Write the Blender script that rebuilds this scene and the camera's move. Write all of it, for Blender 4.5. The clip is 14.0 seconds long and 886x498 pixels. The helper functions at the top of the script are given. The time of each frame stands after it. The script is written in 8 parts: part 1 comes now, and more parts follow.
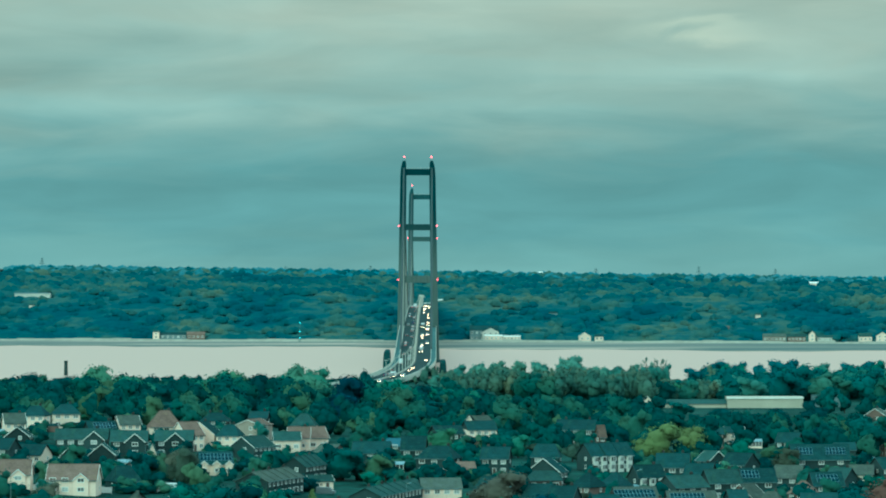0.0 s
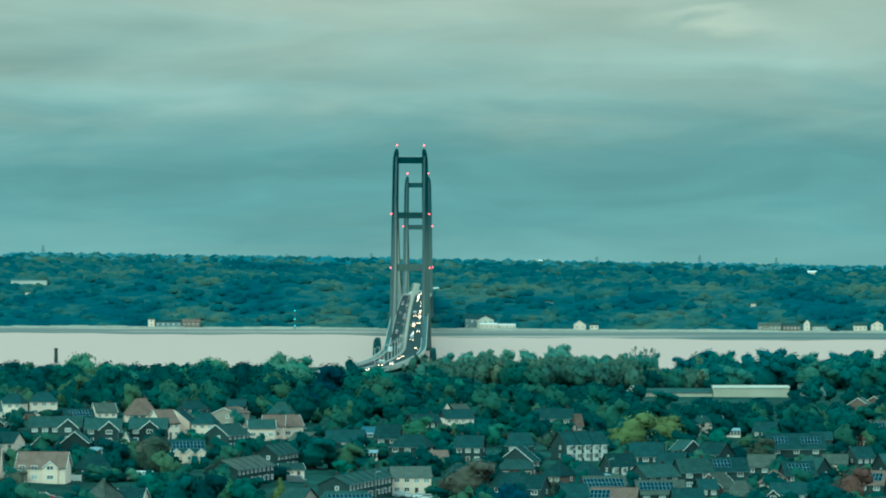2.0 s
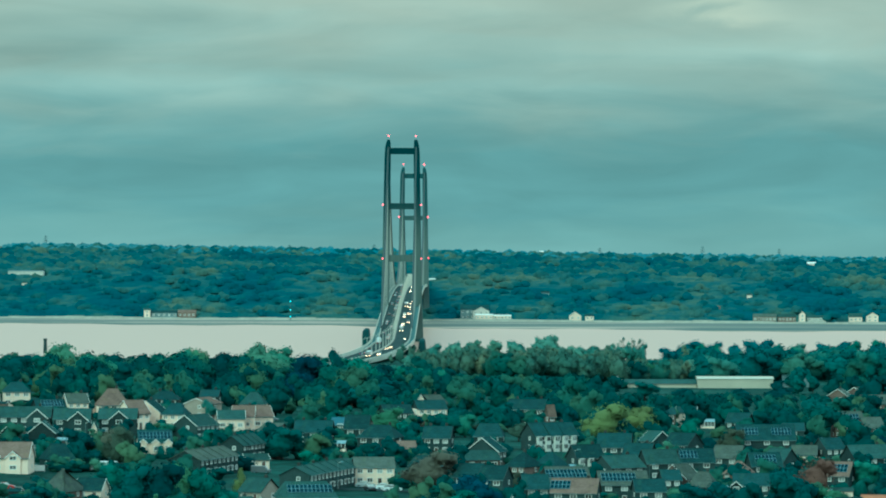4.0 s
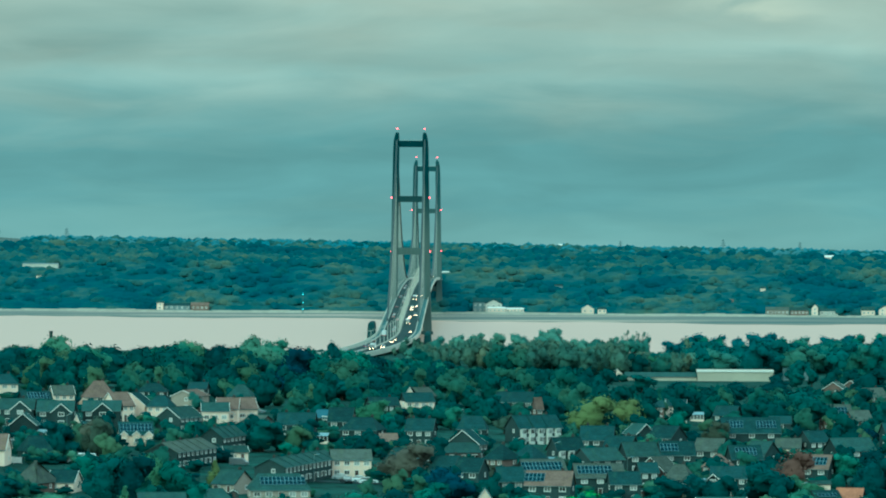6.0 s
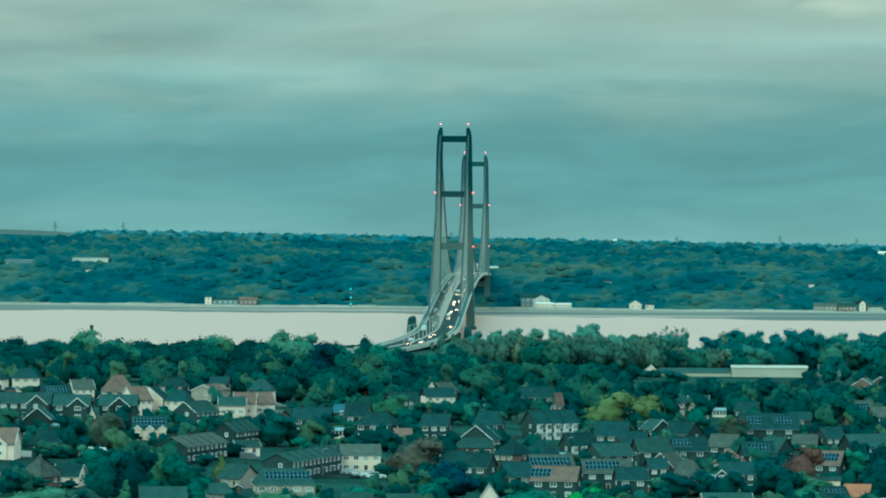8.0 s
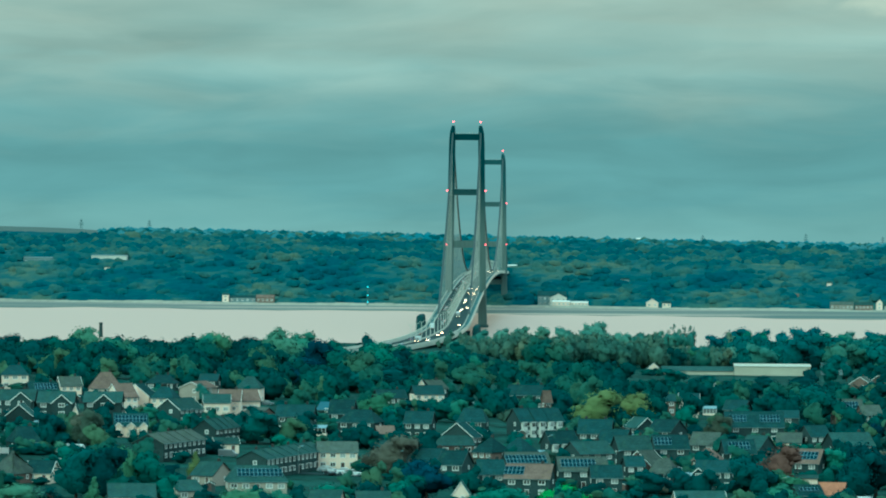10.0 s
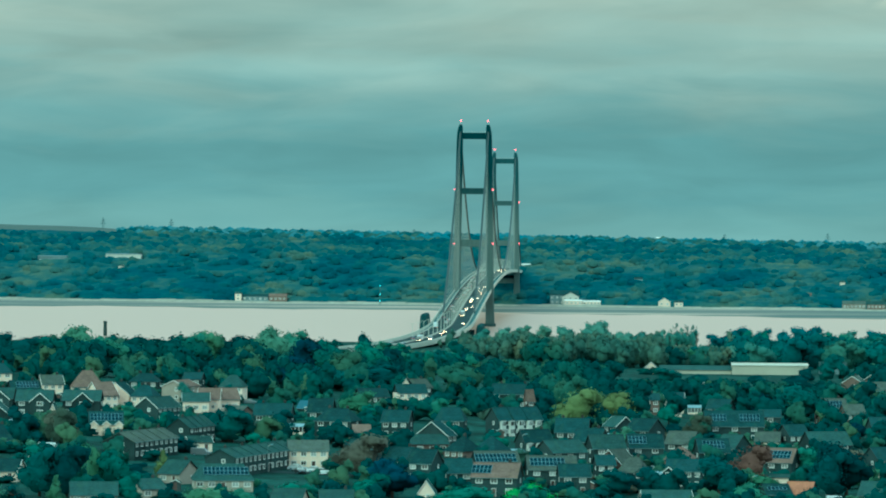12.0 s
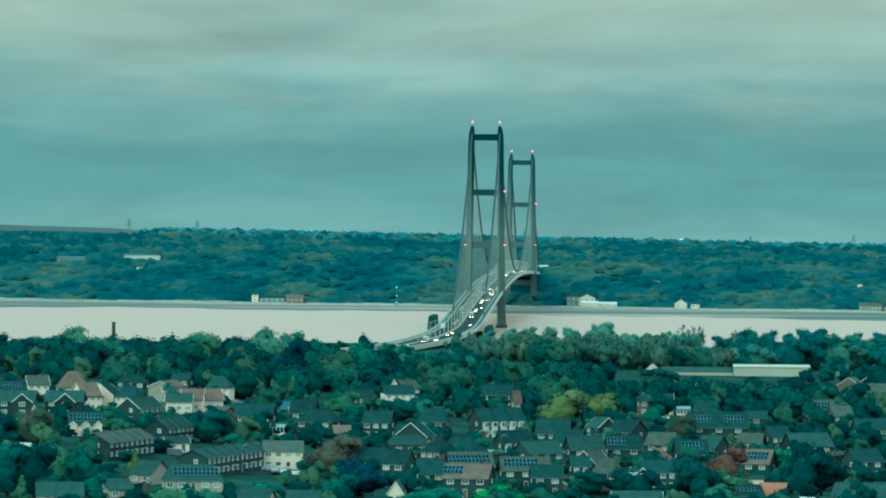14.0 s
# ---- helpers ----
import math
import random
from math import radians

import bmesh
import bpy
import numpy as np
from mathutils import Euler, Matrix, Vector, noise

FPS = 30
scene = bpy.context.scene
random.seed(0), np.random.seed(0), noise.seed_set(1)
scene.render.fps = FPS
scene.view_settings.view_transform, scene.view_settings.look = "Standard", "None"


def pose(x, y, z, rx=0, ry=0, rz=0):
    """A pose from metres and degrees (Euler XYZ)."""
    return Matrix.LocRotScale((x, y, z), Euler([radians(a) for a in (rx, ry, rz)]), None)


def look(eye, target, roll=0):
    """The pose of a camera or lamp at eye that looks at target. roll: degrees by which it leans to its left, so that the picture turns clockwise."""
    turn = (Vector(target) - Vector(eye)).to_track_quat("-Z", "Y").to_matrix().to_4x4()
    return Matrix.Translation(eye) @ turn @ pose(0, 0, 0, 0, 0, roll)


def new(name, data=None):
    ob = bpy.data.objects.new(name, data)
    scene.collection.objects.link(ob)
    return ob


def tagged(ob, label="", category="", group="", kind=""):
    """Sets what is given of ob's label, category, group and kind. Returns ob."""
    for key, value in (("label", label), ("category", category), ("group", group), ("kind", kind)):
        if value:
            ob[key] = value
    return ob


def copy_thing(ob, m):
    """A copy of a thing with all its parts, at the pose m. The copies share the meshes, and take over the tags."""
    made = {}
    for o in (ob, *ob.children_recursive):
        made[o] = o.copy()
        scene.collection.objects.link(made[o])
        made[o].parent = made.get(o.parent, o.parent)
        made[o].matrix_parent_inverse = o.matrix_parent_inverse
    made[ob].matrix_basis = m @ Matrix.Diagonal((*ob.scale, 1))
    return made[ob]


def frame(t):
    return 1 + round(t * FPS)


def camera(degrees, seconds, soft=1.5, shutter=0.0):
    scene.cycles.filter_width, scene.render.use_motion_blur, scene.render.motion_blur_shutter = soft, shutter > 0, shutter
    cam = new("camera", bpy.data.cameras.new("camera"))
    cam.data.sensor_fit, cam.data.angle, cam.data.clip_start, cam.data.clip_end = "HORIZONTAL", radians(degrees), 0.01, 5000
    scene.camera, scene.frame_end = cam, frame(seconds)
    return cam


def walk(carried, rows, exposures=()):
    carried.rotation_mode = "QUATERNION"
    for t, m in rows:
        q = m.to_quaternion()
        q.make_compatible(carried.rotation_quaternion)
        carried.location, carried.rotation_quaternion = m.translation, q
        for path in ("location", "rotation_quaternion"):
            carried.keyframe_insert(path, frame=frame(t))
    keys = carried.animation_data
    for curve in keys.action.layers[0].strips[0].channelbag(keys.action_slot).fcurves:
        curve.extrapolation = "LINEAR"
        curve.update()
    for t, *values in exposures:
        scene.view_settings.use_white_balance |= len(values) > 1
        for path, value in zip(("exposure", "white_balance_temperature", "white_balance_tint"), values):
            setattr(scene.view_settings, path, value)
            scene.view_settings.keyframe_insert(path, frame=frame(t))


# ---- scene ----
cam = camera(10.2986, 14.0, soft=1.95)

# seconds, place, then degrees turned to the left, tilted down and leaning to the left
PATH = [
    (0.000, 0.021, -0.000, 57.511, -0.0000, -0.0000, 0.0000),
    (0.500, 1.965, 0.032, 57.581, 0.0222, 0.0400, 0.0403),
    (1.000, 4.048, 0.117, 57.637, 0.0470, 0.0712, 0.0729),
    (1.500, 6.352, 0.088, 57.653, 0.0759, 0.1056, 0.0954),
    (2.000, 8.882, -0.092, 57.687, 0.1137, 0.1412, 0.1280),
    (2.500, 11.558, -0.200, 57.733, 0.1586, 0.1727, 0.1487),
    (3.000, 14.321, -0.080, 57.677, 0.1939, 0.1988, 0.1564),
    (3.500, 17.198, -0.042, 57.656, 0.2376, 0.2297, 0.1634),
    (4.000, 20.243, 0.053, 57.634, 0.2789, 0.2464, 0.1830),
    (4.250, 21.734, 0.096, 57.620, 0.3025, 0.2579, 0.1895),
    (4.500, 23.246, 0.155, 57.601, 0.3315, 0.2689, 0.1956),
    (4.875, 25.556, 0.265, 57.565, 0.3870, 0.2843, 0.2051),
    (5.250, 27.913, 0.386, 57.528, 0.4594, 0.2988, 0.2155),
    (5.625, 30.318, 0.505, 57.495, 0.5516, 0.3126, 0.2279),
    (6.000, 32.770, 0.605, 57.472, 0.6664, 0.3261, 0.2433),
    (6.250, 34.431, 0.655, 57.465, 0.7569, 0.3350, 0.2556),
    (6.500, 36.113, 0.687, 57.468, 0.8596, 0.3439, 0.2700),
    (7.000, 39.456, 0.821, 57.423, 1.0861, 0.3577, 0.3062),
    (7.500, 42.884, 0.769, 57.497, 1.2960, 0.3798, 0.3318),
    (8.000, 46.254, 0.666, 57.531, 1.4811, 0.3872, 0.3646),
    (8.250, 47.962, 0.648, 57.549, 1.5719, 0.3936, 0.3789),
    (8.500, 49.685, 0.669, 57.553, 1.6486, 0.3985, 0.3923),
    (8.875, 52.297, 0.752, 57.539, 1.7423, 0.4033, 0.4109),
    (9.250, 54.941, 0.873, 57.511, 1.8179, 0.4062, 0.4276),
    (9.625, 57.616, 1.004, 57.480, 1.8836, 0.4080, 0.4423),
    (10.000, 60.319, 1.117, 57.456, 1.9476, 0.4098, 0.4549),
    (10.250, 62.137, 1.169, 57.451, 1.9935, 0.4115, 0.4622),
    (10.500, 63.966, 1.193, 57.457, 2.0447, 0.4139, 0.4685),
    (11.000, 67.540, 1.320, 57.385, 2.1494, 0.4114, 0.4797),
    (11.500, 71.305, 1.218, 57.510, 2.2638, 0.4253, 0.4917),
    (12.000, 74.959, 1.530, 57.500, 2.3711, 0.4240, 0.4997),
    (12.500, 78.631, 1.768, 57.392, 2.4884, 0.4126, 0.5099),
    (13.000, 82.296, 1.952, 57.462, 2.6033, 0.4144, 0.5164),
    (13.500, 85.979, 2.199, 57.382, 2.7240, 0.4133, 0.5239),
    (14.000, 89.609, 2.764, 57.355, 2.8444, 0.4063, 0.5404),
]


def aim(x, y, z, left, down, lean):
    a, b = radians(left), radians(down)
    return look((x, y, z), (x - 100 * math.sin(a) * math.cos(b), y + 100 * math.cos(a) * math.cos(b), z - 100 * math.sin(b)), lean)


walk(cam, [(t, aim(*row)) for t, *row in PATH], exposures=((0.0, 0.0, 4500, -62),))

# ---- world, sun, exposure ----
world = bpy.data.worlds.new("overcast_sky")
scene.world = world
world.use_nodes = True


def sky_nodes():
    """An overcast evening sky: a clear-sky dome under stretched sheets of cloud."""
    nt = world.node_tree
    nt.nodes.clear()
    n, l = nt.nodes, nt.links
    out = n.new("ShaderNodeOutputWorld")
    bg = n.new("ShaderNodeBackground")
    sky = n.new("ShaderNodeTexSky")
    sky.sky_type, sky.sun_disc = "NISHITA", False
    sky.sun_elevation, sky.sun_rotation = radians(26), radians(212)
    coord = n.new("ShaderNodeTexCoord")
    sep = n.new("ShaderNodeSeparateXYZ")
    l.new(coord.outputs["Generated"], sep.inputs[0])

    def streaks(sx, sz, detail, off):
        mp = n.new("ShaderNodeMapping")
        mp.inputs["Scale"].default_value = (sx, 1.0, sz)
        mp.inputs["Location"].default_value = off
        l.new(coord.outputs["Generated"], mp.inputs["Vector"])
        tex = n.new("ShaderNodeTexNoise")
        tex.inputs["Scale"].default_value = 1.0
        tex.inputs["Detail"].default_value = detail
        tex.inputs["Roughness"].default_value = 0.5
        tex.inputs["Distortion"].default_value = 0.6
        l.new(mp.outputs[0], tex.inputs["Vector"])
        return tex.outputs["Fac"]

    def math_node(op, a, b):
        m = n.new("ShaderNodeMath")
        m.operation = op
        for i, v in enumerate((a, b)):
            if isinstance(v, (int, float)):
                m.inputs[i].default_value = v
            else:
                l.new(v, m.inputs[i])
        return m.outputs[0]

    broad = streaks(8.0, 48.0, 4.0, (3.1, 0.0, 1.7))
    fine = streaks(26.0, 130.0, 5.0, (7.3, 0.0, 4.2))
    warp = math_node("ADD", math_node("MULTIPLY", math_node("SUBTRACT", broad, 0.5), SKY_WARP), math_node("MULTIPLY", math_node("SUBTRACT", fine, 0.5), SKY_FINE))
    height = math_node("ADD", sep.outputs["Z"], warp)
    span = n.new("ShaderNodeMapRange")
    span.inputs["From Min"].default_value, span.inputs["From Max"].default_value = -0.02, 0.08
    l.new(height, span.inputs["Value"])
    ramp = n.new("ShaderNodeValToRGB")
    stops = ramp.color_ramp.elements
    stops[0].position, stops[0].color = SKY_STOPS[0][0], (*SKY_STOPS[0][1], 1)
    stops[1].position, stops[1].color = SKY_STOPS[-1][0], (*SKY_STOPS[-1][1], 1)
    for at, colour in SKY_STOPS[1:-1]:
        stops.new(at).color = (*colour, 1)
    l.new(span.outputs[0], ramp.inputs["Fac"])
    # streaks of thinner and thicker cloud
    sheets = n.new("ShaderNodeVectorMath")
    sheets.operation = "SCALE"
    l.new(ramp.outputs[0], sheets.inputs[0])
    gain = math_node("ADD", 1.0, math_node("MULTIPLY", math_node("SUBTRACT", streaks(24.0, 110.0, 5.0, (1.9, 0.0, 9.4)), 0.5), SKY_CONTRAST))
    for dx, dz, wx, wz, add in CLOUD_STREAKS:
        ex = math_node("POWER", math_node("DIVIDE", math_node("SUBTRACT", sep.outputs["X"], dx), wx), 2.0)
        ez = math_node("POWER", math_node("DIVIDE", math_node("SUBTRACT", math_node("ADD", sep.outputs["Z"], math_node("MULTIPLY", warp, 0.35)), dz), wz), 2.0)
        bell = math_node("POWER", 2.718, math_node("MULTIPLY", math_node("ADD", ex, ez), -1.0))
        gain = math_node("ADD", gain, math_node("MULTIPLY", bell, add))
    l.new(gain, sheets.inputs["Scale"])
    # a thin place where warmer light comes through
    ex = math_node("POWER", math_node("DIVIDE", math_node("SUBTRACT", sep.outputs["X"], 0.052), 0.012), 2.0)
    ez = math_node("POWER", math_node("DIVIDE", math_node("SUBTRACT", math_node("ADD", sep.outputs["Z"], math_node("MULTIPLY", warp, 0.6)), 0.0462), 0.0016), 2.0)
    warm = n.new("ShaderNodeVectorMath")
    warm.operation = "SCALE"
    warm.inputs[0].default_value = (0.19, 0.10, 0.07)
    l.new(math_node("POWER", 2.718, math_node("MULTIPLY", math_node("ADD", ex, ez), -1.0)), warm.inputs["Scale"])
    lit = n.new("ShaderNodeVectorMath")
    l.new(sheets.outputs[0], lit.inputs[0])
    l.new(warm.outputs[0], lit.inputs[1])
    # an overcast dome brightens towards its top
    up = n.new("ShaderNodeMapRange")
    up.interpolation_type = "SMOOTHSTEP"
    up.inputs["From Min"].default_value, up.inputs["From Max"].default_value = 0.045, 0.30
    l.new(sep.outputs["Z"], up.inputs["Value"])
    dome = n.new("ShaderNodeMix")
    dome.data_type = "RGBA"
    l.new(up.outputs[0], dome.inputs["Factor"])
    l.new(lit.outputs[0], dome.inputs["A"])
    dome.inputs["B"].default_value = (*ZENITH, 1)
    mix = n.new("ShaderNodeMix")
    mix.data_type = "RGBA"
    mix.inputs["Factor"].default_value = 0.94
    dim = n.new("ShaderNodeVectorMath")
    dim.operation = "SCALE"
    dim.inputs["Scale"].default_value = 0.06
    l.new(sky.outputs[0], dim.inputs[0])
    l.new(dim.outputs[0], mix.inputs["A"])
    l.new(dome.outputs["Result"], mix.inputs["B"])
    l.new(mix.outputs["Result"], bg.inputs["Color"])
    bg.inputs["Strength"].default_value = 1.0
    l.new(bg.outputs[0], out.inputs["Surface"])


SKY_WARP, SKY_FINE, SKY_CONTRAST = 0.034, 0.022, 0.5
ZENITH = (1.22, 1.12, 1.30)
# thinner places in the cloud: direction, breadth, height and gain
CLOUD_STREAKS = (
    (0.060, 0.0365, 0.040, 0.0030, 0.16),
    (-0.045, 0.0300, 0.060, 0.0028, 0.13),
    (-0.075, 0.0440, 0.035, 0.0030, 0.12),
    (0.015, 0.0290, 0.020, 0.0016, 0.10),
    (0.060, 0.0190, 0.070, 0.0040, -0.10),
    (0.000, 0.0420, 0.018, 0.0020, -0.10),
    (-0.100, 0.0345, 0.034, 0.0020, -0.13),
    (-0.090, 0.0285, 0.050, 0.0034, 0.08),
    (-0.020, 0.0128, 0.110, 0.0020, -0.07),
    (0.030, 0.0250, 0.030, 0.0020, -0.06),
)
SKY_STOPS = [
    (0.1, (0.3539, 0.3717, 0.4064)),
    (0.19, (0.3246, 0.3533, 0.3911)),
    (0.26, (0.284, 0.3268, 0.3762)),
    (0.35, (0.2724, 0.3139, 0.3616)),
    (0.43, (0.3518, 0.3483, 0.381)),
    (0.52, (0.4647, 0.3944, 0.4061)),
    (0.62, (0.5496, 0.4286, 0.4268)),
    (0.8, (0.7023, 0.4857, 0.4591)),
]
sky_nodes()

sun_data = bpy.data.lights.new("sun", "SUN")
sun_data.energy, sun_data.angle, sun_data.color = 1.3, radians(30), (1.0, 0.86, 0.74)
sun = new("sun", sun_data)
sun.matrix_basis = look((-480, -760, 440), (0, 0, 0))

# ---- materials ----


def principled(name):
    m = bpy.data.materials.new(name)
    m.use_nodes = True
    nt = m.node_tree
    return m, nt, nt.nodes["Principled BSDF"]


def surface(name, colour, rough=0.8, grain=1.2, stain=0.12, amount=0.25, bump=0.15, metal=0.0, spread=0.0, per_island=False, hues=()):
    """A weathered surface: fine grain and broad stains over one base colour; spread: how far single pieces differ; hues: other colours that pieces may take."""
    m, nt, bsdf = principled(name)
    n, l = nt.nodes, nt.links
    coord = n.new("ShaderNodeTexCoord")
    factors = []
    for scale, detail in ((grain, 6.0), (stain, 3.0)):
        tex = n.new("ShaderNodeTexNoise")
        tex.inputs["Scale"].default_value, tex.inputs["Detail"].default_value = scale, detail
        l.new(coord.outputs["Object"], tex.inputs["Vector"])
        factors.append(tex.outputs["Fac"])
    both = n.new("ShaderNodeMath")
    both.operation = "ADD"
    l.new(factors[0], both.inputs[0])
    l.new(factors[1], both.inputs[1])
    source = None
    if spread > 0 or hues:
        if per_island:
            geo = n.new("ShaderNodeNewGeometry")
            source = geo.outputs["Random Per Island"]
        else:
            info = n.new("ShaderNodeObjectInfo")
            source = info.outputs["Random"]
    scaled = n.new("ShaderNodeMapRange")
    scaled.inputs["From Min"].default_value, scaled.inputs["From Max"].default_value = 0.6, 1.4
    scaled.inputs["To Min"].default_value, scaled.inputs["To Max"].default_value = 1.0 - amount, 1.0 + amount
    l.new(both.outputs[0], scaled.inputs["Value"])
    tint = n.new("ShaderNodeVectorMath")
    tint.operation = "SCALE"
    if hues:
        ramp = n.new("ShaderNodeValToRGB")
        ramp.color_ramp.interpolation = "LINEAR"
        palette = [colour, *hues]
        el = ramp.color_ramp.elements
        el[0].position, el[0].color = 0.0, (*palette[0], 1)
        el[1].position, el[1].color = 1.0, (*palette[-1], 1)
        for i, c in enumerate(palette[1:-1], 1):
            el.new(i / (len(palette) - 1)).color = (*c, 1)
        l.new(source, ramp.inputs["Fac"])
        l.new(ramp.outputs[0], tint.inputs[0])
    else:
        tint.inputs[0].default_value = colour
    value = scaled.outputs[0]
    if spread > 0:
        vary = n.new("ShaderNodeMapRange")
        vary.inputs["To Min"].default_value, vary.inputs["To Max"].default_value = 1.0 - spread, 1.0 + spread
        l.new(source, vary.inputs["Value"])
        mul = n.new("ShaderNodeMath")
        mul.operation = "MULTIPLY"
        l.new(value, mul.inputs[0])
        l.new(vary.outputs[0], mul.inputs[1])
        value = mul.outputs[0]
    l.new(value, tint.inputs["Scale"])
    l.new(tint.outputs[0], bsdf.inputs["Base Color"])
    bsdf.inputs["Roughness"].default_value, bsdf.inputs["Metallic"].default_value = rough, metal
    bsdf.inputs["Specular IOR Level"].default_value = 0.5 if rough < 0.7 else 0.03
    if bump > 0:
        bp = n.new("ShaderNodeBump")
        bp.inputs["Strength"].default_value, bp.inputs["Distance"].default_value = bump, 0.3
        l.new(factors[0], bp.inputs["Height"])
        l.new(bp.outputs[0], bsdf.inputs["Normal"])
    return m


def thin_leaves(m, share=0.2):
    """Leaves let part of the light through."""
    nt = m.node_tree
    bsdf, out = nt.nodes["Principled BSDF"], nt.nodes["Material Output"]
    through_leaf, mix = nt.nodes.new("ShaderNodeBsdfTranslucent"), nt.nodes.new("ShaderNodeMixShader")
    nt.links.new(bsdf.inputs["Base Color"].links[0].from_socket, through_leaf.inputs["Color"])
    mix.inputs["Fac"].default_value = share
    nt.links.new(bsdf.outputs[0], mix.inputs[1])
    nt.links.new(through_leaf.outputs[0], mix.inputs[2])
    nt.links.new(mix.outputs[0], out.inputs["Surface"])
    return m


def leafy(name, colour, hues=(), spread=0.25, grain=0.9):
    m = surface(name, colour, rough=0.9, grain=grain, stain=0.25, amount=0.22, bump=0.0, spread=spread, hues=hues)
    m.node_tree.nodes["Principled BSDF"].inputs["Specular IOR Level"].default_value = 0.04
    return thin_leaves(m)


def glow(name, colour, strength):
    m, nt, bsdf = principled(name)
    bsdf.inputs["Base Color"].default_value = (*colour, 1)
    bsdf.inputs["Emission Color"].default_value = (*colour, 1)
    bsdf.inputs["Emission Strength"].default_value = strength
    return m


def tiled(name, colour, pitch=0.34, spread=0.2):
    """Roof tiles: courses that catch the light, with mottled, mossy patches."""
    m = surface(name, colour, rough=0.85, grain=1.6, stain=0.35, amount=0.35, bump=0.0, spread=spread)
    nt = m.node_tree
    n, l = nt.nodes, nt.links
    bsdf = n["Principled BSDF"]
    coord = n.new("ShaderNodeTexCoord")
    moss = n.new("ShaderNodeTexNoise")
    moss.inputs["Scale"].default_value, moss.inputs["Detail"].default_value = 0.55, 5.0
    l.new(coord.outputs["Object"], moss.inputs["Vector"])
    grown = n.new("ShaderNodeMapRange")
    grown.inputs["From Min"].default_value, grown.inputs["From Max"].default_value = 0.52, 0.72
    grown.inputs["To Max"].default_value = 0.55
    l.new(moss.outputs["Fac"], grown.inputs["Value"])
    patch = n.new("ShaderNodeMix")
    patch.data_type = "RGBA"
    l.new(grown.outputs[0], patch.inputs["Factor"])
    l.new(bsdf.inputs["Base Color"].links[0].from_socket, patch.inputs["A"])
    patch.inputs["B"].default_value = (colour[0] * 1.15 + 0.02, colour[1] * 1.1 + 0.03, colour[2] * 0.85 + 0.02, 1)
    l.new(patch.outputs["Result"], bsdf.inputs["Base Color"])
    wave = n.new("ShaderNodeTexWave")
    wave.wave_type, wave.bands_direction = "BANDS", "Z"
    wave.inputs["Scale"].default_value = 0.314 / pitch
    wave.inputs["Distortion"].default_value = 0.4
    l.new(coord.outputs["Object"], wave.inputs["Vector"])
    bp = n.new("ShaderNodeBump")
    bp.inputs["Strength"].default_value, bp.inputs["Distance"].default_value = 0.35, 0.08
    l.new(wave.outputs["Fac"], bp.inputs["Height"])
    l.new(bp.outputs[0], bsdf.inputs["Normal"])
    return m


WHITE = surface("white_render", (0.88, 0.685, 0.56), 0.85, 1.5, 0.2, 0.10, 0.1, spread=0.08)
CREAM = surface("cream_render", (0.84, 0.65, 0.52), 0.85, 1.5, 0.2, 0.12, 0.1, spread=0.1)
DASH = surface("grey_pebbledash", (0.44, 0.37, 0.31), 0.9, 3.0, 0.3, 0.2, 0.2, spread=0.2)
BRICK = surface("red_brown_brick", (0.044, 0.064, 0.064), 0.9, 3.0, 0.25, 0.3, 0.3, spread=0.25)
BUFF = surface("pinkish_brick", (0.165, 0.118, 0.1), 0.9, 3.0, 0.25, 0.25, 0.3, spread=0.15)
TRIM = surface("white_trim", (0.84, 0.8, 0.74), 0.5, 2.0, 0.3, 0.06, 0.0)
SLATE = tiled("slate_grey_tiles", (0.027, 0.058, 0.062))
GREYTILE = tiled("weathered_grey_tiles", (0.044, 0.080, 0.077))
BROWNTILE = tiled("brown_clay_tiles", (0.086, 0.102, 0.090))
PINKTILE = tiled("faded_pinkish_tiles", (0.165, 0.118, 0.099))
ORANGETILE = tiled("new_orange_tiles", (0.36, 0.16, 0.1), spread=0.04)
# pale base colour paints in reflected sky and net curtains, varied by pane
GLASS = surface("window_glass", (0.26, 0.26, 0.25), 0.15, 1.2, 0.8, 0.5, 0.0, spread=0.95)
DARKTRIM = surface("dark_stained_boards", (0.05, 0.06, 0.06), 0.8, 2.0, 0.5, 0.2, 0.0, spread=0.5)
SOLAR = surface("solar_cells", (0.012, 0.036, 0.052), 0.75, 4.0, 0.5, 0.1, 0.0, spread=0.2)
ALU = surface("pale_aluminium", (0.20, 0.30, 0.34), 0.45, 3.0, 0.5, 0.1, 0.0)
BLUEROOF = surface("blue_sheet_roof", (0.02, 0.09, 0.13), 0.6, 2.0, 0.4, 0.2, 0.1)
CHIMNEY = surface("chimney_brick", (0.065, 0.066, 0.062), 0.9, 4.0, 0.5, 0.3, 0.2, spread=0.2)
POT = surface("clay_pot", (0.09, 0.08, 0.072), 0.8, 4.0, 1.0, 0.2, 0.0)
DOORPAINT = surface("door_paint", (0.10, 0.06, 0.05), 0.5, 3.0, 0.6, 0.2, 0.0, spread=0.5)

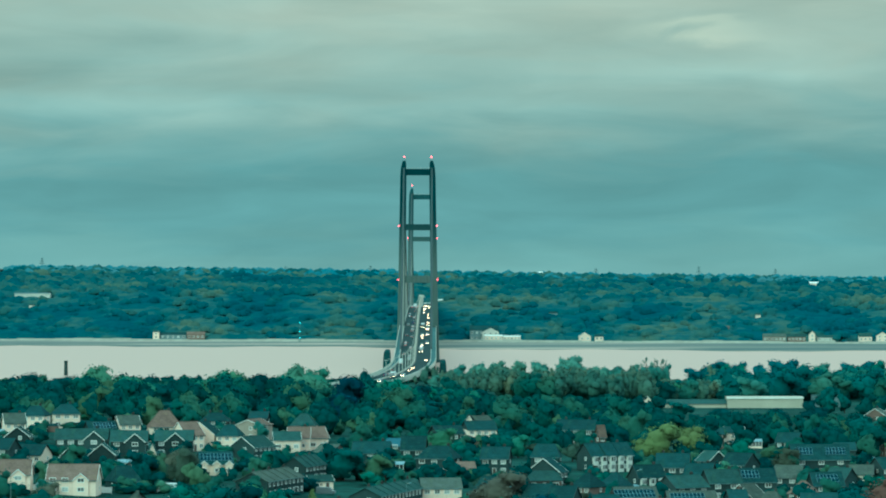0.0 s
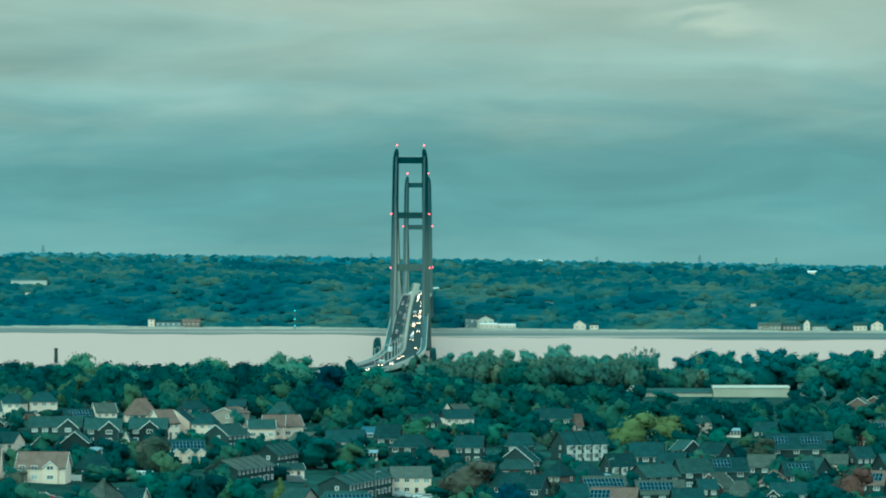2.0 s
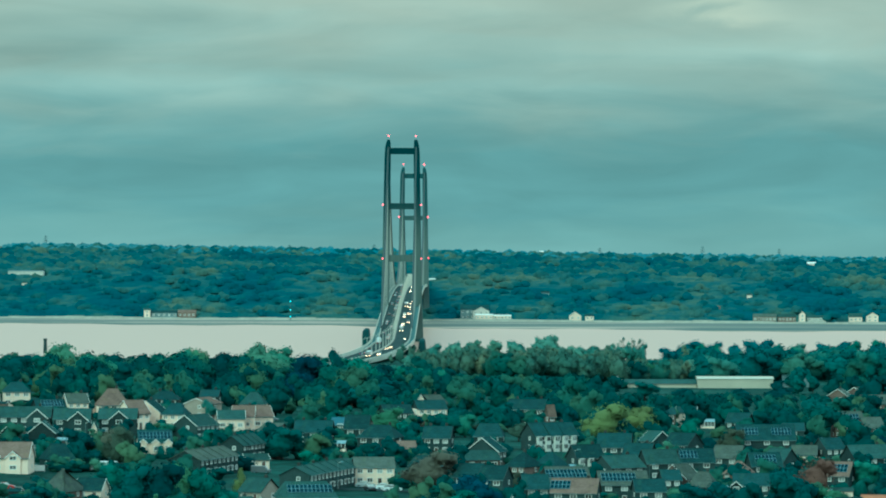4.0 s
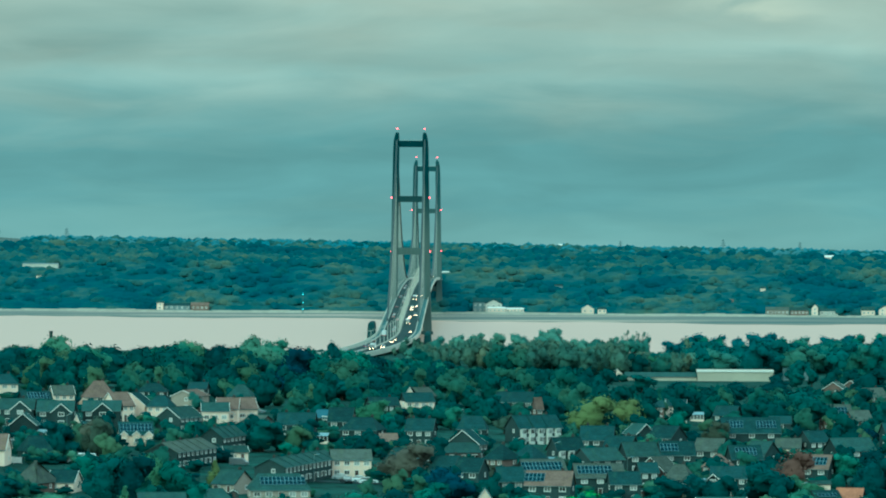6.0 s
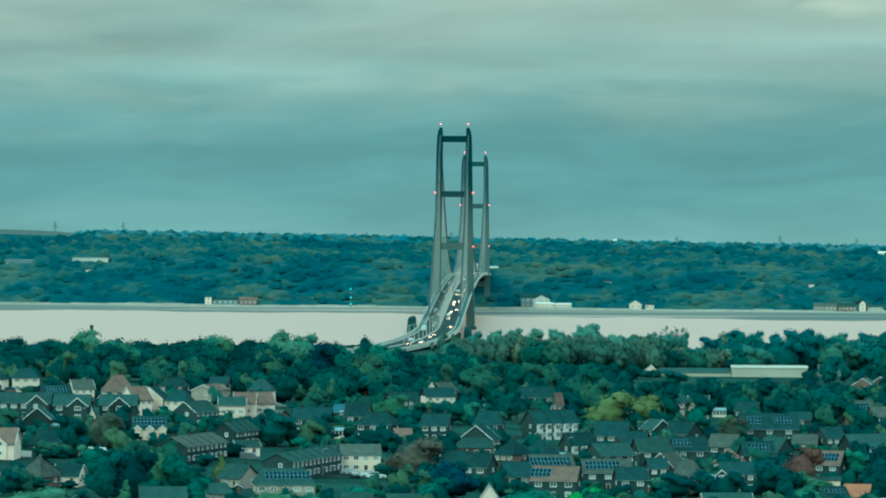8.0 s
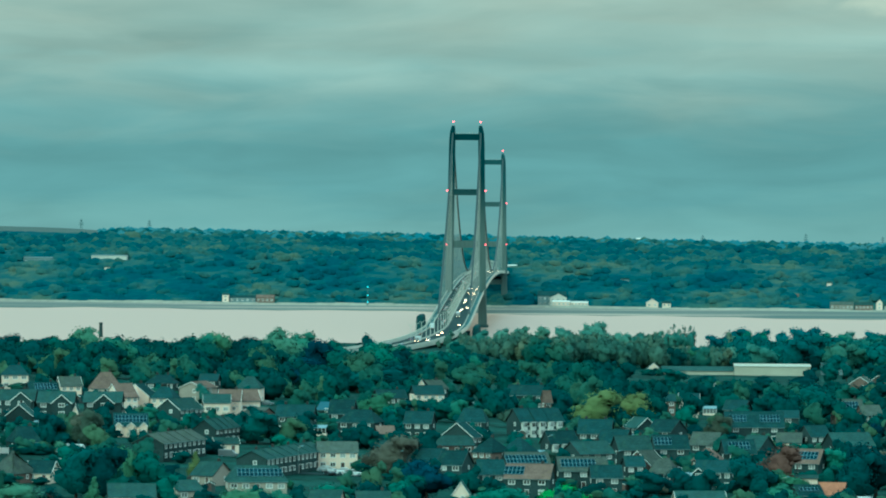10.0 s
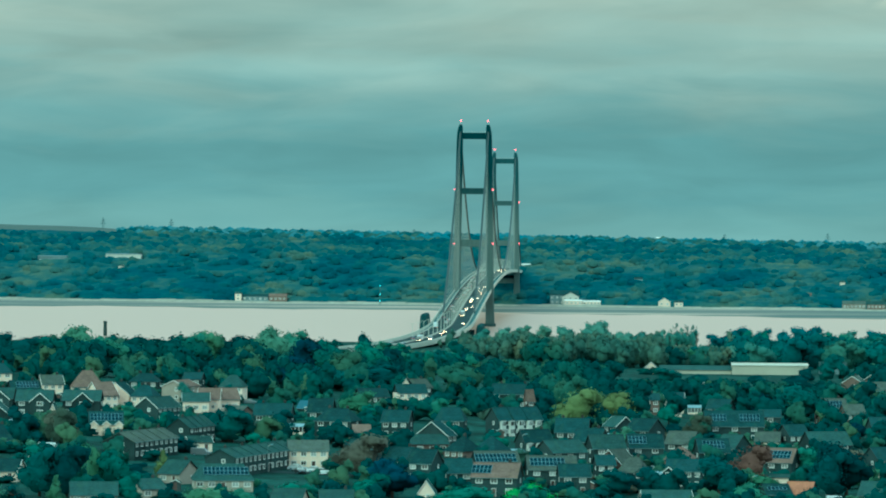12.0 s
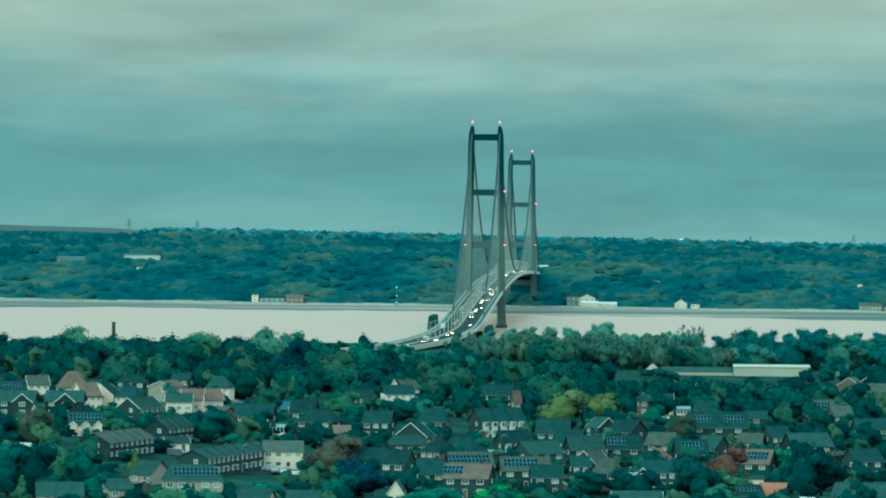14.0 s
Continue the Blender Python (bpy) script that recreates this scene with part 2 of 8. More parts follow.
BAYPAINT = surface("weathered_white_paint", (0.62, 0.60, 0.55), 0.6, 2.0, 0.3, 0.12, 0.0)
# steel of the distant pylons and mast, paled in colour for haze
PYLONSTEEL = surface("hazed_galvanised_steel", (0.075, 0.135, 0.145), 0.6, 1.0, 0.1, 0.15, 0.0)
BARK = surface("bark", (0.06, 0.05, 0.04), 0.95, 2.0, 0.4, 0.35, 0.4)
LEAF = {
    "dark": leafy("dark_green_leaves", (0.019, 0.079, 0.089), ((0.027, 0.093, 0.098), (0.037, 0.105, 0.098))),
    "green": leafy("green_leaves", (0.047, 0.151, 0.133), ((0.064, 0.188, 0.147), (0.093, 0.203, 0.140))),
    "olive": leafy("olive_leaves", (0.101, 0.230, 0.140), ((0.133, 0.254, 0.152), (0.123, 0.217, 0.168))),
    "pale": leafy("grey_green_leaves", (0.106, 0.250, 0.218), ((0.137, 0.266, 0.218), (0.162, 0.277, 0.212))),
    # dark green for far trees, haze put in as a paler blue
    "teal": leafy("hazed_green_leaves", (0.026, 0.112, 0.148), ((0.035, 0.131, 0.156), (0.050, 0.151, 0.163))),
    "yellow": leafy("yellow_leaves", (0.225, 0.265, 0.105), ((0.181, 0.249, 0.105),)),
    "lime": leafy("lime_leaves", (0.154, 0.439, 0.131), ((0.198, 0.487, 0.131),)),
    "rust": leafy("russet_leaves", (0.173, 0.159, 0.125), ((0.104, 0.153, 0.127),)),
    "red": leafy("red_leaves", (0.216, 0.126, 0.102), ((0.165, 0.131, 0.108), (0.088, 0.142, 0.113))),
    "plum": leafy("dark_purple_leaves", (0.013, 0.053, 0.080), ((0.016, 0.057, 0.090),)),
    "brown": leafy("brown_green_leaves", (0.115, 0.137, 0.100), ((0.077, 0.137, 0.108), (0.144, 0.129, 0.094))),
}
GRASS = surface("grass_ground", (0.030, 0.066, 0.056), 0.95, 0.35, 0.06, 0.75, 0.3)


def wooded(name, palette, reach=0.012, blend=0.5, single=False, thin=True):
    """Tree tops whose colour changes from stand to stand and from tree to tree."""
    m, nt, bsdf = principled(name)
    n, l = nt.nodes, nt.links
    coord, geo = n.new("ShaderNodeTexCoord"), n.new("ShaderNodeNewGeometry")
    mp = n.new("ShaderNodeMapping")
    mp.inputs["Scale"].default_value = (1.0, 0.45, 2.2)
    l.new(coord.outputs["Object"], mp.inputs["Vector"])
    big, fine = n.new("ShaderNodeTexNoise"), n.new("ShaderNodeTexNoise")
    big.inputs["Scale"].default_value, big.inputs["Detail"].default_value = reach, 4.0
    fine.inputs["Scale"].default_value, fine.inputs["Detail"].default_value = 0.7, 5.0
    l.new(mp.outputs[0], big.inputs["Vector"])
    l.new(coord.outputs["Object"], fine.inputs["Vector"])
    stand = n.new("ShaderNodeMapRange")
    stand.inputs["From Min"].default_value, stand.inputs["From Max"].default_value = 0.36, 0.66
    l.new(big.outputs["Fac"], stand.inputs["Value"])
    both = n.new("ShaderNodeMix")
    both.inputs["Factor"].default_value = blend
    l.new(stand.outputs[0], both.inputs["A"])
    if single:
        tone = n.new("ShaderNodeAttribute")
        tone.attribute_name = "tone"
        l.new(tone.outputs["Fac"], both.inputs["B"])
    else:
        l.new(geo.outputs["Random Per Island"], both.inputs["B"])
    ramp = n.new("ShaderNodeValToRGB")
    el = ramp.color_ramp.elements
    el[0].position, el[0].color = 0.12, (*palette[0], 1)
    el[1].position, el[1].color = 0.92, (*palette[-1], 1)
    for i, c in enumerate(palette[1:-1], 1):
        el.new(0.12 + 0.8 * i / (len(palette) - 1)).color = (*c, 1)
    l.new(both.outputs["Result"], ramp.inputs["Fac"])
    shade = n.new("ShaderNodeMapRange")
    shade.inputs["From Min"].default_value, shade.inputs["From Max"].default_value = 0.3, 0.7
    shade.inputs["To Min"].default_value, shade.inputs["To Max"].default_value = 0.88, 1.12
    l.new(fine.outputs["Fac"], shade.inputs["Value"])
    tint = n.new("ShaderNodeVectorMath")
    tint.operation = "SCALE"
    l.new(ramp.outputs[0], tint.inputs[0])
    l.new(shade.outputs[0], tint.inputs["Scale"])
    l.new(tint.outputs[0], bsdf.inputs["Base Color"])
    bsdf.inputs["Roughness"].default_value = 0.95
    bsdf.inputs["Specular IOR Level"].default_value = 0.03
    return thin_leaves(m) if single and thin else m


# autumn tones with the blue of haze across the river mixed in
HILLWOOD = wooded("hazed_autumn_woodland", ((0.015, 0.066, 0.090), (0.020, 0.076, 0.099), (0.030, 0.088, 0.104), (0.047, 0.104, 0.107), (0.067, 0.120, 0.106), (0.094, 0.134, 0.103)), 0.02, 0.36, True, False)
# skyline crowns: distance haze is put into these pale blue tones
HAZEWOOD = wooded("distant_woodland", ((0.062, 0.165, 0.215), (0.078, 0.180, 0.222), (0.105, 0.192, 0.216)), 0.008, 0.3, True, False)
DARKWOOD = wooded("riverside_leaves", ((0.016, 0.065, 0.067), (0.024, 0.083, 0.081), (0.041, 0.109, 0.093), (0.069, 0.141, 0.100), (0.110, 0.176, 0.102)), 0.02, 0.75, True)
# grove greens paler than the nearer wood's: haze worked into the palette
TEALWOOD = wooded("hazed_bank_leaves", ((0.030, 0.108, 0.115), (0.043, 0.134, 0.131), (0.062, 0.162, 0.143), (0.098, 0.194, 0.146)), 0.03, 0.6, True)
PALEWOOD = wooded("scrub_leaves", ((0.080, 0.158, 0.130), (0.115, 0.186, 0.142), (0.154, 0.212, 0.150), (0.205, 0.240, 0.157)), 0.03, 0.5, True)
GUTTER = surface("gutter_grey", (0.10, 0.14, 0.14), 0.6, 2.0, 0.3, 0.1, 0.0, spread=0.6)
ASPHALT = surface("asphalt", (0.045, 0.064, 0.066), 0.9, 2.0, 0.1, 0.25, 0.2)
PAVING = surface("paving", (0.22, 0.22, 0.20), 0.9, 2.0, 0.2, 0.2, 0.2)
CONCRETE = surface("weathered_concrete", (0.055, 0.088, 0.090), 0.85, 0.5, 0.06, 0.2, 0.15)
DARKCONCRETE = surface("stained_concrete", (0.028, 0.066, 0.071), 0.9, 0.5, 0.06, 0.25, 0.2)
STEEL = surface("pale_grey_painted_steel", (0.58, 0.55, 0.47), 0.5, 0.6, 0.05, 0.15, 0.0)
ROPE = surface("grey_hanger_rope", (0.30, 0.32, 0.30), 0.7, 0.6, 0.05, 0.15, 0.0)
GIRDER = surface("weathered_grey_steel", (0.11, 0.18, 0.185), 0.8, 0.6, 0.05, 0.15, 0.0)
CABLE = surface("grey_wire_cable", (0.022, 0.042, 0.044), 0.6, 1.0, 0.1, 0.2, 0.0)
STUBBLE = surface("stubble", (0.105, 0.128, 0.120), 0.95, 0.05, 0.01, 0.2, 0.0)
MUD, _nt, _b = principled("banded_wet_mud")
_b.inputs["Roughness"].default_value, _b.inputs["Specular IOR Level"].default_value = 0.8, 0.05
_tc, _mm = _nt.nodes.new("ShaderNodeTexCoord"), _nt.nodes.new("ShaderNodeMapping")
_mm.inputs["Scale"].default_value = (0.0016, 0.032, 1.0)
_nz, _rp = _nt.nodes.new("ShaderNodeTexNoise"), _nt.nodes.new("ShaderNodeValToRGB")
_nz.inputs["Scale"].default_value, _nz.inputs["Detail"].default_value, _nz.inputs["Roughness"].default_value = 1.0, 6.0, 0.6
_el = _rp.color_ramp.elements
_el[0].position, _el[0].color = 0.38, (0.10, 0.135, 0.13, 1)
_el[1].position, _el[1].color = 0.62, (0.50, 0.40, 0.33, 1)
_el.new(0.52).color = (0.22, 0.21, 0.185, 1)
_nt.links.new(_tc.outputs["Object"], _mm.inputs["Vector"])
_nt.links.new(_mm.outputs[0], _nz.inputs["Vector"])
_nt.links.new(_nz.outputs["Fac"], _rp.inputs["Fac"])
_nt.links.new(_rp.outputs[0], _b.inputs["Base Color"])
SAND = surface("wet_pale_sand", (0.66, 0.46, 0.37), 0.7, 0.05, 0.01, 0.15, 0.0)
SEAWALL = surface("pale_stone_revetment", (0.33, 0.31, 0.26), 0.9, 0.3, 0.03, 0.3, 0.2)
SHEET = surface("pale_sheet_cladding", (0.5, 0.45, 0.36), 0.6, 0.3, 0.05, 0.12, 0.0)
REDLAMP = glow("red_lamp", (1.0, 0.07, 0.11), 7.0)
HEADLAMP = glow("headlamp", (1.0, 0.44, 0.27), 26.0)
TAILLAMP = glow("tail_lamp", (1.0, 0.10, 0.08), 0.4)
BLUELAMP = glow("pale_blue_lamp", (0.35, 0.85, 1.0), 1.6)
RUBBER = surface("rubber", (0.02, 0.02, 0.02), 0.9, 3.0, 0.5, 0.1, 0.0)
CARPAINT = {k: surface(k + "_car_paint", c, 0.3, 3.0, 0.6, 0.05, 0.0) for k, c in
            {"white": (0.75, 0.76, 0.76), "silver": (0.38, 0.40, 0.41), "black": (0.02, 0.022, 0.025), "blue": (0.03, 0.07, 0.14), "red": (0.30, 0.03, 0.03), "grey": (0.12, 0.13, 0.14)}.items()}

WATER, _nt, _b = principled("river_water")
_b.inputs["Base Color"].default_value = (0.520, 0.335, 0.262, 1)
_b.inputs["Roughness"].default_value = 0.4
_b.inputs["Specular IOR Level"].default_value = 0.12
_c = _nt.nodes.new("ShaderNodeTexCoord")
_mp = _nt.nodes.new("ShaderNodeMapping")
_mp.inputs["Scale"].default_value = (0.06, 0.4, 1.0)
_nt.links.new(_c.outputs["Object"], _mp.inputs["Vector"])
_tx = _nt.nodes.new("ShaderNodeTexNoise")
_tx.inputs["Scale"].default_value, _tx.inputs["Detail"].default_value = 0.5, 6.0
_nt.links.new(_mp.outputs[0], _tx.inputs["Vector"])
_bp = _nt.nodes.new("ShaderNodeBump")
_bp.inputs["Strength"].default_value, _bp.inputs["Distance"].default_value = 0.25, 0.3
_nt.links.new(_tx.outputs["Fac"], _bp.inputs["Height"])
_nt.links.new(_bp.outputs[0], _b.inputs["Normal"])

# ---- mesh helpers ----


def mesh_of(name, verts, faces, material, smooth=False, normals=None):
    me = bpy.data.meshes.new(name)
    me.from_pydata([tuple(v) for v in verts], [], [tuple(f) for f in faces])
    me.materials.append(material)
    if smooth:
        me.polygons.foreach_set("use_smooth", [True] * len(me.polygons))
    me.update()
    if normals is not None:
        me.normals_split_custom_set_from_vertices(np.asarray(normals).tolist())
    return me


def child(name, me, parent, m=None, label=""):
    ob = new(name, me)
    ob.parent = parent
    if m is not None:
        ob.matrix_basis = m
    return tagged(ob, label)


def box_data(x0, x1, y0, y1, z0, z1):
    v = [(x, y, z) for z in (z0, z1) for y in (y0, y1) for x in (x0, x1)]
    f = [(0, 2, 3, 1), (4, 5, 7, 6), (0, 1, 5, 4), (2, 6, 7, 3), (0, 4, 6, 2), (1, 3, 7, 5)]
    return v, f


class Build:
    """Gathers vertices and faces of one part."""

    def __init__(self):
        self.v, self.f = [], []

    def add(self, verts, faces):
        k = len(self.v)
        self.v += [tuple(p) for p in verts]
        self.f += [tuple(i + k for i in q) for q in faces]
        return self

    def box(self, *lim):
        return self.add(*box_data(*lim))

    def slab(self, quad, thick):
        """A quad, counter-clockwise from above, thickened downwards."""
        low = [(p[0], p[1], p[2] - thick) for p in quad]
        n = len(quad)
        faces = [tuple(range(n)), tuple(range(2 * n - 1, n - 1, -1))]
        faces += [(i + n, (i + 1) % n + n, (i + 1) % n, i) for i in range(n)]
        return self.add(list(quad) + low, faces)

    def loft(self, rings, close=True):
        """Rings of equal length joined by a skin, capped at both ends."""
        n = len(rings[0])
        verts = [p for r in rings for p in r]
        faces = [(k * n + i, k * n + (i + 1) % n, (k + 1) * n + (i + 1) % n, (k + 1) * n + i) for k in range(len(rings) - 1) for i in range(n)]
        if close:
            faces += [tuple(range(n - 1, -1, -1)), tuple(range((len(rings) - 1) * n, len(rings) * n))]
        return self.add(verts, faces)

    def tube(self, a, b, ra, rb, sides=6):
        a, b = Vector(a), Vector(b)
        q = (b - a).to_track_quat("Z", "Y")
        ring = lambda c, r: [c + q @ Vector((r * math.cos(k * 2 * math.pi / sides), r * math.sin(k * 2 * math.pi / sides), 0)) for k in range(sides)]
        return self.loft([ring(a, ra), ring(b, rb)])

    def mesh(self, name, material, smooth=False):
        return mesh_of(name, self.v, self.f, material, smooth)


def boxed(name, material, *lim):
    return Build().box(*lim).mesh(name, material)


def empty(name, x, y, z, rz=0.0, s=1.0):
    ob = new(name)
    ob.empty_display_size = 0.5
    ob.matrix_basis = pose(x, y, z, 0, 0, rz) @ Matrix.Scale(s, 4)
    return ob


def sstep(a, b, v):
    u = np.clip((v - a) / (b - a), 0, 1)
    return u * u * (3 - 2 * u)


def shore_far(x):
    return 2982 - 0.215 * x


def shore_near(x):
    return 2185 - 0.4 * np.clip(x, 0, 150) + 0.15 * np.clip(x, -220, 0)


def ground(x, y):
    """Height of the land: a low rise under the houses, the river bed, the wooded far bank."""
    near = -0.3 - 0.04 * (np.clip(x, -140, 130) - 4) + 0.016 * (np.clip(y, 900, 1380) - 1100)
    low = 0.4 - 3.0 * sstep(20, 80, x) * (1 - sstep(1960, 2120, y))
    z = near + (low - near) * sstep(1420, 1780, y) - 3.4 * sstep(shore_near(x) - 20, shore_near(x) + 25, y)
    yf = shore_far(x)
    h = 31.5 - 0.014 * np.clip(x, -500, 500)
    z = z + 3.6 * sstep(yf - 50, yf + 8, y) + h * (0.72 * sstep(yf + 10, yf + 250, y) + 0.28 * sstep(yf + 240, 4150, y))
    return z - 7 * sstep(4250, 4900, y)


# ---- ground, river ----
gx = np.concatenate([np.arange(-6000, -700, 400), np.arange(-700, 701, 20), np.arange(1000, 6001, 400)])
gy = np.concatenate([np.arange(-2500, 800, 300), np.arange(800, 2100, 25), np.arange(2100, 2320, 6), np.arange(2330, 2800, 60), np.arange(2800, 3420, 8), np.arange(3420, 4960, 30), np.arange(5000, 8001, 500)])
GX, GY = np.meshgrid(gx, gy)
GZ = ground(GX, GY)
nx, ny = len(gx), len(gy)
verts = np.stack([GX.ravel(), GY.ravel(), GZ.ravel()], 1).tolist()
faces = [(j * nx + i, j * nx + i + 1, (j + 1) * nx + i + 1, (j + 1) * nx + i) for j in range(ny - 1) for i in range(nx - 1)]
tagged(new("ground", mesh_of("ground", verts, faces, GRASS, True)), "grassy low land with a wooded far bank", "ground", kind="structure")
shore_x = np.arange(-6000, 6001, 200)
wv = [(x, shore_near(x) - 7, 0.0) for x in shore_x] + [(x, shore_far(x) + 2, 0.0) for x in shore_x]
k = len(shore_x)
tagged(new("water", mesh_of("water", wv, [(i, i + 1, k + i + 1, k + i) for i in range(k - 1)], WATER)), "pale grey wide tidal river", "river", kind="structure")
mv, mf = [], []
shore_x = np.arange(-1500, 1501, 12)
k = len(shore_x)
for x in shore_x:
    w = 150 + 30 * math.sin(x * 0.011) + 18 * math.sin(x * 0.037 + 1) + 9 * math.sin(x * 0.13)
    mv += [(x, shore_far(x) - w, 0.05), (x, shore_far(x) + 14, 1.0)]
mf = [(2 * i, 2 * i + 2, 2 * i + 3, 2 * i + 1) for i in range(k - 1)]
tagged(new("mudflat", mesh_of("mudflat", mv, mf, MUD)), "wet grey mud strip along the far shore", "mudflat", kind="structure")
sand = []
for x in shore_x:
    w = 150 + 30 * math.sin(x * 0.011) + 18 * math.sin(x * 0.037 + 1) + 9 * math.sin(x * 0.13)
    wide = 9 + 7 * math.sin(x * 0.023 + 2)
    sand += [(x, shore_far(x) - w - wide, 0.03), (x, shore_far(x) - w + 4, 0.1)]
tagged(new("sandbar", mesh_of("sandbar", sand, mf, SAND)), "narrow pale sand edge along the mud", "sandbar", kind="structure")
wl = Build()
for i in range(k - 1):
    a, c = shore_x[i], shore_x[i + 1]
    h = 2.6 + 0.5 * math.sin(a * 0.05) + 0.3 * math.sin(a * 0.21)
    wl.add([(a, shore_far(a) + 3, 0.4), (c, shore_far(c) + 3, 0.4), (c, shore_far(c) + 7, 0.7 + h * 0.6), (a, shore_far(a) + 7, 0.7 + h * 0.6), (c, shore_far(c) + 12, 0.4 + h * 0.6), (a, shore_far(a) + 12, 0.4 + h * 0.6)], [(0, 1, 2, 3), (3, 2, 4, 5)])
tagged(new("revetment", wl.mesh("revetment", SEAWALL)), "pale stone revetment along the far shore", "sea wall", kind="structure")

# ---- the suspension bridge ----
TOWER_NEAR, TOWER_FAR = 2491.5, 3030.0
AXIS = -12.7


def scale_at(y):
    """The bridge's own scale along its length."""
    return 0.641 - 0.046 * (y - TOWER_NEAR) / (TOWER_FAR - TOWER_NEAR)


DECK_KEYS = ((1930, 1.0), (2080, 2.0), (2200, 5.9), (2300, 10.2), (2400, 14.6), (2500, 18.6), (2600, 21.6), (2710, 23.6), (2800, 24.1), (2900, 23.6), (3030, 22.0), (3210, 19.0))


def deck_z(y):
    ys, zs = [k[0] for k in DECK_KEYS], [k[1] for k in DECK_KEYS]
    near = [np.interp(y + d, ys, zs) for d in (-50, -25, 0, 25, 50)]
    return float(np.mean(near))


def deck_x(y):
    """The centre line: straight over the river, bending aside on the approach."""
    return AXIS - max(0.0, 2235 - y) ** 1.9 * 0.0009


bridge = empty("suspension_bridge", AXIS, TOWER_NEAR, 0)
tagged(bridge, "long suspension bridge with two pale concrete towers over the river", "bridge")
B0 = Matrix.Translation((-AXIS, -TOWER_NEAR, 0))


def tower_concrete(name, upper, lower, z0, z1):
    """Concrete shaded by colour: dark against the sky above, paler below, streaked downwards."""
    m, nt, bsdf = principled(name)
    n, l = nt.nodes, nt.links
    coord, sep, mp, tex = n.new("ShaderNodeTexCoord"), n.new("ShaderNodeSeparateXYZ"), n.new("ShaderNodeMapping"), n.new("ShaderNodeTexNoise")
    l.new(coord.outputs["Object"], sep.inputs[0])
    l.new(coord.outputs["Object"], mp.inputs["Vector"])
    mp.inputs["Scale"].default_value = (1.0, 1.0, 0.08)
    tex.inputs["Scale"].default_value, tex.inputs["Detail"].default_value = 0.9, 5.0
    l.new(mp.outputs[0], tex.inputs["Vector"])
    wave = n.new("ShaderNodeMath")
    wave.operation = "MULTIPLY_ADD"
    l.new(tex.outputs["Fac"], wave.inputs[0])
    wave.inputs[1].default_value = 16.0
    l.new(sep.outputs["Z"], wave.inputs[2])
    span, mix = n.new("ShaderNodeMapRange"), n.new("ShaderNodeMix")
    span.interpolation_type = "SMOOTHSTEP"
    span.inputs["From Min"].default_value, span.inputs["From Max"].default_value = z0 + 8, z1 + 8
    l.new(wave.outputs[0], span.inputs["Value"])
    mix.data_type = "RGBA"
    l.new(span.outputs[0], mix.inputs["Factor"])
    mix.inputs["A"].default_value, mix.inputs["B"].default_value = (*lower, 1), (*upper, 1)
    vary, tint = n.new("ShaderNodeMapRange"), n.new("ShaderNodeVectorMath")
    vary.inputs["From Min"].default_value, vary.inputs["From Max"].default_value = 0.3, 0.7
    vary.inputs["To Min"].default_value, vary.inputs["To Max"].default_value = 0.85, 1.15
    l.new(tex.outputs["Fac"], vary.inputs["Value"])
    tint.operation = "SCALE"
    l.new(mix.outputs["Result"], tint.inputs[0])
    l.new(vary.outputs[0], tint.inputs["Scale"])
    l.new(tint.outputs[0], bsdf.inputs["Base Color"])
    bsdf.inputs["Roughness"].default_value, bsdf.inputs["Specular IOR Level"].default_value = 0.85, 0.1
    return m


def bpart(name, build, material, parent=None, label="", smooth=False):
    """A part of the bridge, given in world places."""
    me = build.mesh(name, material, smooth)
    me.transform(B0)
    return child(name, me, parent or bridge, None, label)


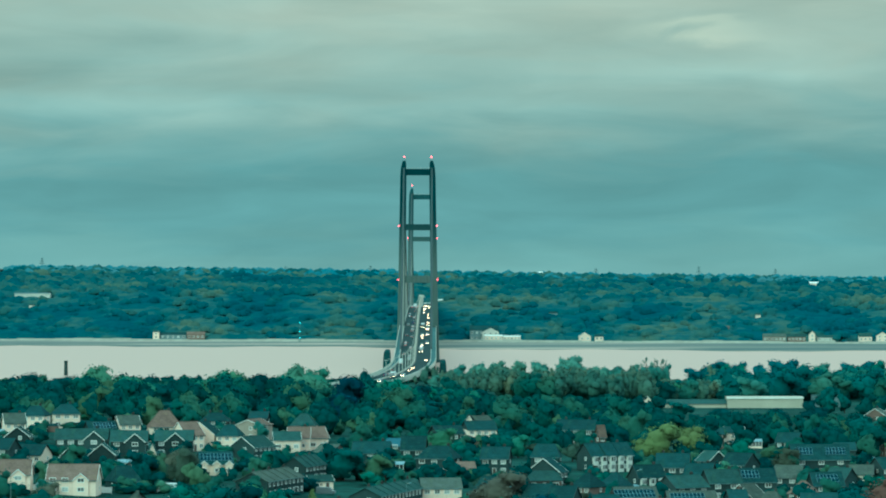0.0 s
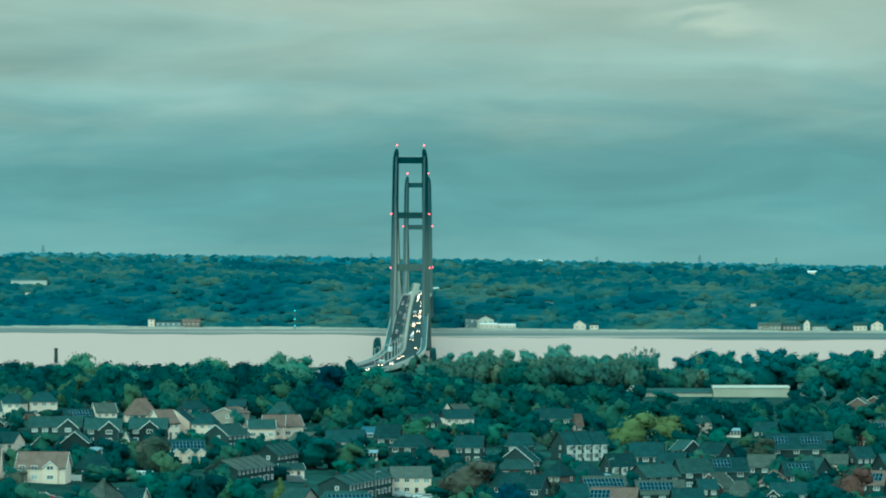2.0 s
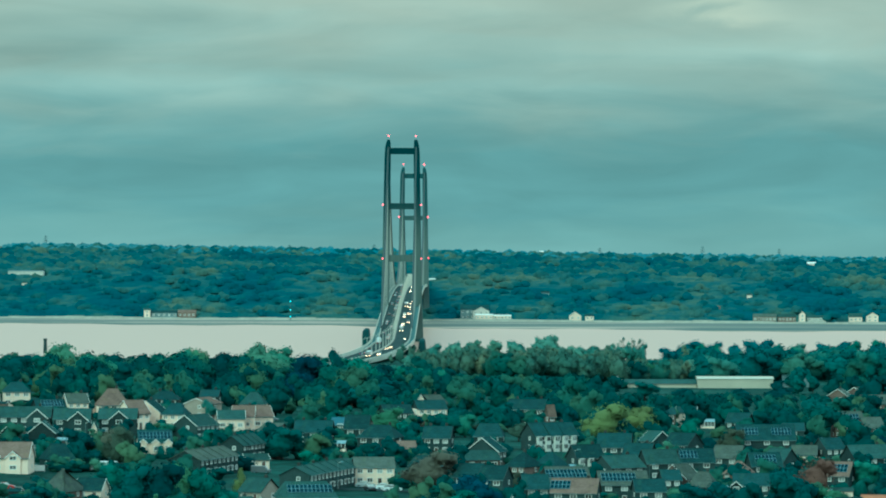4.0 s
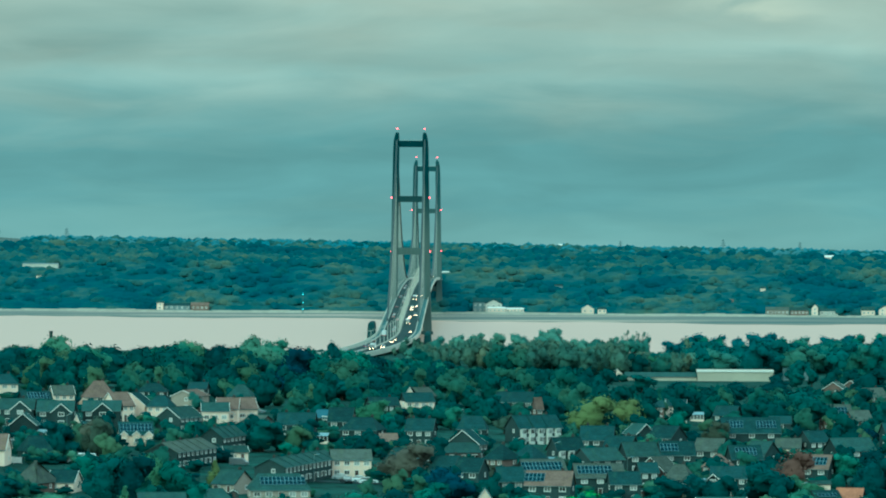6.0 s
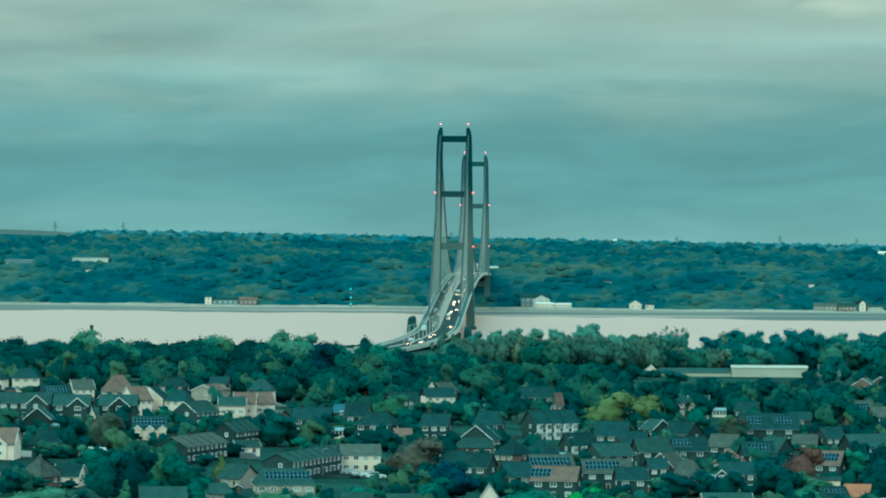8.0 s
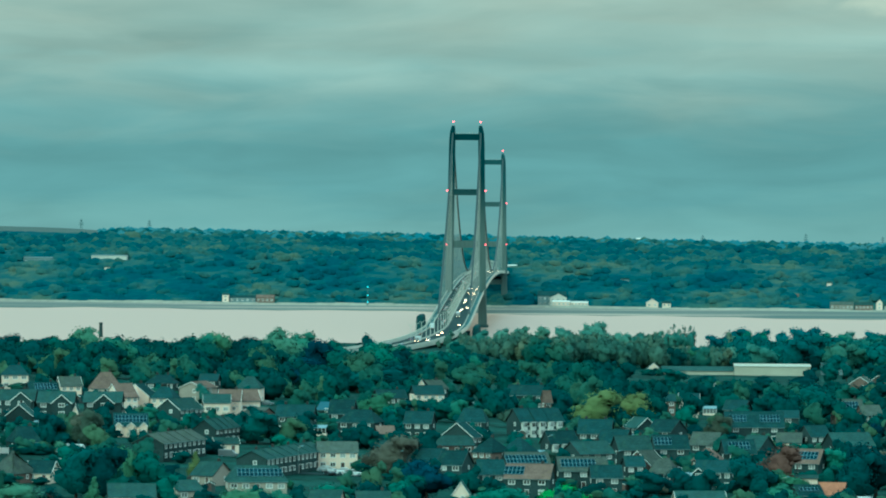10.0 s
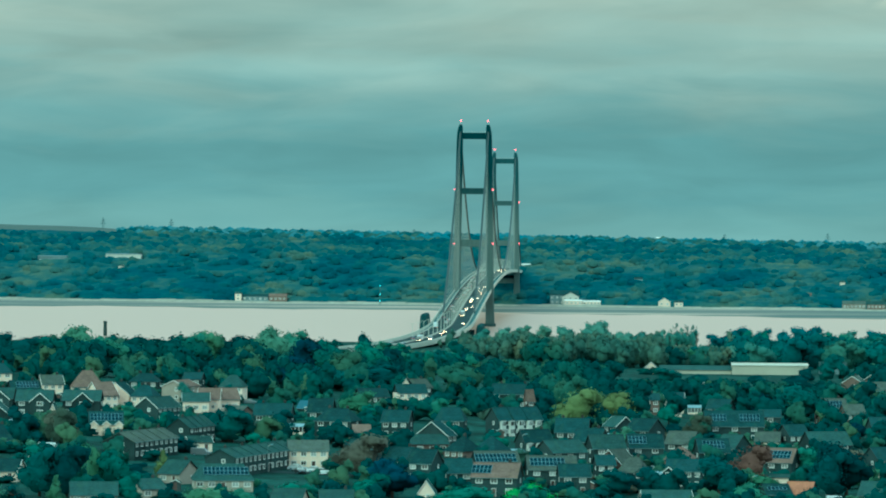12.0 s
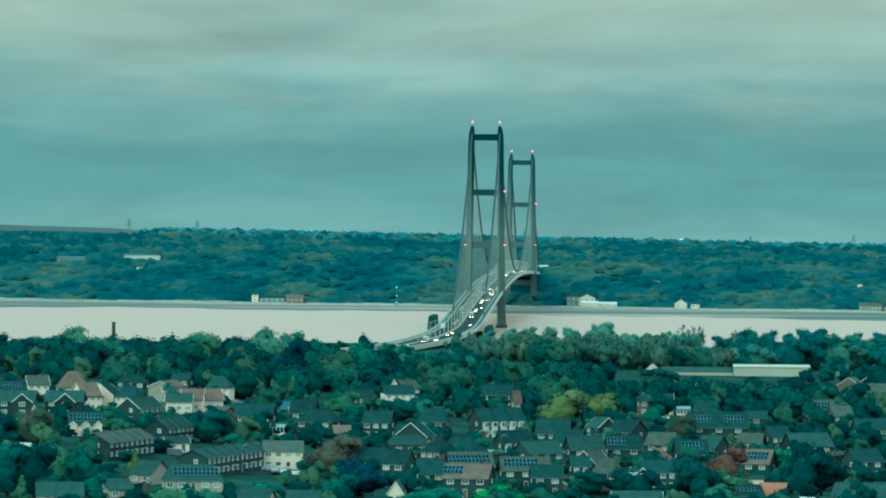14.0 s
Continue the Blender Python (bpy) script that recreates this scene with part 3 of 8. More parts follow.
def tower(y, lamps, concrete):
    s = scale_at(y)
    legs = []
    for side in (-1, 1):
        b = Build()
        rings = []
        for z, off, wx, wy in ((-2, 13.7, 3.6, 3.4), (30, 13.2, 3.0, 3.2), (70, 12.6, 2.75, 2.9), (110, 12.0, 2.6, 2.6), (146, 11.5, 2.45, 2.4), (153, 11.35, 2.2, 2.3), (157, 11.0, 1.75, 2.0), (159.5, 10.75, 1.1, 1.6)):
            c = AXIS + side * off * s
            hx, hy, ch = wx * s, wy * s, 0.55 * s
            ring = [(hx, -hy + ch), (hx, hy - ch), (hx - ch, hy), (-hx + ch, hy), (-hx, hy - ch), (-hx, -hy + ch), (-hx + ch, -hy), (hx - ch, -hy)]
            rings.append([(c + px, y + py, z * s) for px, py in ring])
        b.loft(rings)
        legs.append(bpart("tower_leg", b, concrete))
    for z0, z1 in ((148, 153), (104.5, 109.3), (63, 68.5), (24, 29)):
        half = 12.2 * s - 1.2 * s
        b = Build().loft([[(AXIS + sx * half, y - 1.9 * s, z0 * s), (AXIS + sx * half, y + 1.9 * s, z0 * s), (AXIS + sx * half, y + 2.1 * s, z1 * s), (AXIS + sx * half, y - 2.1 * s, z1 * s)] for sx in (-1, 1)])
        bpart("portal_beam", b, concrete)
        if z0 == 148:
            for q in range(9):
                xx = AXIS + (q - 4) * 2.2 * s
                bpart("beam_railing", Build().tube((xx, y - 1.8 * s, z1 * s), (xx, y - 1.8 * s, (z1 + 1.1) * s), 0.1, 0.1, 4), STEEL)
    for z, off in lamps:
        for side in (-1, 1):
            c = Vector((AXIS + side * off * s, y - (2.4 * s if off > 11 else 0), z * s))
            b = Build()
            b.tube(c - Vector((0, 0, 1.3 * s)), c, 0.12, 0.1, 5)
            post = bpart("lamp_post", b, STEEL)
            r = 0.38
            g = Build()
            g.loft([[(c.x + rr * math.cos(a * math.pi / 4), c.y + rr * math.sin(a * math.pi / 4), c.z + h) for a in range(8)] for h, rr in ((-r * 0.8, r * 0.5), (-r * 0.2, r), (r * 0.5, r * 0.85), (r * 0.95, r * 0.3))])
            me = g.mesh("red_lamp", REDLAMP, True)
            me.transform(B0)
            child("red_lamp", me, post, None, "glowing red aviation lamp")


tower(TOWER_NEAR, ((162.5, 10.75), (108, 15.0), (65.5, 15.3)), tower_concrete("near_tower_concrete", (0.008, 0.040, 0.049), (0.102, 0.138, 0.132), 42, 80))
# the far tower's paler tones put distance haze into its colour
tower(TOWER_FAR, ((162.5, 10.75), (108, 15.0), (65.5, 15.3)), tower_concrete("hazed_far_tower_concrete", (0.036, 0.082, 0.092), (0.128, 0.162, 0.154), 42, 80))
for y in (TOWER_NEAR, TOWER_FAR):
    s = scale_at(y)
    for side in (-1, 1):
        c = AXIS + side * 13.6 * s
        bpart("tower_pier", Build().loft([[(c + 4.6 * s * math.cos(a * math.pi / 8), y + 4.6 * s * math.sin(a * math.pi / 8), z) for a in range(16)] for z in (-3, 2.4 * s)]), CONCRETE)

# deck: box girder lofted along the centre line, in spans
HALF = 14.2


def section(y, outline):
    s = scale_at(y)
    cx, cz = deck_x(y), deck_z(y)
    slope = (deck_x(y + 2) - deck_x(y - 2)) / 4
    d = math.hypot(1, slope)
    return [(cx + px * s / d, y - px * s * slope / d, cz + pz * s) for px, pz in outline]


girder = [(-HALF, -0.3), (-HALF, -1.2), (-11, -2.0), (-6, -4.4), (6, -4.4), (11, -2.0), (HALF, -1.2), (HALF, -0.3), (11.2, -0.25), (-11.2, -0.25)][::-1]
for a, e in ((1935, 2236), (2236, TOWER_NEAR), (TOWER_NEAR, TOWER_FAR), (TOWER_FAR, 3210)):
    ys = np.linspace(a, e, max(10, int((e - a) / 9)))
    bpart("deck_girder", Build().loft([section(y, girder) for y in ys]), GIRDER)
    for x0, x1 in ((-10.6, -0.9), (0.9, 10.6)):
        bpart("carriageway", Build().loft([section(y, [(x0, -0.3), (x1, -0.3), (x1, 0.0), (x0, 0.0)]) for y in ys]), ASPHALT, label="dark asphalt carriageway")
    bpart("central_reserve", Build().loft([section(y, [(-0.85, -0.3), (0.85, -0.3), (0.85, 0.12), (-0.85, 0.12)]) for y in ys]), PAVING)
    for x0, foot, hgt in ((-HALF - 0.3, -1.4, 1.4), (HALF + 0.02, -1.4, 1.4), (-10.95, -0.3, 1.0), (10.7, -0.3, 1.0), (-0.12, -0.3, 0.9)):
        bpart("parapet", Build().loft([section(y, [(x0, foot), (x0 + 0.28, foot), (x0 + 0.28, hgt), (x0, hgt)]) for y in ys]), STEEL)

# approach piers
for y in range(1960, 2240, 30):
    s = scale_at(y)
    for side in (-1, 1):
        p = section(y, [(side * 6.0, -4.3)])[0]
        g = float(ground(p[0], p[1]))
        bpart("approach_pier", Build().tube((p[0], p[1], g - 1), (p[0], p[1], p[2] + 0.05), 0.95, 0.95, 10), CONCRETE)

# anchorage: dark blocks on both sides of the deck
for side in (-1, 1):
    x0, x1 = sorted((AXIS + side * 11.2, AXIS + side * 14.2))
    top = 11.6 if side < 0 else 7.0
    b = Build()
    rings = []
    for z, grow in ((-1, 0.4), (top - 3.0, 0.0), (top - 0.8, -0.2), (top, -0.7)):
        rings.append([(x0 - grow, 2216 - grow, z), (x1 + grow, 2216 - grow, z), (x1 + grow, 2252 + grow, z), (x0 - grow, 2252 + grow, z)])
    b.loft(rings)
    bpart("anchor_block", b, DARKCONCRETE, label="dark stained anchorage block")
bpart("anchor_wall", Build().box(AXIS - 9.3, AXIS + 9.3, 2222, 2250, -1, deck_z(2230) - 3.2), DARKCONCRETE)

# main cables and hangers
HANGER = 0.03
ANCHOR_NEAR, ANCHOR_FAR = 2300.0, 3195.0


def cable_z(y):
    if y < TOWER_NEAR:
        u = (y - ANCHOR_NEAR) / (TOWER_NEAR - ANCHOR_NEAR)
        za, zb = deck_z(ANCHOR_NEAR) + 0.6, 155 * scale_at(TOWER_NEAR)
        return za + (zb - za) * u - 7.0 * 4 * u * (1 - u)
    if y > TOWER_FAR:
        u = (ANCHOR_FAR - y) / (ANCHOR_FAR - TOWER_FAR)
        za, zb = deck_z(ANCHOR_FAR) + 0.6, 155 * scale_at(TOWER_FAR)
        return za + (zb - za) * u - 9.0 * 4 * u * (1 - u)
    w = (y - TOWER_NEAR) / (TOWER_FAR - TOWER_NEAR)
    u = w
    za, zb = 155 * scale_at(TOWER_NEAR), 155 * scale_at(TOWER_FAR)
    mid = deck_z(2745) + 2.2
    line = za + (zb - za) * u
    sag = (za + zb) / 2 - mid
    return line - sag * 4 * u * (1 - u)


def cable_x(y, side):
    return AXIS + side * 11.0 * scale_at(y)


far_hangers = Build()
for side in (-1, 1):
    for a, e, steps in ((ANCHOR_NEAR, TOWER_NEAR, 14), (TOWER_NEAR, TOWER_FAR, 48), (TOWER_FAR, ANCHOR_FAR, 14)):
        ys = np.linspace(a, e, steps)
        r = 0.48
        rings = [[(cable_x(y, side) + r * math.cos(q * math.pi / 3), y, cable_z(y) + r * math.sin(q * math.pi / 3)) for q in range(6)] for y in ys]
        bpart("main_cable", Build().loft(rings), CABLE)
        count = max(8, int((e - a) / 5.2))
        marks = np.linspace(a, e, count + 1)
        for y in marks[1:-1]:
            for lean in (-1.9, 1.9):
                z0, z1 = deck_z(y + lean), cable_z(y)
                if z1 - z0 > 1.5:
                    rod = Build() if y < 2590 else far_hangers
                    rod.tube((cable_x(y + lean, side), y + lean, z0), (cable_x(y, side), y, z1), HANGER, HANGER, 3)
                    if rod is not far_hangers:
                        bpart("hanger", rod, ROPE)
tagged(bpart("hanger_curtain", far_hangers, ROPE), kind="stuff")

# lamp columns on the central reserve
for y in [*np.arange(2090, 2480, 13), *np.arange(2490, 3180, 18)]:
    p = section(y, [(0.0, 0.1)])[0]
    s = scale_at(y)
    b = Build().tube(p, (p[0], p[1], p[2] + 11 * s), 0.16, 0.1, 6)
    for side in (-1, 1):
        b.tube((p[0], p[1], p[2] + 11 * s), (p[0] + side * 1.8 * s, p[1], p[2] + 11.3 * s), 0.09, 0.07, 5)
    bpart("lamp_column", b, STEEL)

# ---- houses ----
_windows = {}
HOMES = []
HOUSE = 0.82  # the suburb is drawn a little under full size


def window_meshes(w, h):
    """Frame and pane of a window that stands on its wall facing -y, its foot at the origin."""
    key = (round(w, 2), round(h, 2))
    if key not in _windows:
        t, bar = 0.16, 0.12
        panes = max(1, round(w / 0.85))
        xs, solid = [-w / 2, -w / 2 + t], [True]
        for i in range(1, panes):
            x = -w / 2 + w * i / panes
            xs += [x - bar / 2, x + bar / 2]
            solid += [False, True]
        xs += [w / 2 - t, w / 2]
        solid += [False, True]
        zs = [-0.05, t, h - t, h]
        nx_ = len(xs)
        v = [(x, y, z) for y in (-0.09, 0.03) for z in zs for x in xs]
        at = lambda layer, j, i: layer * nx_ * 4 + j * nx_ + i
        filled = lambda j, i: 0 <= j < 3 and 0 <= i < nx_ - 1 and (j != 1 or solid[i])
        f = []
        for j in range(3):
            for i in range(nx_ - 1):
                if not filled(j, i):
                    continue
                f.append((at(0, j, i), at(0, j, i + 1), at(0, j + 1, i + 1), at(0, j + 1, i)))
                for dj, di, (p, q) in ((-1, 0, ((0, 0), (0, 1))), (1, 0, ((1, 1), (1, 0))), (0, -1, ((1, 0), (0, 0))), (0, 1, ((0, 1), (1, 1)))):
                    if not filled(j + dj, i + di):
                        a, b = (j + p[0], i + p[1]), (j + q[0], i + q[1])
                        f.append((at(0, *b), at(0, *a), at(1, *a), at(1, *b)))
        _windows[key] = (mesh_of("window", v, f, TRIM), boxed("pane", GLASS, -w / 2 + 0.14, w / 2 - 0.14, -0.045, 0.02, 0.14, h - 0.14))
    return _windows[key]


def add_window(parent, m, w, h):
    frame_me, pane_me = window_meshes(w, h)
    ob = child("window", frame_me, parent, m)
    child("pane", pane_me, ob)
    return ob


_panel = []


def solar_panels(parent, m, cols, rows, w=1.02, h=1.62):
    if not _panel:
        _panel.append(boxed("solar_panel", SOLAR, -w / 2 + 0.05, w / 2 - 0.05, -h / 2 + 0.05, h / 2 - 0.05, 0.0, 0.09))
        b = Build()
        b.box(-w / 2, w / 2, -h / 2, -h / 2 + 0.05, 0, 0.1).box(-w / 2, w / 2, h / 2 - 0.05, h / 2, 0, 0.1)
        b.box(-w / 2, -w / 2 + 0.05, -h / 2, h / 2, 0, 0.1).box(w / 2 - 0.05, w / 2, -h / 2, h / 2, 0, 0.1)
        _panel.append(b.mesh("panel_frame", ALU))
    for i in range(cols):
        for j in range(rows):
            p = child("solar_panel", _panel[0], parent, m @ Matrix.Translation(((i - (cols - 1) / 2) * (w + 0.02), (j - (rows - 1) / 2) * (h + 0.02), 0)))
            child("panel_frame", _panel[1], p)


def roof_mesh(w, d, eaves, rise, hip, material, over=0.35):
    """hip: how far the ridge ends stand in from the ends (0: a gable)."""
    X, Y = w / 2 + over, d / 2 + over
    drop = rise * over / (d / 2)
    z0, z1 = eaves - drop + 0.14, eaves + rise + 0.14
    rx = X - hip if hip else X
    b = Build()
    b.slab([(-X, -Y, z0), (X, -Y, z0), (rx, 0, z1), (-rx, 0, z1)], 0.16)
    b.slab([(X, Y, z0), (-X, Y, z0), (-rx, 0, z1), (rx, 0, z1)], 0.16)
    if hip:
        b.slab([(X, -Y, z0), (X, Y, z0), (rx, 0, z1)], 0.16)
        b.slab([(-X, Y, z0), (-X, -Y, z0), (-rx, 0, z1)], 0.16)
    # ridge course
    b.loft([[(sx, -0.16, z1 - 0.06), (sx, 0.0, z1 + 0.1), (sx, 0.16, z1 - 0.06)] for sx in (-rx, rx)])
    return b.mesh("roof", material)


def wall_mesh(w, d, eaves, rise, hip, material, foot=-1.2):
    b = Build()
    x, y = w / 2, d / 2
    if hip:
        b.box(-x, x, -y, y, foot, eaves)
    else:
        b.loft([[(sx, -y, foot), (sx, y, foot), (sx, y, eaves), (sx, 0, eaves + rise), (sx, -y, eaves)] for sx in (-x, x)])
    return b.mesh("wall", material)


def bargeboards(parent, w, d, eaves, rise, paint, over=0.35):
    X, Y = w / 2 + over, d / 2 + over
    drop = rise * over / (d / 2)
    for sx in (-1, 1):
        for sy in (-1, 1):
            a, c = (sy * Y, eaves - drop), (0.0, eaves + rise)
            xx = sx * X
            b = Build().loft([[(q, a[0], a[1] - 0.06), (q, a[0], a[1] + 0.16), (q, c[0], c[1] + 0.16), (q, c[0], c[1] - 0.06)] for q in (xx - 0.03 * sx, xx + 0.05 * sx)])
            child("bargeboard", b.mesh("bargeboard", paint), parent)


def chimney(parent, x, y, z0, z1):
    c = child("chimney", Build().box(x - 0.36, x + 0.36, y - 0.28, y + 0.28, z0, z1).box(x - 0.42, x + 0.42, y - 0.34, y + 0.34, z1 - 0.35, z1 - 0.15).mesh("chimney", CHIMNEY), parent)
    for q in (-0.17, 0.17):
        child("chimney_pot", Build().tube((x + q, y, z1), (x + q, y, z1 + 0.3), 0.1, 0.08, 8).mesh("chimney_pot", POT), c)


def cross_gable(parent, x, w, d, eaves, rise, wall, tiles, out=0.5, windows=True, storeys=2):
    """A front gable of width w at x along the facade; its roof runs back into the main one."""
    y0 = -d / 2 - out
    wl = Build().loft([[(x - w / 2, yy, -1.2), (x + w / 2, yy, -1.2), (x + w / 2, yy, eaves), (x, yy, eaves + rise), (x - w / 2, yy, eaves)] for yy in (y0, -d / 2 + 1.2)])
    g = child("gable_wall", wl.mesh("gable_wall", wall), parent)
    b, over = Build(), 0.25
    yb = -0.2
    for s in (-1, 1):
        quad = [(x + s * (w / 2 + over), y0 - 0.3, eaves - rise * over / (w / 2) + 0.12), (x + s * (w / 2 + over), yb, eaves - rise * over / (w / 2) + 0.12), (x, yb, eaves + rise + 0.12), (x, y0 - 0.3, eaves + rise + 0.12)]
        b.slab(quad if s > 0 else quad[::-1], 0.14)
    child("gable_roof", b.mesh("gable_roof", tiles), parent)
    for s in (-1, 1):
        a, c = (x + s * (w / 2 + over), eaves - rise * over / (w / 2)), (x, eaves + rise)
        bb = Build().loft([[(a[0], q, a[1] - 0.14), (a[0], q, a[1] + 0.15), (c[0], q, c[1] + 0.15), (c[0], q, c[1] - 0.14)] for q in (y0 - 0.36, y0 - 0.29)])
        child("bargeboard", bb.mesh("bargeboard", TRIM), parent)
    if windows:
        for st in range(storeys):
            add_window(g, pose(x, y0, 0.95 + st * 2.5), min(1.9, w * 0.55), 1.2)


def bay(parent, x, d, eaves):
    """A white two-storey bay window on a house front."""
    top = eaves - 0.25
    plan = ((-1.1, 0.0), (-0.8, -0.6), (0.8, -0.6), (1.1, 0.0))
    b = child("bay", Build().loft([[(px, py, z) for px, py in plan] for z in (-0.2, top)]).mesh("bay", BAYPAINT), parent, pose(x, -d / 2 - 0.01, 0))
    for z in (0.85, 3.3):
        for i in range(3):
            child("pane", boxed("pane", GLASS, -0.72 + i * 0.5, -0.28 + i * 0.5, -0.64, -0.59, z, z + 1.25), b)


def house(x, y, rot=0, w=9.0, d=7.5, eaves=5.0, rise=2.4, hip=0.0, wall=BRICK, tiles=SLATE, wins=3, band=None, chim=1, gables=(), solar=None, barge=True, open_front=False, units=1, bays=0, label=""):
    """A house whose ridge runs along its own x and whose front faces its own -y."""
    h = empty("house", x, y, float(ground(x, y)), rot, HOUSE)
    storeys = 2 if eaves > 4 else 1
    HOMES.append((x, y, rot, w, d, open_front))
    w, d, rise, hip = w / HOUSE, d / HOUSE, rise / HOUSE, hip / HOUSE
    gables = [(q / HOUSE, g / HOUSE) for q, g in gables]
    child("wall", wall_mesh(w, d, eaves, rise, hip, wall), h)
    child("roof", roof_mesh(w, d, eaves, rise, hip, tiles), h)
    if not hip and barge:
        bargeboards(h, w, d, eaves, rise, TRIM if abs(rot) > 40 or wall is WHITE else DARKTRIM)
    over = 0.35
    zf = eaves - rise * over / (d / 2)
    for s in (-1, 1):
        child("gutter", boxed("gutter", GUTTER, -w / 2 - 0.3, w / 2 + 0.3, s * (d / 2 + 0.36) - 0.06, s * (d / 2 + 0.36) + 0.06, zf - 0.1, zf + 0.1), h)
    if band is not None:
        child("render_band", boxed("render_band", band, -w / 2 - 0.03, w / 2 + 0.03, -d / 2 - 0.05, d / 2 + 0.05, eaves - 2.45, eaves - 0.05), h)
    ww = min(1.8, w / max(1, wins) * 0.58)
    taken = [(gx_, gw) for gx_, gw in gables]
    for st in range(storeys):
        for i in range(wins):
            xx = (i + 0.5) / wins * w - w / 2
            if any(abs(xx - q) < gw / 2 + ww / 2 - 0.2 for q, gw in taken):
                continue
            if st == 0 and i == wins // 2 and wins > 1:
                dm = pose(xx, -d / 2, 0)
                dr = child("door", boxed("door", DOORPAINT, -0.48, 0.48, -0.07, 0.02, -0.1, 2.05), h, dm)
                child("door_frame", Build().box(-0.58, -0.48, -0.1, 0.02, -0.1, 2.15).box(0.48, 0.58, -0.1, 0.02, -0.1, 2.15).box(-0.58, 0.58, -0.1, 0.02, 2.05, 2.17).mesh("door_frame", TRIM), dr)
                continue
            off = 0.06 if band is not None and st == storeys - 1 else 0.0
            add_window(h, pose(xx, -d / 2 - off, 0.9 + st * 2.5), ww, 1.3)
    for face in (90, -90):
        for st in range(storeys):
            off = 0.04 if band is not None and st == storeys - 1 else 0.0
            add_window(h, pose(0, 0, 0, 0, 0, face) @ pose(d * 0.12, -w / 2 - off, 0.95 + st * 2.5), 1.05, 1.15)
    for gx_, gw in gables:
        cross_gable(h, gx_, gw, d, min(eaves, 4.7) if eaves > 4 else eaves, min(rise * 0.92, gw * 0.42), band or wall, tiles, storeys=storeys)
    spots = {1: (w * 0.28,), 2: (-w * 0.3, w * 0.3), 0: (), 3: (-w * 0.42, 0.0, w * 0.42), 4: (-w * 0.4, -w * 0.13, w * 0.13, w * 0.4)}[chim]
    for cx in spots:
        lim = w / 2 - hip if hip else w / 2
        chimney(h, max(-lim, min(lim, cx)), 0.35, eaves + rise - 1.0, eaves + rise + 0.85)
    for i in range(1, units):
        xx = w * i / units - w / 2
        prof = [(-d / 2 - 0.3, eaves - 0.1), (0.0, eaves + rise + 0.12), (d / 2 + 0.3, eaves - 0.1)]
        child("party_wall", Build().loft([[(q, yy, zz) for yy, zz in prof] + [(q, yy, zz + 0.3) for yy, zz in prof[::-1]] for q in (xx - 0.16, xx + 0.16)]).mesh("party_wall", tiles), h)
        child("downpipe", Build().tube((xx, -d / 2 - 0.08, -0.3), (xx, -d / 2 - 0.08, eaves), 0.09, 0.09, 6).mesh("downpipe", DARKTRIM), h)
        child("door_canopy", boxed("door_canopy", TRIM, xx - 1.5, xx - 0.4, -d / 2 - 0.7, -d / 2 - 0.02, 2.2, 2.34), h)
    for i in range(bays):
        bay(h, (i + 0.5) / bays * w - w / 2, d, eaves)
    for sx, cols, rows in (() if not solar else solar if isinstance(solar[0], tuple) else (solar,)):
        pitch = math.atan2(rise, d / 2)
        m = Matrix.Translation((sx / HOUSE, -d / 4, eaves + rise * 0.5 + 0.24)) @ Matrix.Rotation(pitch, 4, "X")
        solar_panels(h, m, round(cols / HOUSE), rows)
    tagged(h, label or "two-storey brick house with a dark tiled roof", "house", group="houses of the suburb")
    return h

# ---- trees ----


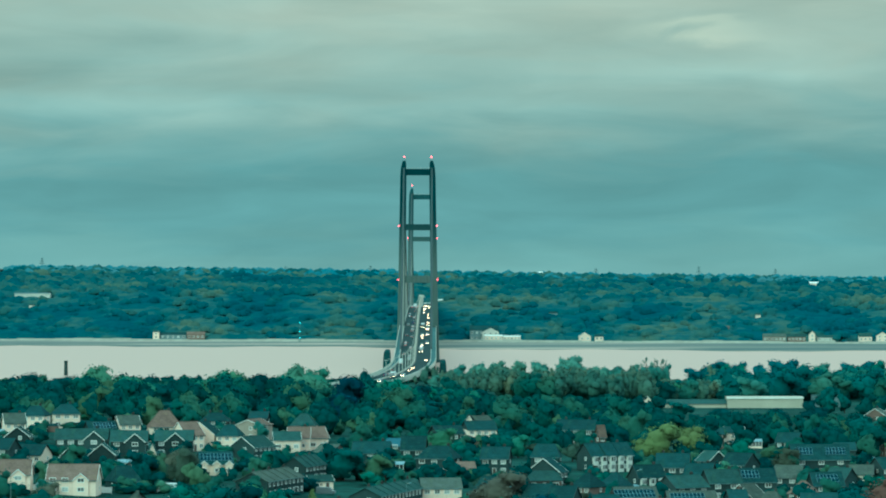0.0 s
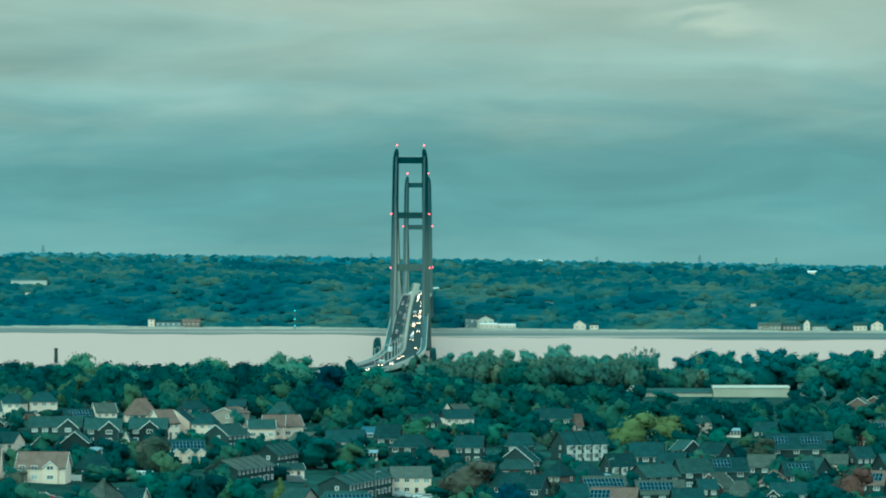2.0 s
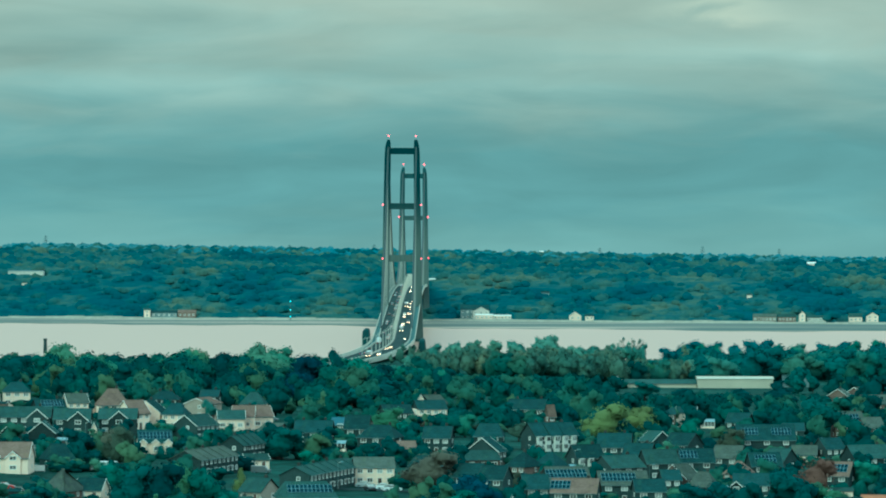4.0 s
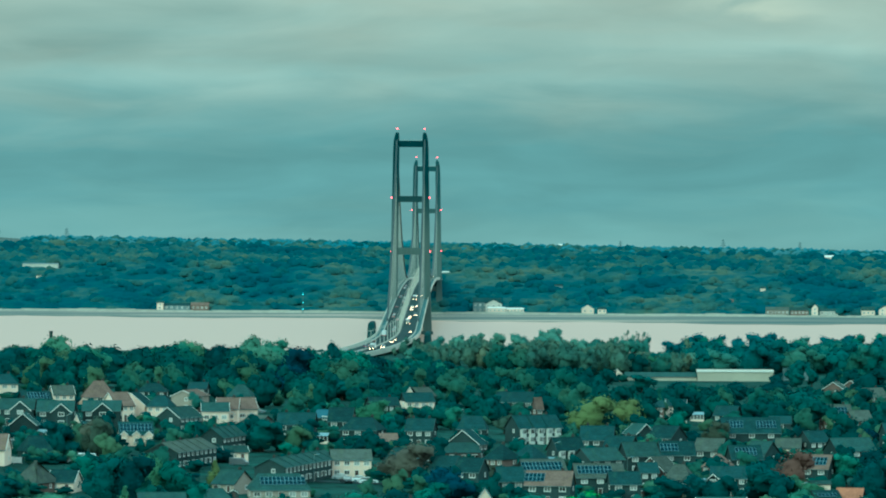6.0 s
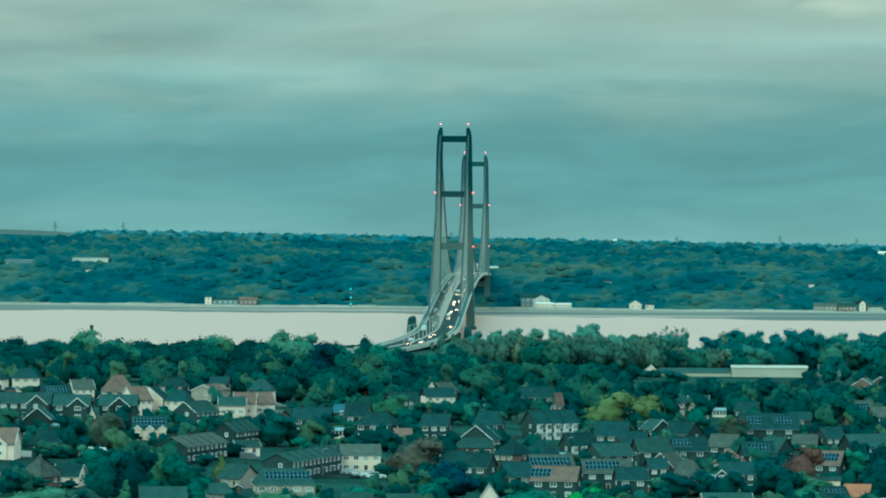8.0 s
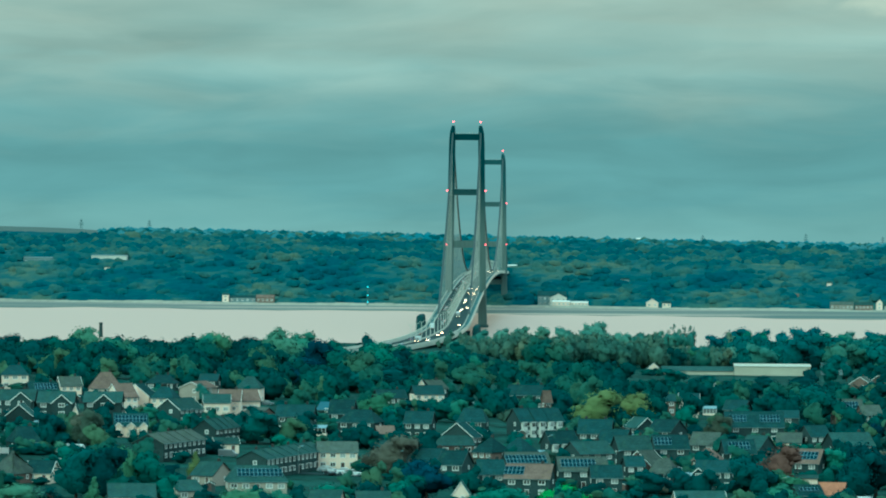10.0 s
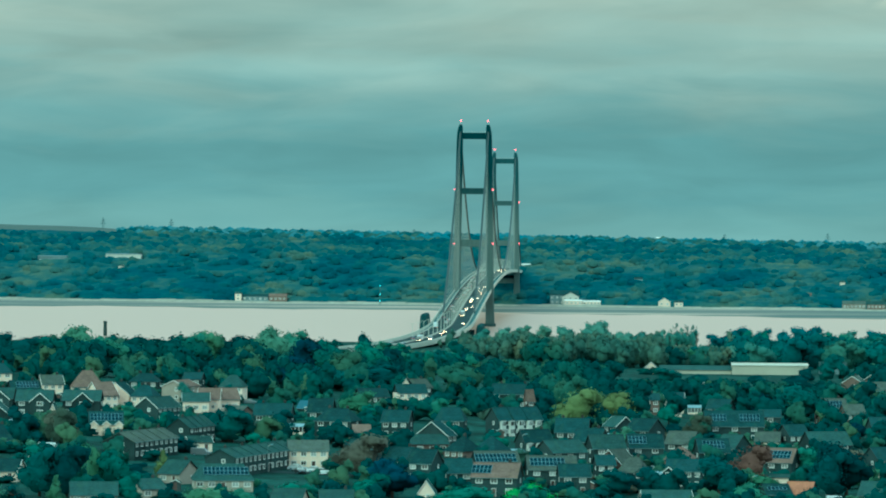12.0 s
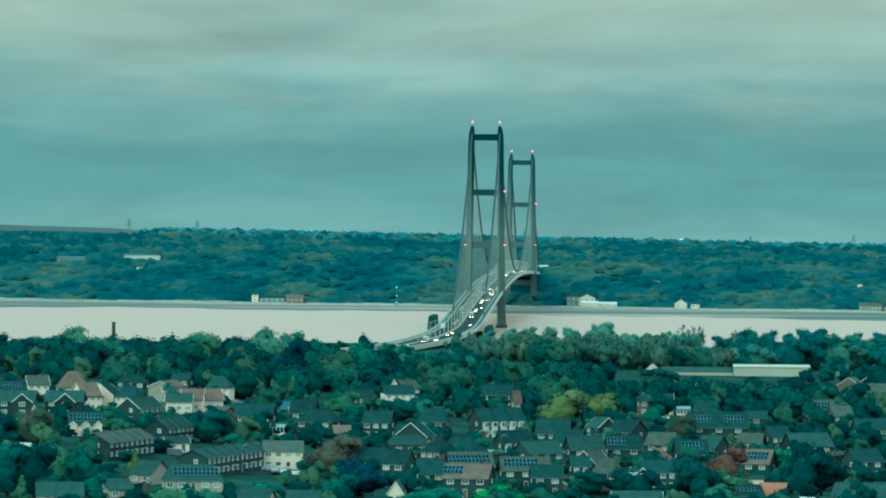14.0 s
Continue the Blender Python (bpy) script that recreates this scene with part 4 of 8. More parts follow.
def crown_data(seed, shape, leaves, leaf, masses=30, fine=0, core=(0.60, 0.82)):
    """A crown about 1 high and 1 wide on the origin: overlapping boughs of small tilted leaf sprays; gives vertices, faces, normals."""
    rng = np.random.default_rng(seed)
    clumps = []
    if shape == "round":
        lean = rng.normal(0, 0.05, 2)
        for i in range(masses):
            a, u = i * 2.4 + rng.uniform(-0.6, 0.6), 0.12 + 0.76 * ((i * 0.618) % 1.0)
            ring = 0.37 * np.clip(np.sin(np.pi * np.clip(u * 0.82 + 0.12, 0.08, 0.97)), 0, 1) ** 0.6 * rng.uniform(0.55, 1.08)
            clumps.append((ring * np.cos(a) + lean[0] * u, ring * np.sin(a) + lean[1] * u, u, rng.uniform(0.12, 0.20) * (30 / masses) ** 0.35))
        clumps += [(0, 0, 0.40, 0.38), (0, 0, 0.62, 0.32)]
    elif shape == "cone":
        for i in range(14):
            u = (i + 0.5) / 14
            a = rng.uniform(0, 2 * np.pi)
            ring = 0.26 * (1 - u) * rng.uniform(0.3, 1)
            clumps.append((ring * np.cos(a), ring * np.sin(a), 0.08 + u * 0.86, 0.07 + 0.17 * (1 - u)))
    elif shape == "plume":
        for i in range(masses):
            a, u = i * 2.4 + rng.uniform(-0.6, 0.6), 0.1 + 0.8 * ((i * 0.618) % 1.0)
            ring = 0.30 * np.sin(np.pi * u) ** 0.5 * rng.uniform(0.5, 1.0)
            clumps.append((ring * np.cos(a), ring * np.sin(a), u, rng.uniform(0.09, 0.14)))
        clumps += [(0, 0, 0.35, 0.28), (0, 0, 0.6, 0.26)]
    elif shape == "bush":
        for _ in range(13):
            a, rr = rng.uniform(0, 2 * np.pi), 0.36 * np.sqrt(rng.uniform(0, 1))
            clumps.append((rr * np.cos(a), rr * np.sin(a), rng.uniform(0.12, 0.74 - 0.5 * rr), rng.uniform(0.15, 0.27)))
    else:
        for i in range(15):
            a, u = rng.uniform(0, 2 * np.pi), rng.uniform(0.05, 0.95)
            ring = 0.3 * np.sin(np.pi * u) ** 0.6 * rng.uniform(0.4, 1.0)
            clumps.append((ring * np.cos(a), ring * np.sin(a), u, rng.uniform(0.07, 0.13)))
    C = np.array(clumps)
    weight = C[:, 3] ** 2
    pick = rng.choice(len(C), leaves, p=weight / weight.sum())
    d = rng.normal(size=(leaves, 3))
    d /= np.linalg.norm(d, axis=1, keepdims=True)
    d[:, 2] = np.where(rng.uniform(size=leaves) < 0.6, np.abs(d[:, 2]), d[:, 2])
    rad = C[pick, 3] * np.where(rng.uniform(size=leaves) < 0.02, rng.uniform(1.04, 1.12, leaves), rng.uniform(0.76, 1.08, leaves))
    p = C[pick, :3] + d * rad[:, None]
    tilt = d + rng.normal(size=(leaves, 3)) * 0.34
    tilt /= np.linalg.norm(tilt, axis=1, keepdims=True)
    side = np.cross(tilt, rng.normal(size=(leaves, 3)))
    side /= np.linalg.norm(side, axis=1, keepdims=True)
    other = np.cross(tilt, side)
    size = leaf * rng.uniform(0.6, 1.4, leaves)[:, None]
    quad = np.stack([p - side * size, p - other * size * 0.65 + tilt * size * 0.2, p + side * size, p + other * size * 0.65 + tilt * size * 0.2], 1)

    def softened(points, out, stray):
        whole = points - np.array((0, 0, 0.42))
        whole = whole / np.maximum(np.linalg.norm(whole, axis=1, keepdims=True), 0.05)
        q = whole * 1.15 + out * 0.14 + np.array((0, 0, 0.15)) + rng.normal(size=points.shape) * stray
        return q / np.linalg.norm(q, axis=1, keepdims=True)

    v, f = quad.reshape(-1, 3).tolist(), np.arange(leaves * 4).reshape(-1, 4).tolist()
    nrm = np.repeat(softened(p, d, 0.3), 4, axis=0).tolist()
    ico = bmesh.new()
    bmesh.ops.create_icosphere(ico, subdivisions=fine + 1, radius=1.0)
    base_v, base_f = np.array([tuple(q.co) for q in ico.verts]), [[w.index for w in q.verts] for q in ico.faces]
    ico.free()
    if shape != "bare":
        for cx, cy, cz, r in clumps:
            k = len(v)
            jit = rng.uniform(*core, (len(base_v), 1))
            w = base_v * r * jit + np.array((cx, cy, cz))
            v += w.tolist()
            nrm += softened(w, base_v, 0.04).tolist()
            f += [[i + k for i in q] for q in base_f]
    return v, f, nrm


def trunk_mesh(seed, shape):
    """Trunk and limbs under a crown that starts at the height 0.22 of a tree 1 high and 0.8 wide."""
    rng = np.random.default_rng(seed)
    b = Build()
    top = 0.62 if shape != "bush" else 0.4
    b.tube((0, 0, -0.06), (0.01, 0, top * 0.5), 0.032, 0.024, 7)
    b.tube((0.01, 0, top * 0.5), (0, 0.01, top), 0.024, 0.012, 6)
    for i in range(6 if shape != "bare" else 16):
        a, z = rng.uniform(0, 2 * np.pi), rng.uniform(0.22, top * 0.95)
        r, up = rng.uniform(0.16, 0.3), rng.uniform(0.1, 0.3)
        b.tube((0, 0, z), (r * math.cos(a), r * math.sin(a), z + up), 0.013, 0.004, 5)
    return b.mesh("trunk", BARK)


_protos = {}
_limbs = {}
TREE_WORDS = {"dark": "dark green", "green": "mid-green", "olive": "olive green", "teal": "hazed blue-green", "pale": "grey-green", "yellow": "bright yellow autumn", "lime": "lime green", "rust": "russet autumn", "red": "red autumn", "plum": "very dark purplish", "brown": "brownish autumn"}
SHAPE_WORDS = {"round": "broadleaf tree with a broad uneven crown", "cone": "tree with a pointed crown", "bush": "garden shrub with a dense low crown", "bare": "slender tree with a thin half-bare crown"}


def tree(x, y, height, width, colour="green", shape="round", seed=0, sink=0.0, far=False):
    z = float(ground(x, y)) - sink
    seed = seed % (5 if not far else 3)
    key = (colour, shape, seed, far)
    name = "shrub" if shape == "bush" else "tree"
    m = Matrix.Translation((x, y, z)) @ Matrix.Rotation(seed * 1.3 + x * 0.7, 4, "Z") @ Matrix.Diagonal((width, width, height, 1))
    if key not in _protos:
        t = new(name)
        t.empty_display_size = 0.3
        t.matrix_basis = m
        n, leaf = ((1400, 0.026) if not far else (640, 0.033))
        if shape == "bush":
            n, leaf = 850, 0.031
        if shape == "bare":
            n, leaf = 800, 0.022
        v, f, nrm = crown_data(seed * 7 + len(colour) * 13 + len(shape), shape, n, leaf, 36)
        crown = child("crown", mesh_of("crown", v, f, LEAF[colour], True, nrm), t)
        low = {"round": 0.05, "cone": 0.05, "bush": -0.06, "bare": 0.12}[shape]
        crown.matrix_basis = Matrix.Translation((0, 0, low)) @ Matrix.Diagonal((1.0, 1.0, 1.0 - low, 1))
        if (shape, seed) not in _limbs:
            _limbs[shape, seed] = trunk_mesh(seed, shape)
        child("trunk", _limbs[shape, seed], t)
        tagged(t, TREE_WORDS[colour] + " " + SHAPE_WORDS[shape], "tree" if name == "tree" else "shrub", group="trees of the suburb" if not far else "trees of the riverside wood")
        _protos[key] = t
        return t
    first = _protos[key]
    keep = first.matrix_basis.copy()
    first.matrix_basis = Matrix.Identity(4)
    made = copy_thing(first, m)
    first.matrix_basis = keep
    return made


def wood(name, material, count, seed, spot, top, label, tall=(10.0, 17.0), leaves=400, shape="round", wide=(0.85, 1.2)):
    """Many joined trees: spot gives a place, top the greatest height there."""
    rng = np.random.default_rng(seed)
    kinds = []
    for i in range(7):
        v, f, nrm = crown_data(100 + i, shape, leaves, 0.036 if shape == "round" else 0.030, 24)
        kinds.append((np.array(v), np.array(f[:leaves]), np.array(f[leaves:]), np.array(nrm)))
    V, quads, tris, N, tone, base = [], [], [], [], [], 0
    for i in range(count):
        x, y = spot(rng)
        h = min(rng.uniform(*tall), top(x, y) + rng.uniform(-1.1, 0.4))
        if h < 1.2:
            continue
        v, q4, q3, nrm = kinds[i % 7]
        w = max(h, min(4.5, tall[1])) * rng.uniform(*wide)
        a = rng.uniform(0, 6.28)
        ca, sa = math.cos(a), math.sin(a)
        p = np.stack([(v[:, 0] * ca - v[:, 1] * sa) * w + x, (v[:, 0] * sa + v[:, 1] * ca) * w + y, (v[:, 2] * 1.04 - 0.05) * h + float(ground(x, y))], 1)
        V.append(p)
        m = np.stack([nrm[:, 0] * ca - nrm[:, 1] * sa, nrm[:, 0] * sa + nrm[:, 1] * ca, nrm[:, 2]], 1)
        N.append(m)
        quads += (q4 + base).tolist()
        tris += (q3 + base).tolist()
        tone.append(np.full(len(v), rng.uniform(0, 1) ** 1.5))
        base += len(v)
    me = mesh_of(name, np.concatenate(V).tolist(), quads + tris, material, True, np.concatenate(N))
    me.attributes.new("tone", "FLOAT", "POINT").data.foreach_set("value", np.concatenate(tone).astype(np.float32))
    tagged(new(name, me), label, "woodland", kind="stuff")


def wood_top(x, y):
    """The wood stays below the line from which the river shows over it."""
    slope = 0.0263 + 0.0006 * math.sin(x * 0.13) + 0.0004 * math.sin(x * 0.41 + y) if x < -11 else 0.0296
    if y > 1880 and x > -8:
        slope = 0.0246 + 0.0007 * math.sin(x * 0.21) + 0.0005 * math.sin(x * 0.53 + y)
        if 80 < x < 108:
            slope = 0.0264
    if -42 < x < 2 and y < 2075:
        slope = max(slope, 0.0280 if y < 1960 else 0.0286)
    if 66 < x < 150 and y < 1905:
        slope = 0.0334
    return 57.5 - slope * y - float(ground(x, y))


def dark_spot(rng):
    while True:
        y = rng.uniform(1445, 2080)
        x = rng.uniform(-0.115, 0.135) * y + 43 * (1 - y / 1900)
        if x > -11 and y > 1920:
            continue
        if (1835 < y < 1905 and 66 < x < 155) or abs(x - deck_x(y)) < 13:
            continue
        return x, y


def pale_spot(rng):
    while True:
        y = rng.uniform(1900, 2140)
        x = rng.uniform(-0.012, 0.056) * y
        if abs(x - deck_x(y)) < 13:
            continue
        return x, y


def far_dark_spot(rng):
    while True:
        y = rng.uniform(1930, 2085)
        x = rng.uniform(96, 300)
        if x < 0.15 * y:
            return x, y


def bank_spot(rng):
    x = rng.uniform(-330, -20)
    return x, rng.uniform(2085, float(shore_near(x)) - 25)


wood("riverside_wood", DARKWOOD, 480, 21, dark_spot, wood_top, "dense dark green wood between houses and river", wide=(0.95, 1.35))
wood("riverside_scrub", PALEWOOD, 400, 22, pale_spot, wood_top, "grey-green scrub along the near river bank", wide=(0.7, 1.15), leaves=480, shape="plume")
wood("riverside_grove", TEALWOOD, 280, 24, far_dark_spot, wood_top, "dark green grove along the near river bank", wide=(1.2, 1.7))
wood("bank_bushes", DARKWOOD, 170, 23, bank_spot, lambda x, y: min(4.0, 57.5 - 0.0262 * y - float(ground(x, y))), "low dark bushes along the river bank", (2.5, 4.0))

# the suburb, row by row
house(-104.0, 1356.2, 8, w=7.3, d=7.5, eaves=5, rise=2.4, hip=2.5, wall=WHITE, tiles=SLATE, wins=3, chim=1, open_front=True, label="white-rendered house with a grey tiled roof")
house(-84.3, 1314.3, 15, w=5.6, d=7.5, eaves=5, rise=2.2, wall=WHITE, tiles=BROWNTILE, wins=3, chim=1, open_front=True, label="white house with a brown tiled roof")
house(-91.3, 1312.8, 18, w=7.9, d=7.5, eaves=2.6, rise=2.4, wall=BRICK, tiles=SLATE, wins=2, solar=(0.5, 6, 2), chim=1, label="low bungalow with a grey tiled roof")
house(-74.2, 1311.1, 10, w=8.2, d=9.0, eaves=5, rise=4, hip=3.0, wall=WHITE, tiles=PINKTILE, wins=3, chim=1, open_front=True, label="large white house with a faded pinkish hipped roof")
house(-78.3, 1317.0, 90, w=6.0, d=3.0, eaves=2.4, rise=1.6, wall=CREAM, tiles=BROWNTILE, wins=1, chim=0, open_front=True, label="small cream gable-fronted outbuilding")
house(-66.2, 1274.6, 35, w=5.5, d=7.5, eaves=5, rise=3.2, wall=WHITE, tiles=PINKTILE, wins=3, chim=0, open_front=True, label="house with a faded pinkish tiled roof")
house(-62.3, 1282.0, 70, w=5.5, d=8.0, eaves=5, rise=3, wall=WHITE, tiles=SLATE, wins=2, chim=1, open_front=True, label="white-rendered house with a grey tiled roof")
house(-55.4, 1280.2, -10, w=5.8, d=7.5, eaves=5, rise=2.6, hip=2.0, wall=WHITE, tiles=SLATE, wins=3, chim=2, open_front=True, label="white-rendered house with a grey tiled roof")
house(-47.9, 1238.5, 62, w=10.9, d=7.2, eaves=4.6, rise=2.6, wall=BRICK, tiles=GREYTILE, wins=5, chim=0, open_front=True, label="dark brick gable-ended house with white bargeboards")
house(-39.9, 1255.8, 5, w=6.7, d=7.0, eaves=6, rise=1.9, wall=WHITE, tiles=GREYTILE, wins=3, chim=0, open_front=True, label="white flat-fronted house with a low roof")
house(-36.9, 1261.5, 0, w=5.5, d=7.0, eaves=6.4, rise=2.6, wall=WHITE, tiles=PINKTILE, wins=3, chim=1, gables=((-1.5, 1.7), (1.2, 1.7)), open_front=True, label="white house with twin narrow front gables")
house(-33.3, 1268.2, 20, w=5.5, d=7.0, eaves=6.2, rise=2.6, wall=WHITE, tiles=PINKTILE, wins=2, chim=0, open_front=True, label="house with a faded pinkish tiled roof")
house(-38.0, 1346.1, -6, w=6.5, d=7.5, eaves=5, rise=2.9, hip=2.5, wall=WHITE, tiles=GREYTILE, wins=3, chim=0, open_front=True, label="white-windowed house with a grey hipped roof")
house(-90.8, 1237.8, 0, w=13.0, d=7.5, eaves=5, rise=2.4, wall=BRICK, tiles=GREYTILE, wins=5, gables=((3.2, 5.2),), chim=1, open_front=True, label="brick house with white-edged front gables")
house(-78.9, 1237.8, 0, w=9.1, d=7.5, eaves=5, rise=2.4, wall=BRICK, tiles=GREYTILE, wins=3, gables=((1.6, 5.0),), chim=0, open_front=True, label="brick house with white-edged front gables")
house(-68.1, 1247.8, 0, w=9.4, d=7.5, eaves=5, rise=2.4, wall=BRICK, tiles=GREYTILE, wins=3, gables=((0.4, 5.2),), chim=0, open_front=True, label="brick house with white-edged front gables")
house(-82.3, 1190.5, 90, w=9.0, d=6.3, eaves=4, rise=2.6, wall=BRICK, tiles=GREYTILE, wins=2, chim=1, label="gable-fronted brick house with white bargeboards")
house(-89.2, 1178.5, 90, w=9.0, d=4.6, eaves=4, rise=2.2, wall=BRICK, tiles=GREYTILE, wins=2, chim=0, label="gable-fronted brick house with white bargeboards")
house(-71.9, 1218.5, 90, w=5.0, d=2.2, eaves=2.4, rise=2.6, wall=WHITE, tiles=GREYTILE, wins=1, chim=0, open_front=True, label="narrow white gabled extension")
house(-54.7, 1180.3, 8, w=7.9, d=7.5, eaves=3.3, rise=2.8, wall=CREAM, tiles=SLATE, wins=3, gables=((-3.0, 1.8), (0.0, 1.8), (3.0, 1.8)), chim=0, solar=(0.0, 7, 2), open_front=True, label="cream house with three pointed front gables and solar panels")
house(-82.0, 1092.9, -4, w=11.0, d=9.0, eaves=4.1, rise=3.2, wall=WHITE, tiles=PINKTILE, wins=4, gables=((2.2, 3.4),), chim=0, open_front=True, label="large white house with a pinkish roof and rounded front gable")
house(-72.3, 1112.6, 24, w=6.0, d=7.5, eaves=2.7, rise=3.2, hip=1.5, wall=BRICK, tiles=SLATE, wins=2, chim=1, label="low bungalow with a grey tiled roof")
house(-63.2, 1017.3, -26, w=5.8, d=9.0, eaves=2.6, rise=4.2, hip=3.6, wall=BUFF, tiles=BROWNTILE, wins=3, chim=0, label="bungalow with a big brown hipped roof")
house(-57.6, 1022.1, -9, w=5.5, d=7.5, eaves=2.6, rise=2.2, wall=WHITE, tiles=SLATE, wins=2, chim=0, open_front=True, label="dark-roofed bungalow wing with white bargeboards")
house(-39.1, 1111.5, 75, w=27.9, d=7.5, eaves=4.8, rise=2.0, wall=BRICK, tiles=BROWNTILE, wins=9, chim=3, open_front=True, barge=False, units=5, label="long brick terrace with white windows")
house(-32.9, 1167.0, 74, w=16.6, d=5.8, eaves=4.8, rise=2.2, wall=BRICK, tiles=GREYTILE, wins=6, chim=2, open_front=True, barge=False, units=4, label="long brick terrace with white windows")
house(-28.7, 1141.1, 15, w=5.5, d=5.0, eaves=2.6, rise=1.2, wall=WHITE, tiles=GREYTILE, wins=2, chim=0, open_front=True, label="small white flat-roofed annexe")
house(-28.6, 1250.6, -34, w=5.5, d=7.5, eaves=2.8, rise=2, wall=BUFF, tiles=BROWNTILE, wins=2, chim=0, label="low bungalow with a grey tiled roof")
house(-17.7, 1227.0, -5, w=9.1, d=7.5, eaves=5, rise=2.7, hip=0.0, wall=BRICK, tiles=SLATE, wins=3, chim=2, open_front=True, label="brick house with a dark tiled roof and white windows")
house(-7.3, 1250.0, -6, w=6.0, d=7.5, eaves=5, rise=3.2, wall=BRICK, tiles=SLATE, wins=2, chim=0, label="brick house with a dark tiled roof and white windows")
house(-11.6, 1274.2, -12, w=5.5, d=7.5, eaves=4.2, rise=1.8, wall=BRICK, tiles=BLUEROOF, wins=1, chim=0, label="house with a bright blue sheet roof")
house(-1.0, 1217.0, -18, w=9.5, d=7.5, eaves=5, rise=2.8, hip=2.4, wall=BRICK, tiles=SLATE, wins=3, chim=2, open_front=True, label="house with a dark hipped roof")
house(1.0, 1330.0, 18, w=7.7, d=7.5, eaves=5, rise=2.1, wall=BRICK, tiles=SLATE, wins=5, open_front=True, chim=1, label="brick house with a dark tiled roof and white windows")
house(7.4, 1392.5, 90, w=9.0, d=2.9, eaves=5, rise=2.3, wall=CREAM, tiles=BROWNTILE, wins=1, chim=0, open_front=True, label="small cream gable-fronted house")
house(10.3, 1392.7, 36, w=5.5, d=7.5, eaves=5, rise=2.2, wall=BRICK, tiles=BROWNTILE, wins=2, chim=1, label="brick house with a dark tiled roof and white windows")
house(10.0, 1359.0, 14, w=8.1, d=7.5, eaves=5, rise=2.2, wall=BRICK, band=WHITE, tiles=SLATE, wins=4, open_front=True, chim=0, label="house with white upper walls and a slate roof")
house(13.3, 1225.0, -8, w=6.7, d=7.5, eaves=5, rise=2.7, wall=BRICK, tiles=SLATE, wins=3, chim=2, open_front=True, label="brick house with a dark tiled roof and white windows")
house(26.0, 1242.0, -5, w=7.2, d=7.5, eaves=5, rise=3, hip=1.5, wall=BRICK, tiles=SLATE, wins=2, chim=0, open_front=True, label="house with a dark hipped roof")
house(25.0, 1177.9, 68, w=5.0, d=8.4, eaves=5, rise=3.2, wall=BRICK, tiles=SLATE, wins=2, chim=0, label="dark brick gable-ended house with white bargeboards")
house(41.5, 1258.0, 32, w=13.0, d=6.7, eaves=5, rise=3.0, wall=BRICK, tiles=SLATE, wins=8, chim=2, open_front=True, units=3, bays=5, label="long brick terrace with white bay windows and a slate roof")
house(48.6, 1172.0, 28, w=7.4, d=5.4, eaves=5, rise=2.8, wall=BRICK, tiles=SLATE, wins=3, chim=1, open_front=True, bays=3, label="brick house with white bay windows and a slate roof")
house(37.9, 1380.8, -12, w=11.3, d=7.5, eaves=5, rise=2.6, wall=BRICK, tiles=SLATE, wins=3, chim=2, open_front=True, label="brick house with a dark tiled roof and white windows")
house(43.2, 1347.4, 32, w=2.2, d=2.0, eaves=5.4, rise=2.6, wall=BUFF, tiles=PINKTILE, wins=1, chim=0, label="narrow brick house with a steep pink roof")
house(57.1, 1219.0, -6, w=8.0, d=7.5, eaves=5, rise=3.2, wall=BRICK, tiles=SLATE, wins=3, chim=2, label="brick house with a dark tiled roof and white windows")
house(68.4, 1252.0, -55, w=5.5, d=6.0, eaves=5, rise=2.4, wall=BRICK, tiles=GREYTILE, wins=2, chim=0, label="gabled brick house with broad white bargeboards")
house(74.4, 1385.0, 4, w=8.6, d=7.5, eaves=5, rise=1.6, wall=BUFF, tiles=SLATE, wins=4, chim=1, open_front=True, label="pinkish brick house with white windows")
house(83.2, 1405.8, 0, w=5.5, d=7.5, eaves=5, rise=1.6, wall=WHITE, tiles=SLATE, wins=1, chim=0, open_front=True, label="white-rendered house with a grey tiled roof")
house(77.0, 1856.0, 90, w=9.0, d=5.2, eaves=2.6, rise=2.4, wall=WHITE, tiles=GREYTILE, wins=1, chim=0, open_front=True, label="white gable-ended shed beside the warehouse")
house(92.8, 1511.0, 90, w=6.0, d=2.8, eaves=3.2, rise=3.6, wall=BRICK, tiles=SLATE, wins=1, chim=0, label="steep gabled house with white bargeboards")
house(95.8, 1358.5, -18, w=5.9, d=7.5, eaves=5, rise=2.4, wall=BRICK, tiles=SLATE, wins=3, chim=0, label="brick house with a dark tiled roof and white windows")
house(97.9, 1280.0, 4, w=15.0, d=9.0, eaves=5, rise=3.7, wall=BRICK, tiles=SLATE, wins=3, chim=0, solar=((-4.2, 4, 2), (4.0, 5, 2)), label="brick house with solar panels on its dark roof")
house(108.6, 1329.8, 0, w=5.5, d=7.5, eaves=5, rise=1.8, wall=BRICK, tiles=SLATE, wins=1, chim=0, label="brick house with a dark tiled roof and white windows")
house(75.1, 1241.0, -34, w=6.9, d=7.5, eaves=5, rise=2.8, wall=BRICK, tiles=SLATE, wins=2, chim=0, open_front=True, label="brick house with a dark tiled roof and white windows")
house(126.6, 1374.0, 6, w=7.9, d=7.5, eaves=5, rise=3.3, wall=BUFF, tiles=BROWNTILE, wins=4, solar=(0.4, 5, 2), chim=1, open_front=True, label="pinkish brick house with solar panels on its roof")
house(132.0, 1360.4, 16, w=5.5, d=7.5, eaves=5, rise=2.6, wall=BUFF, tiles=BROWNTILE, wins=3, chim=0, label="pinkish brick house with white windows")
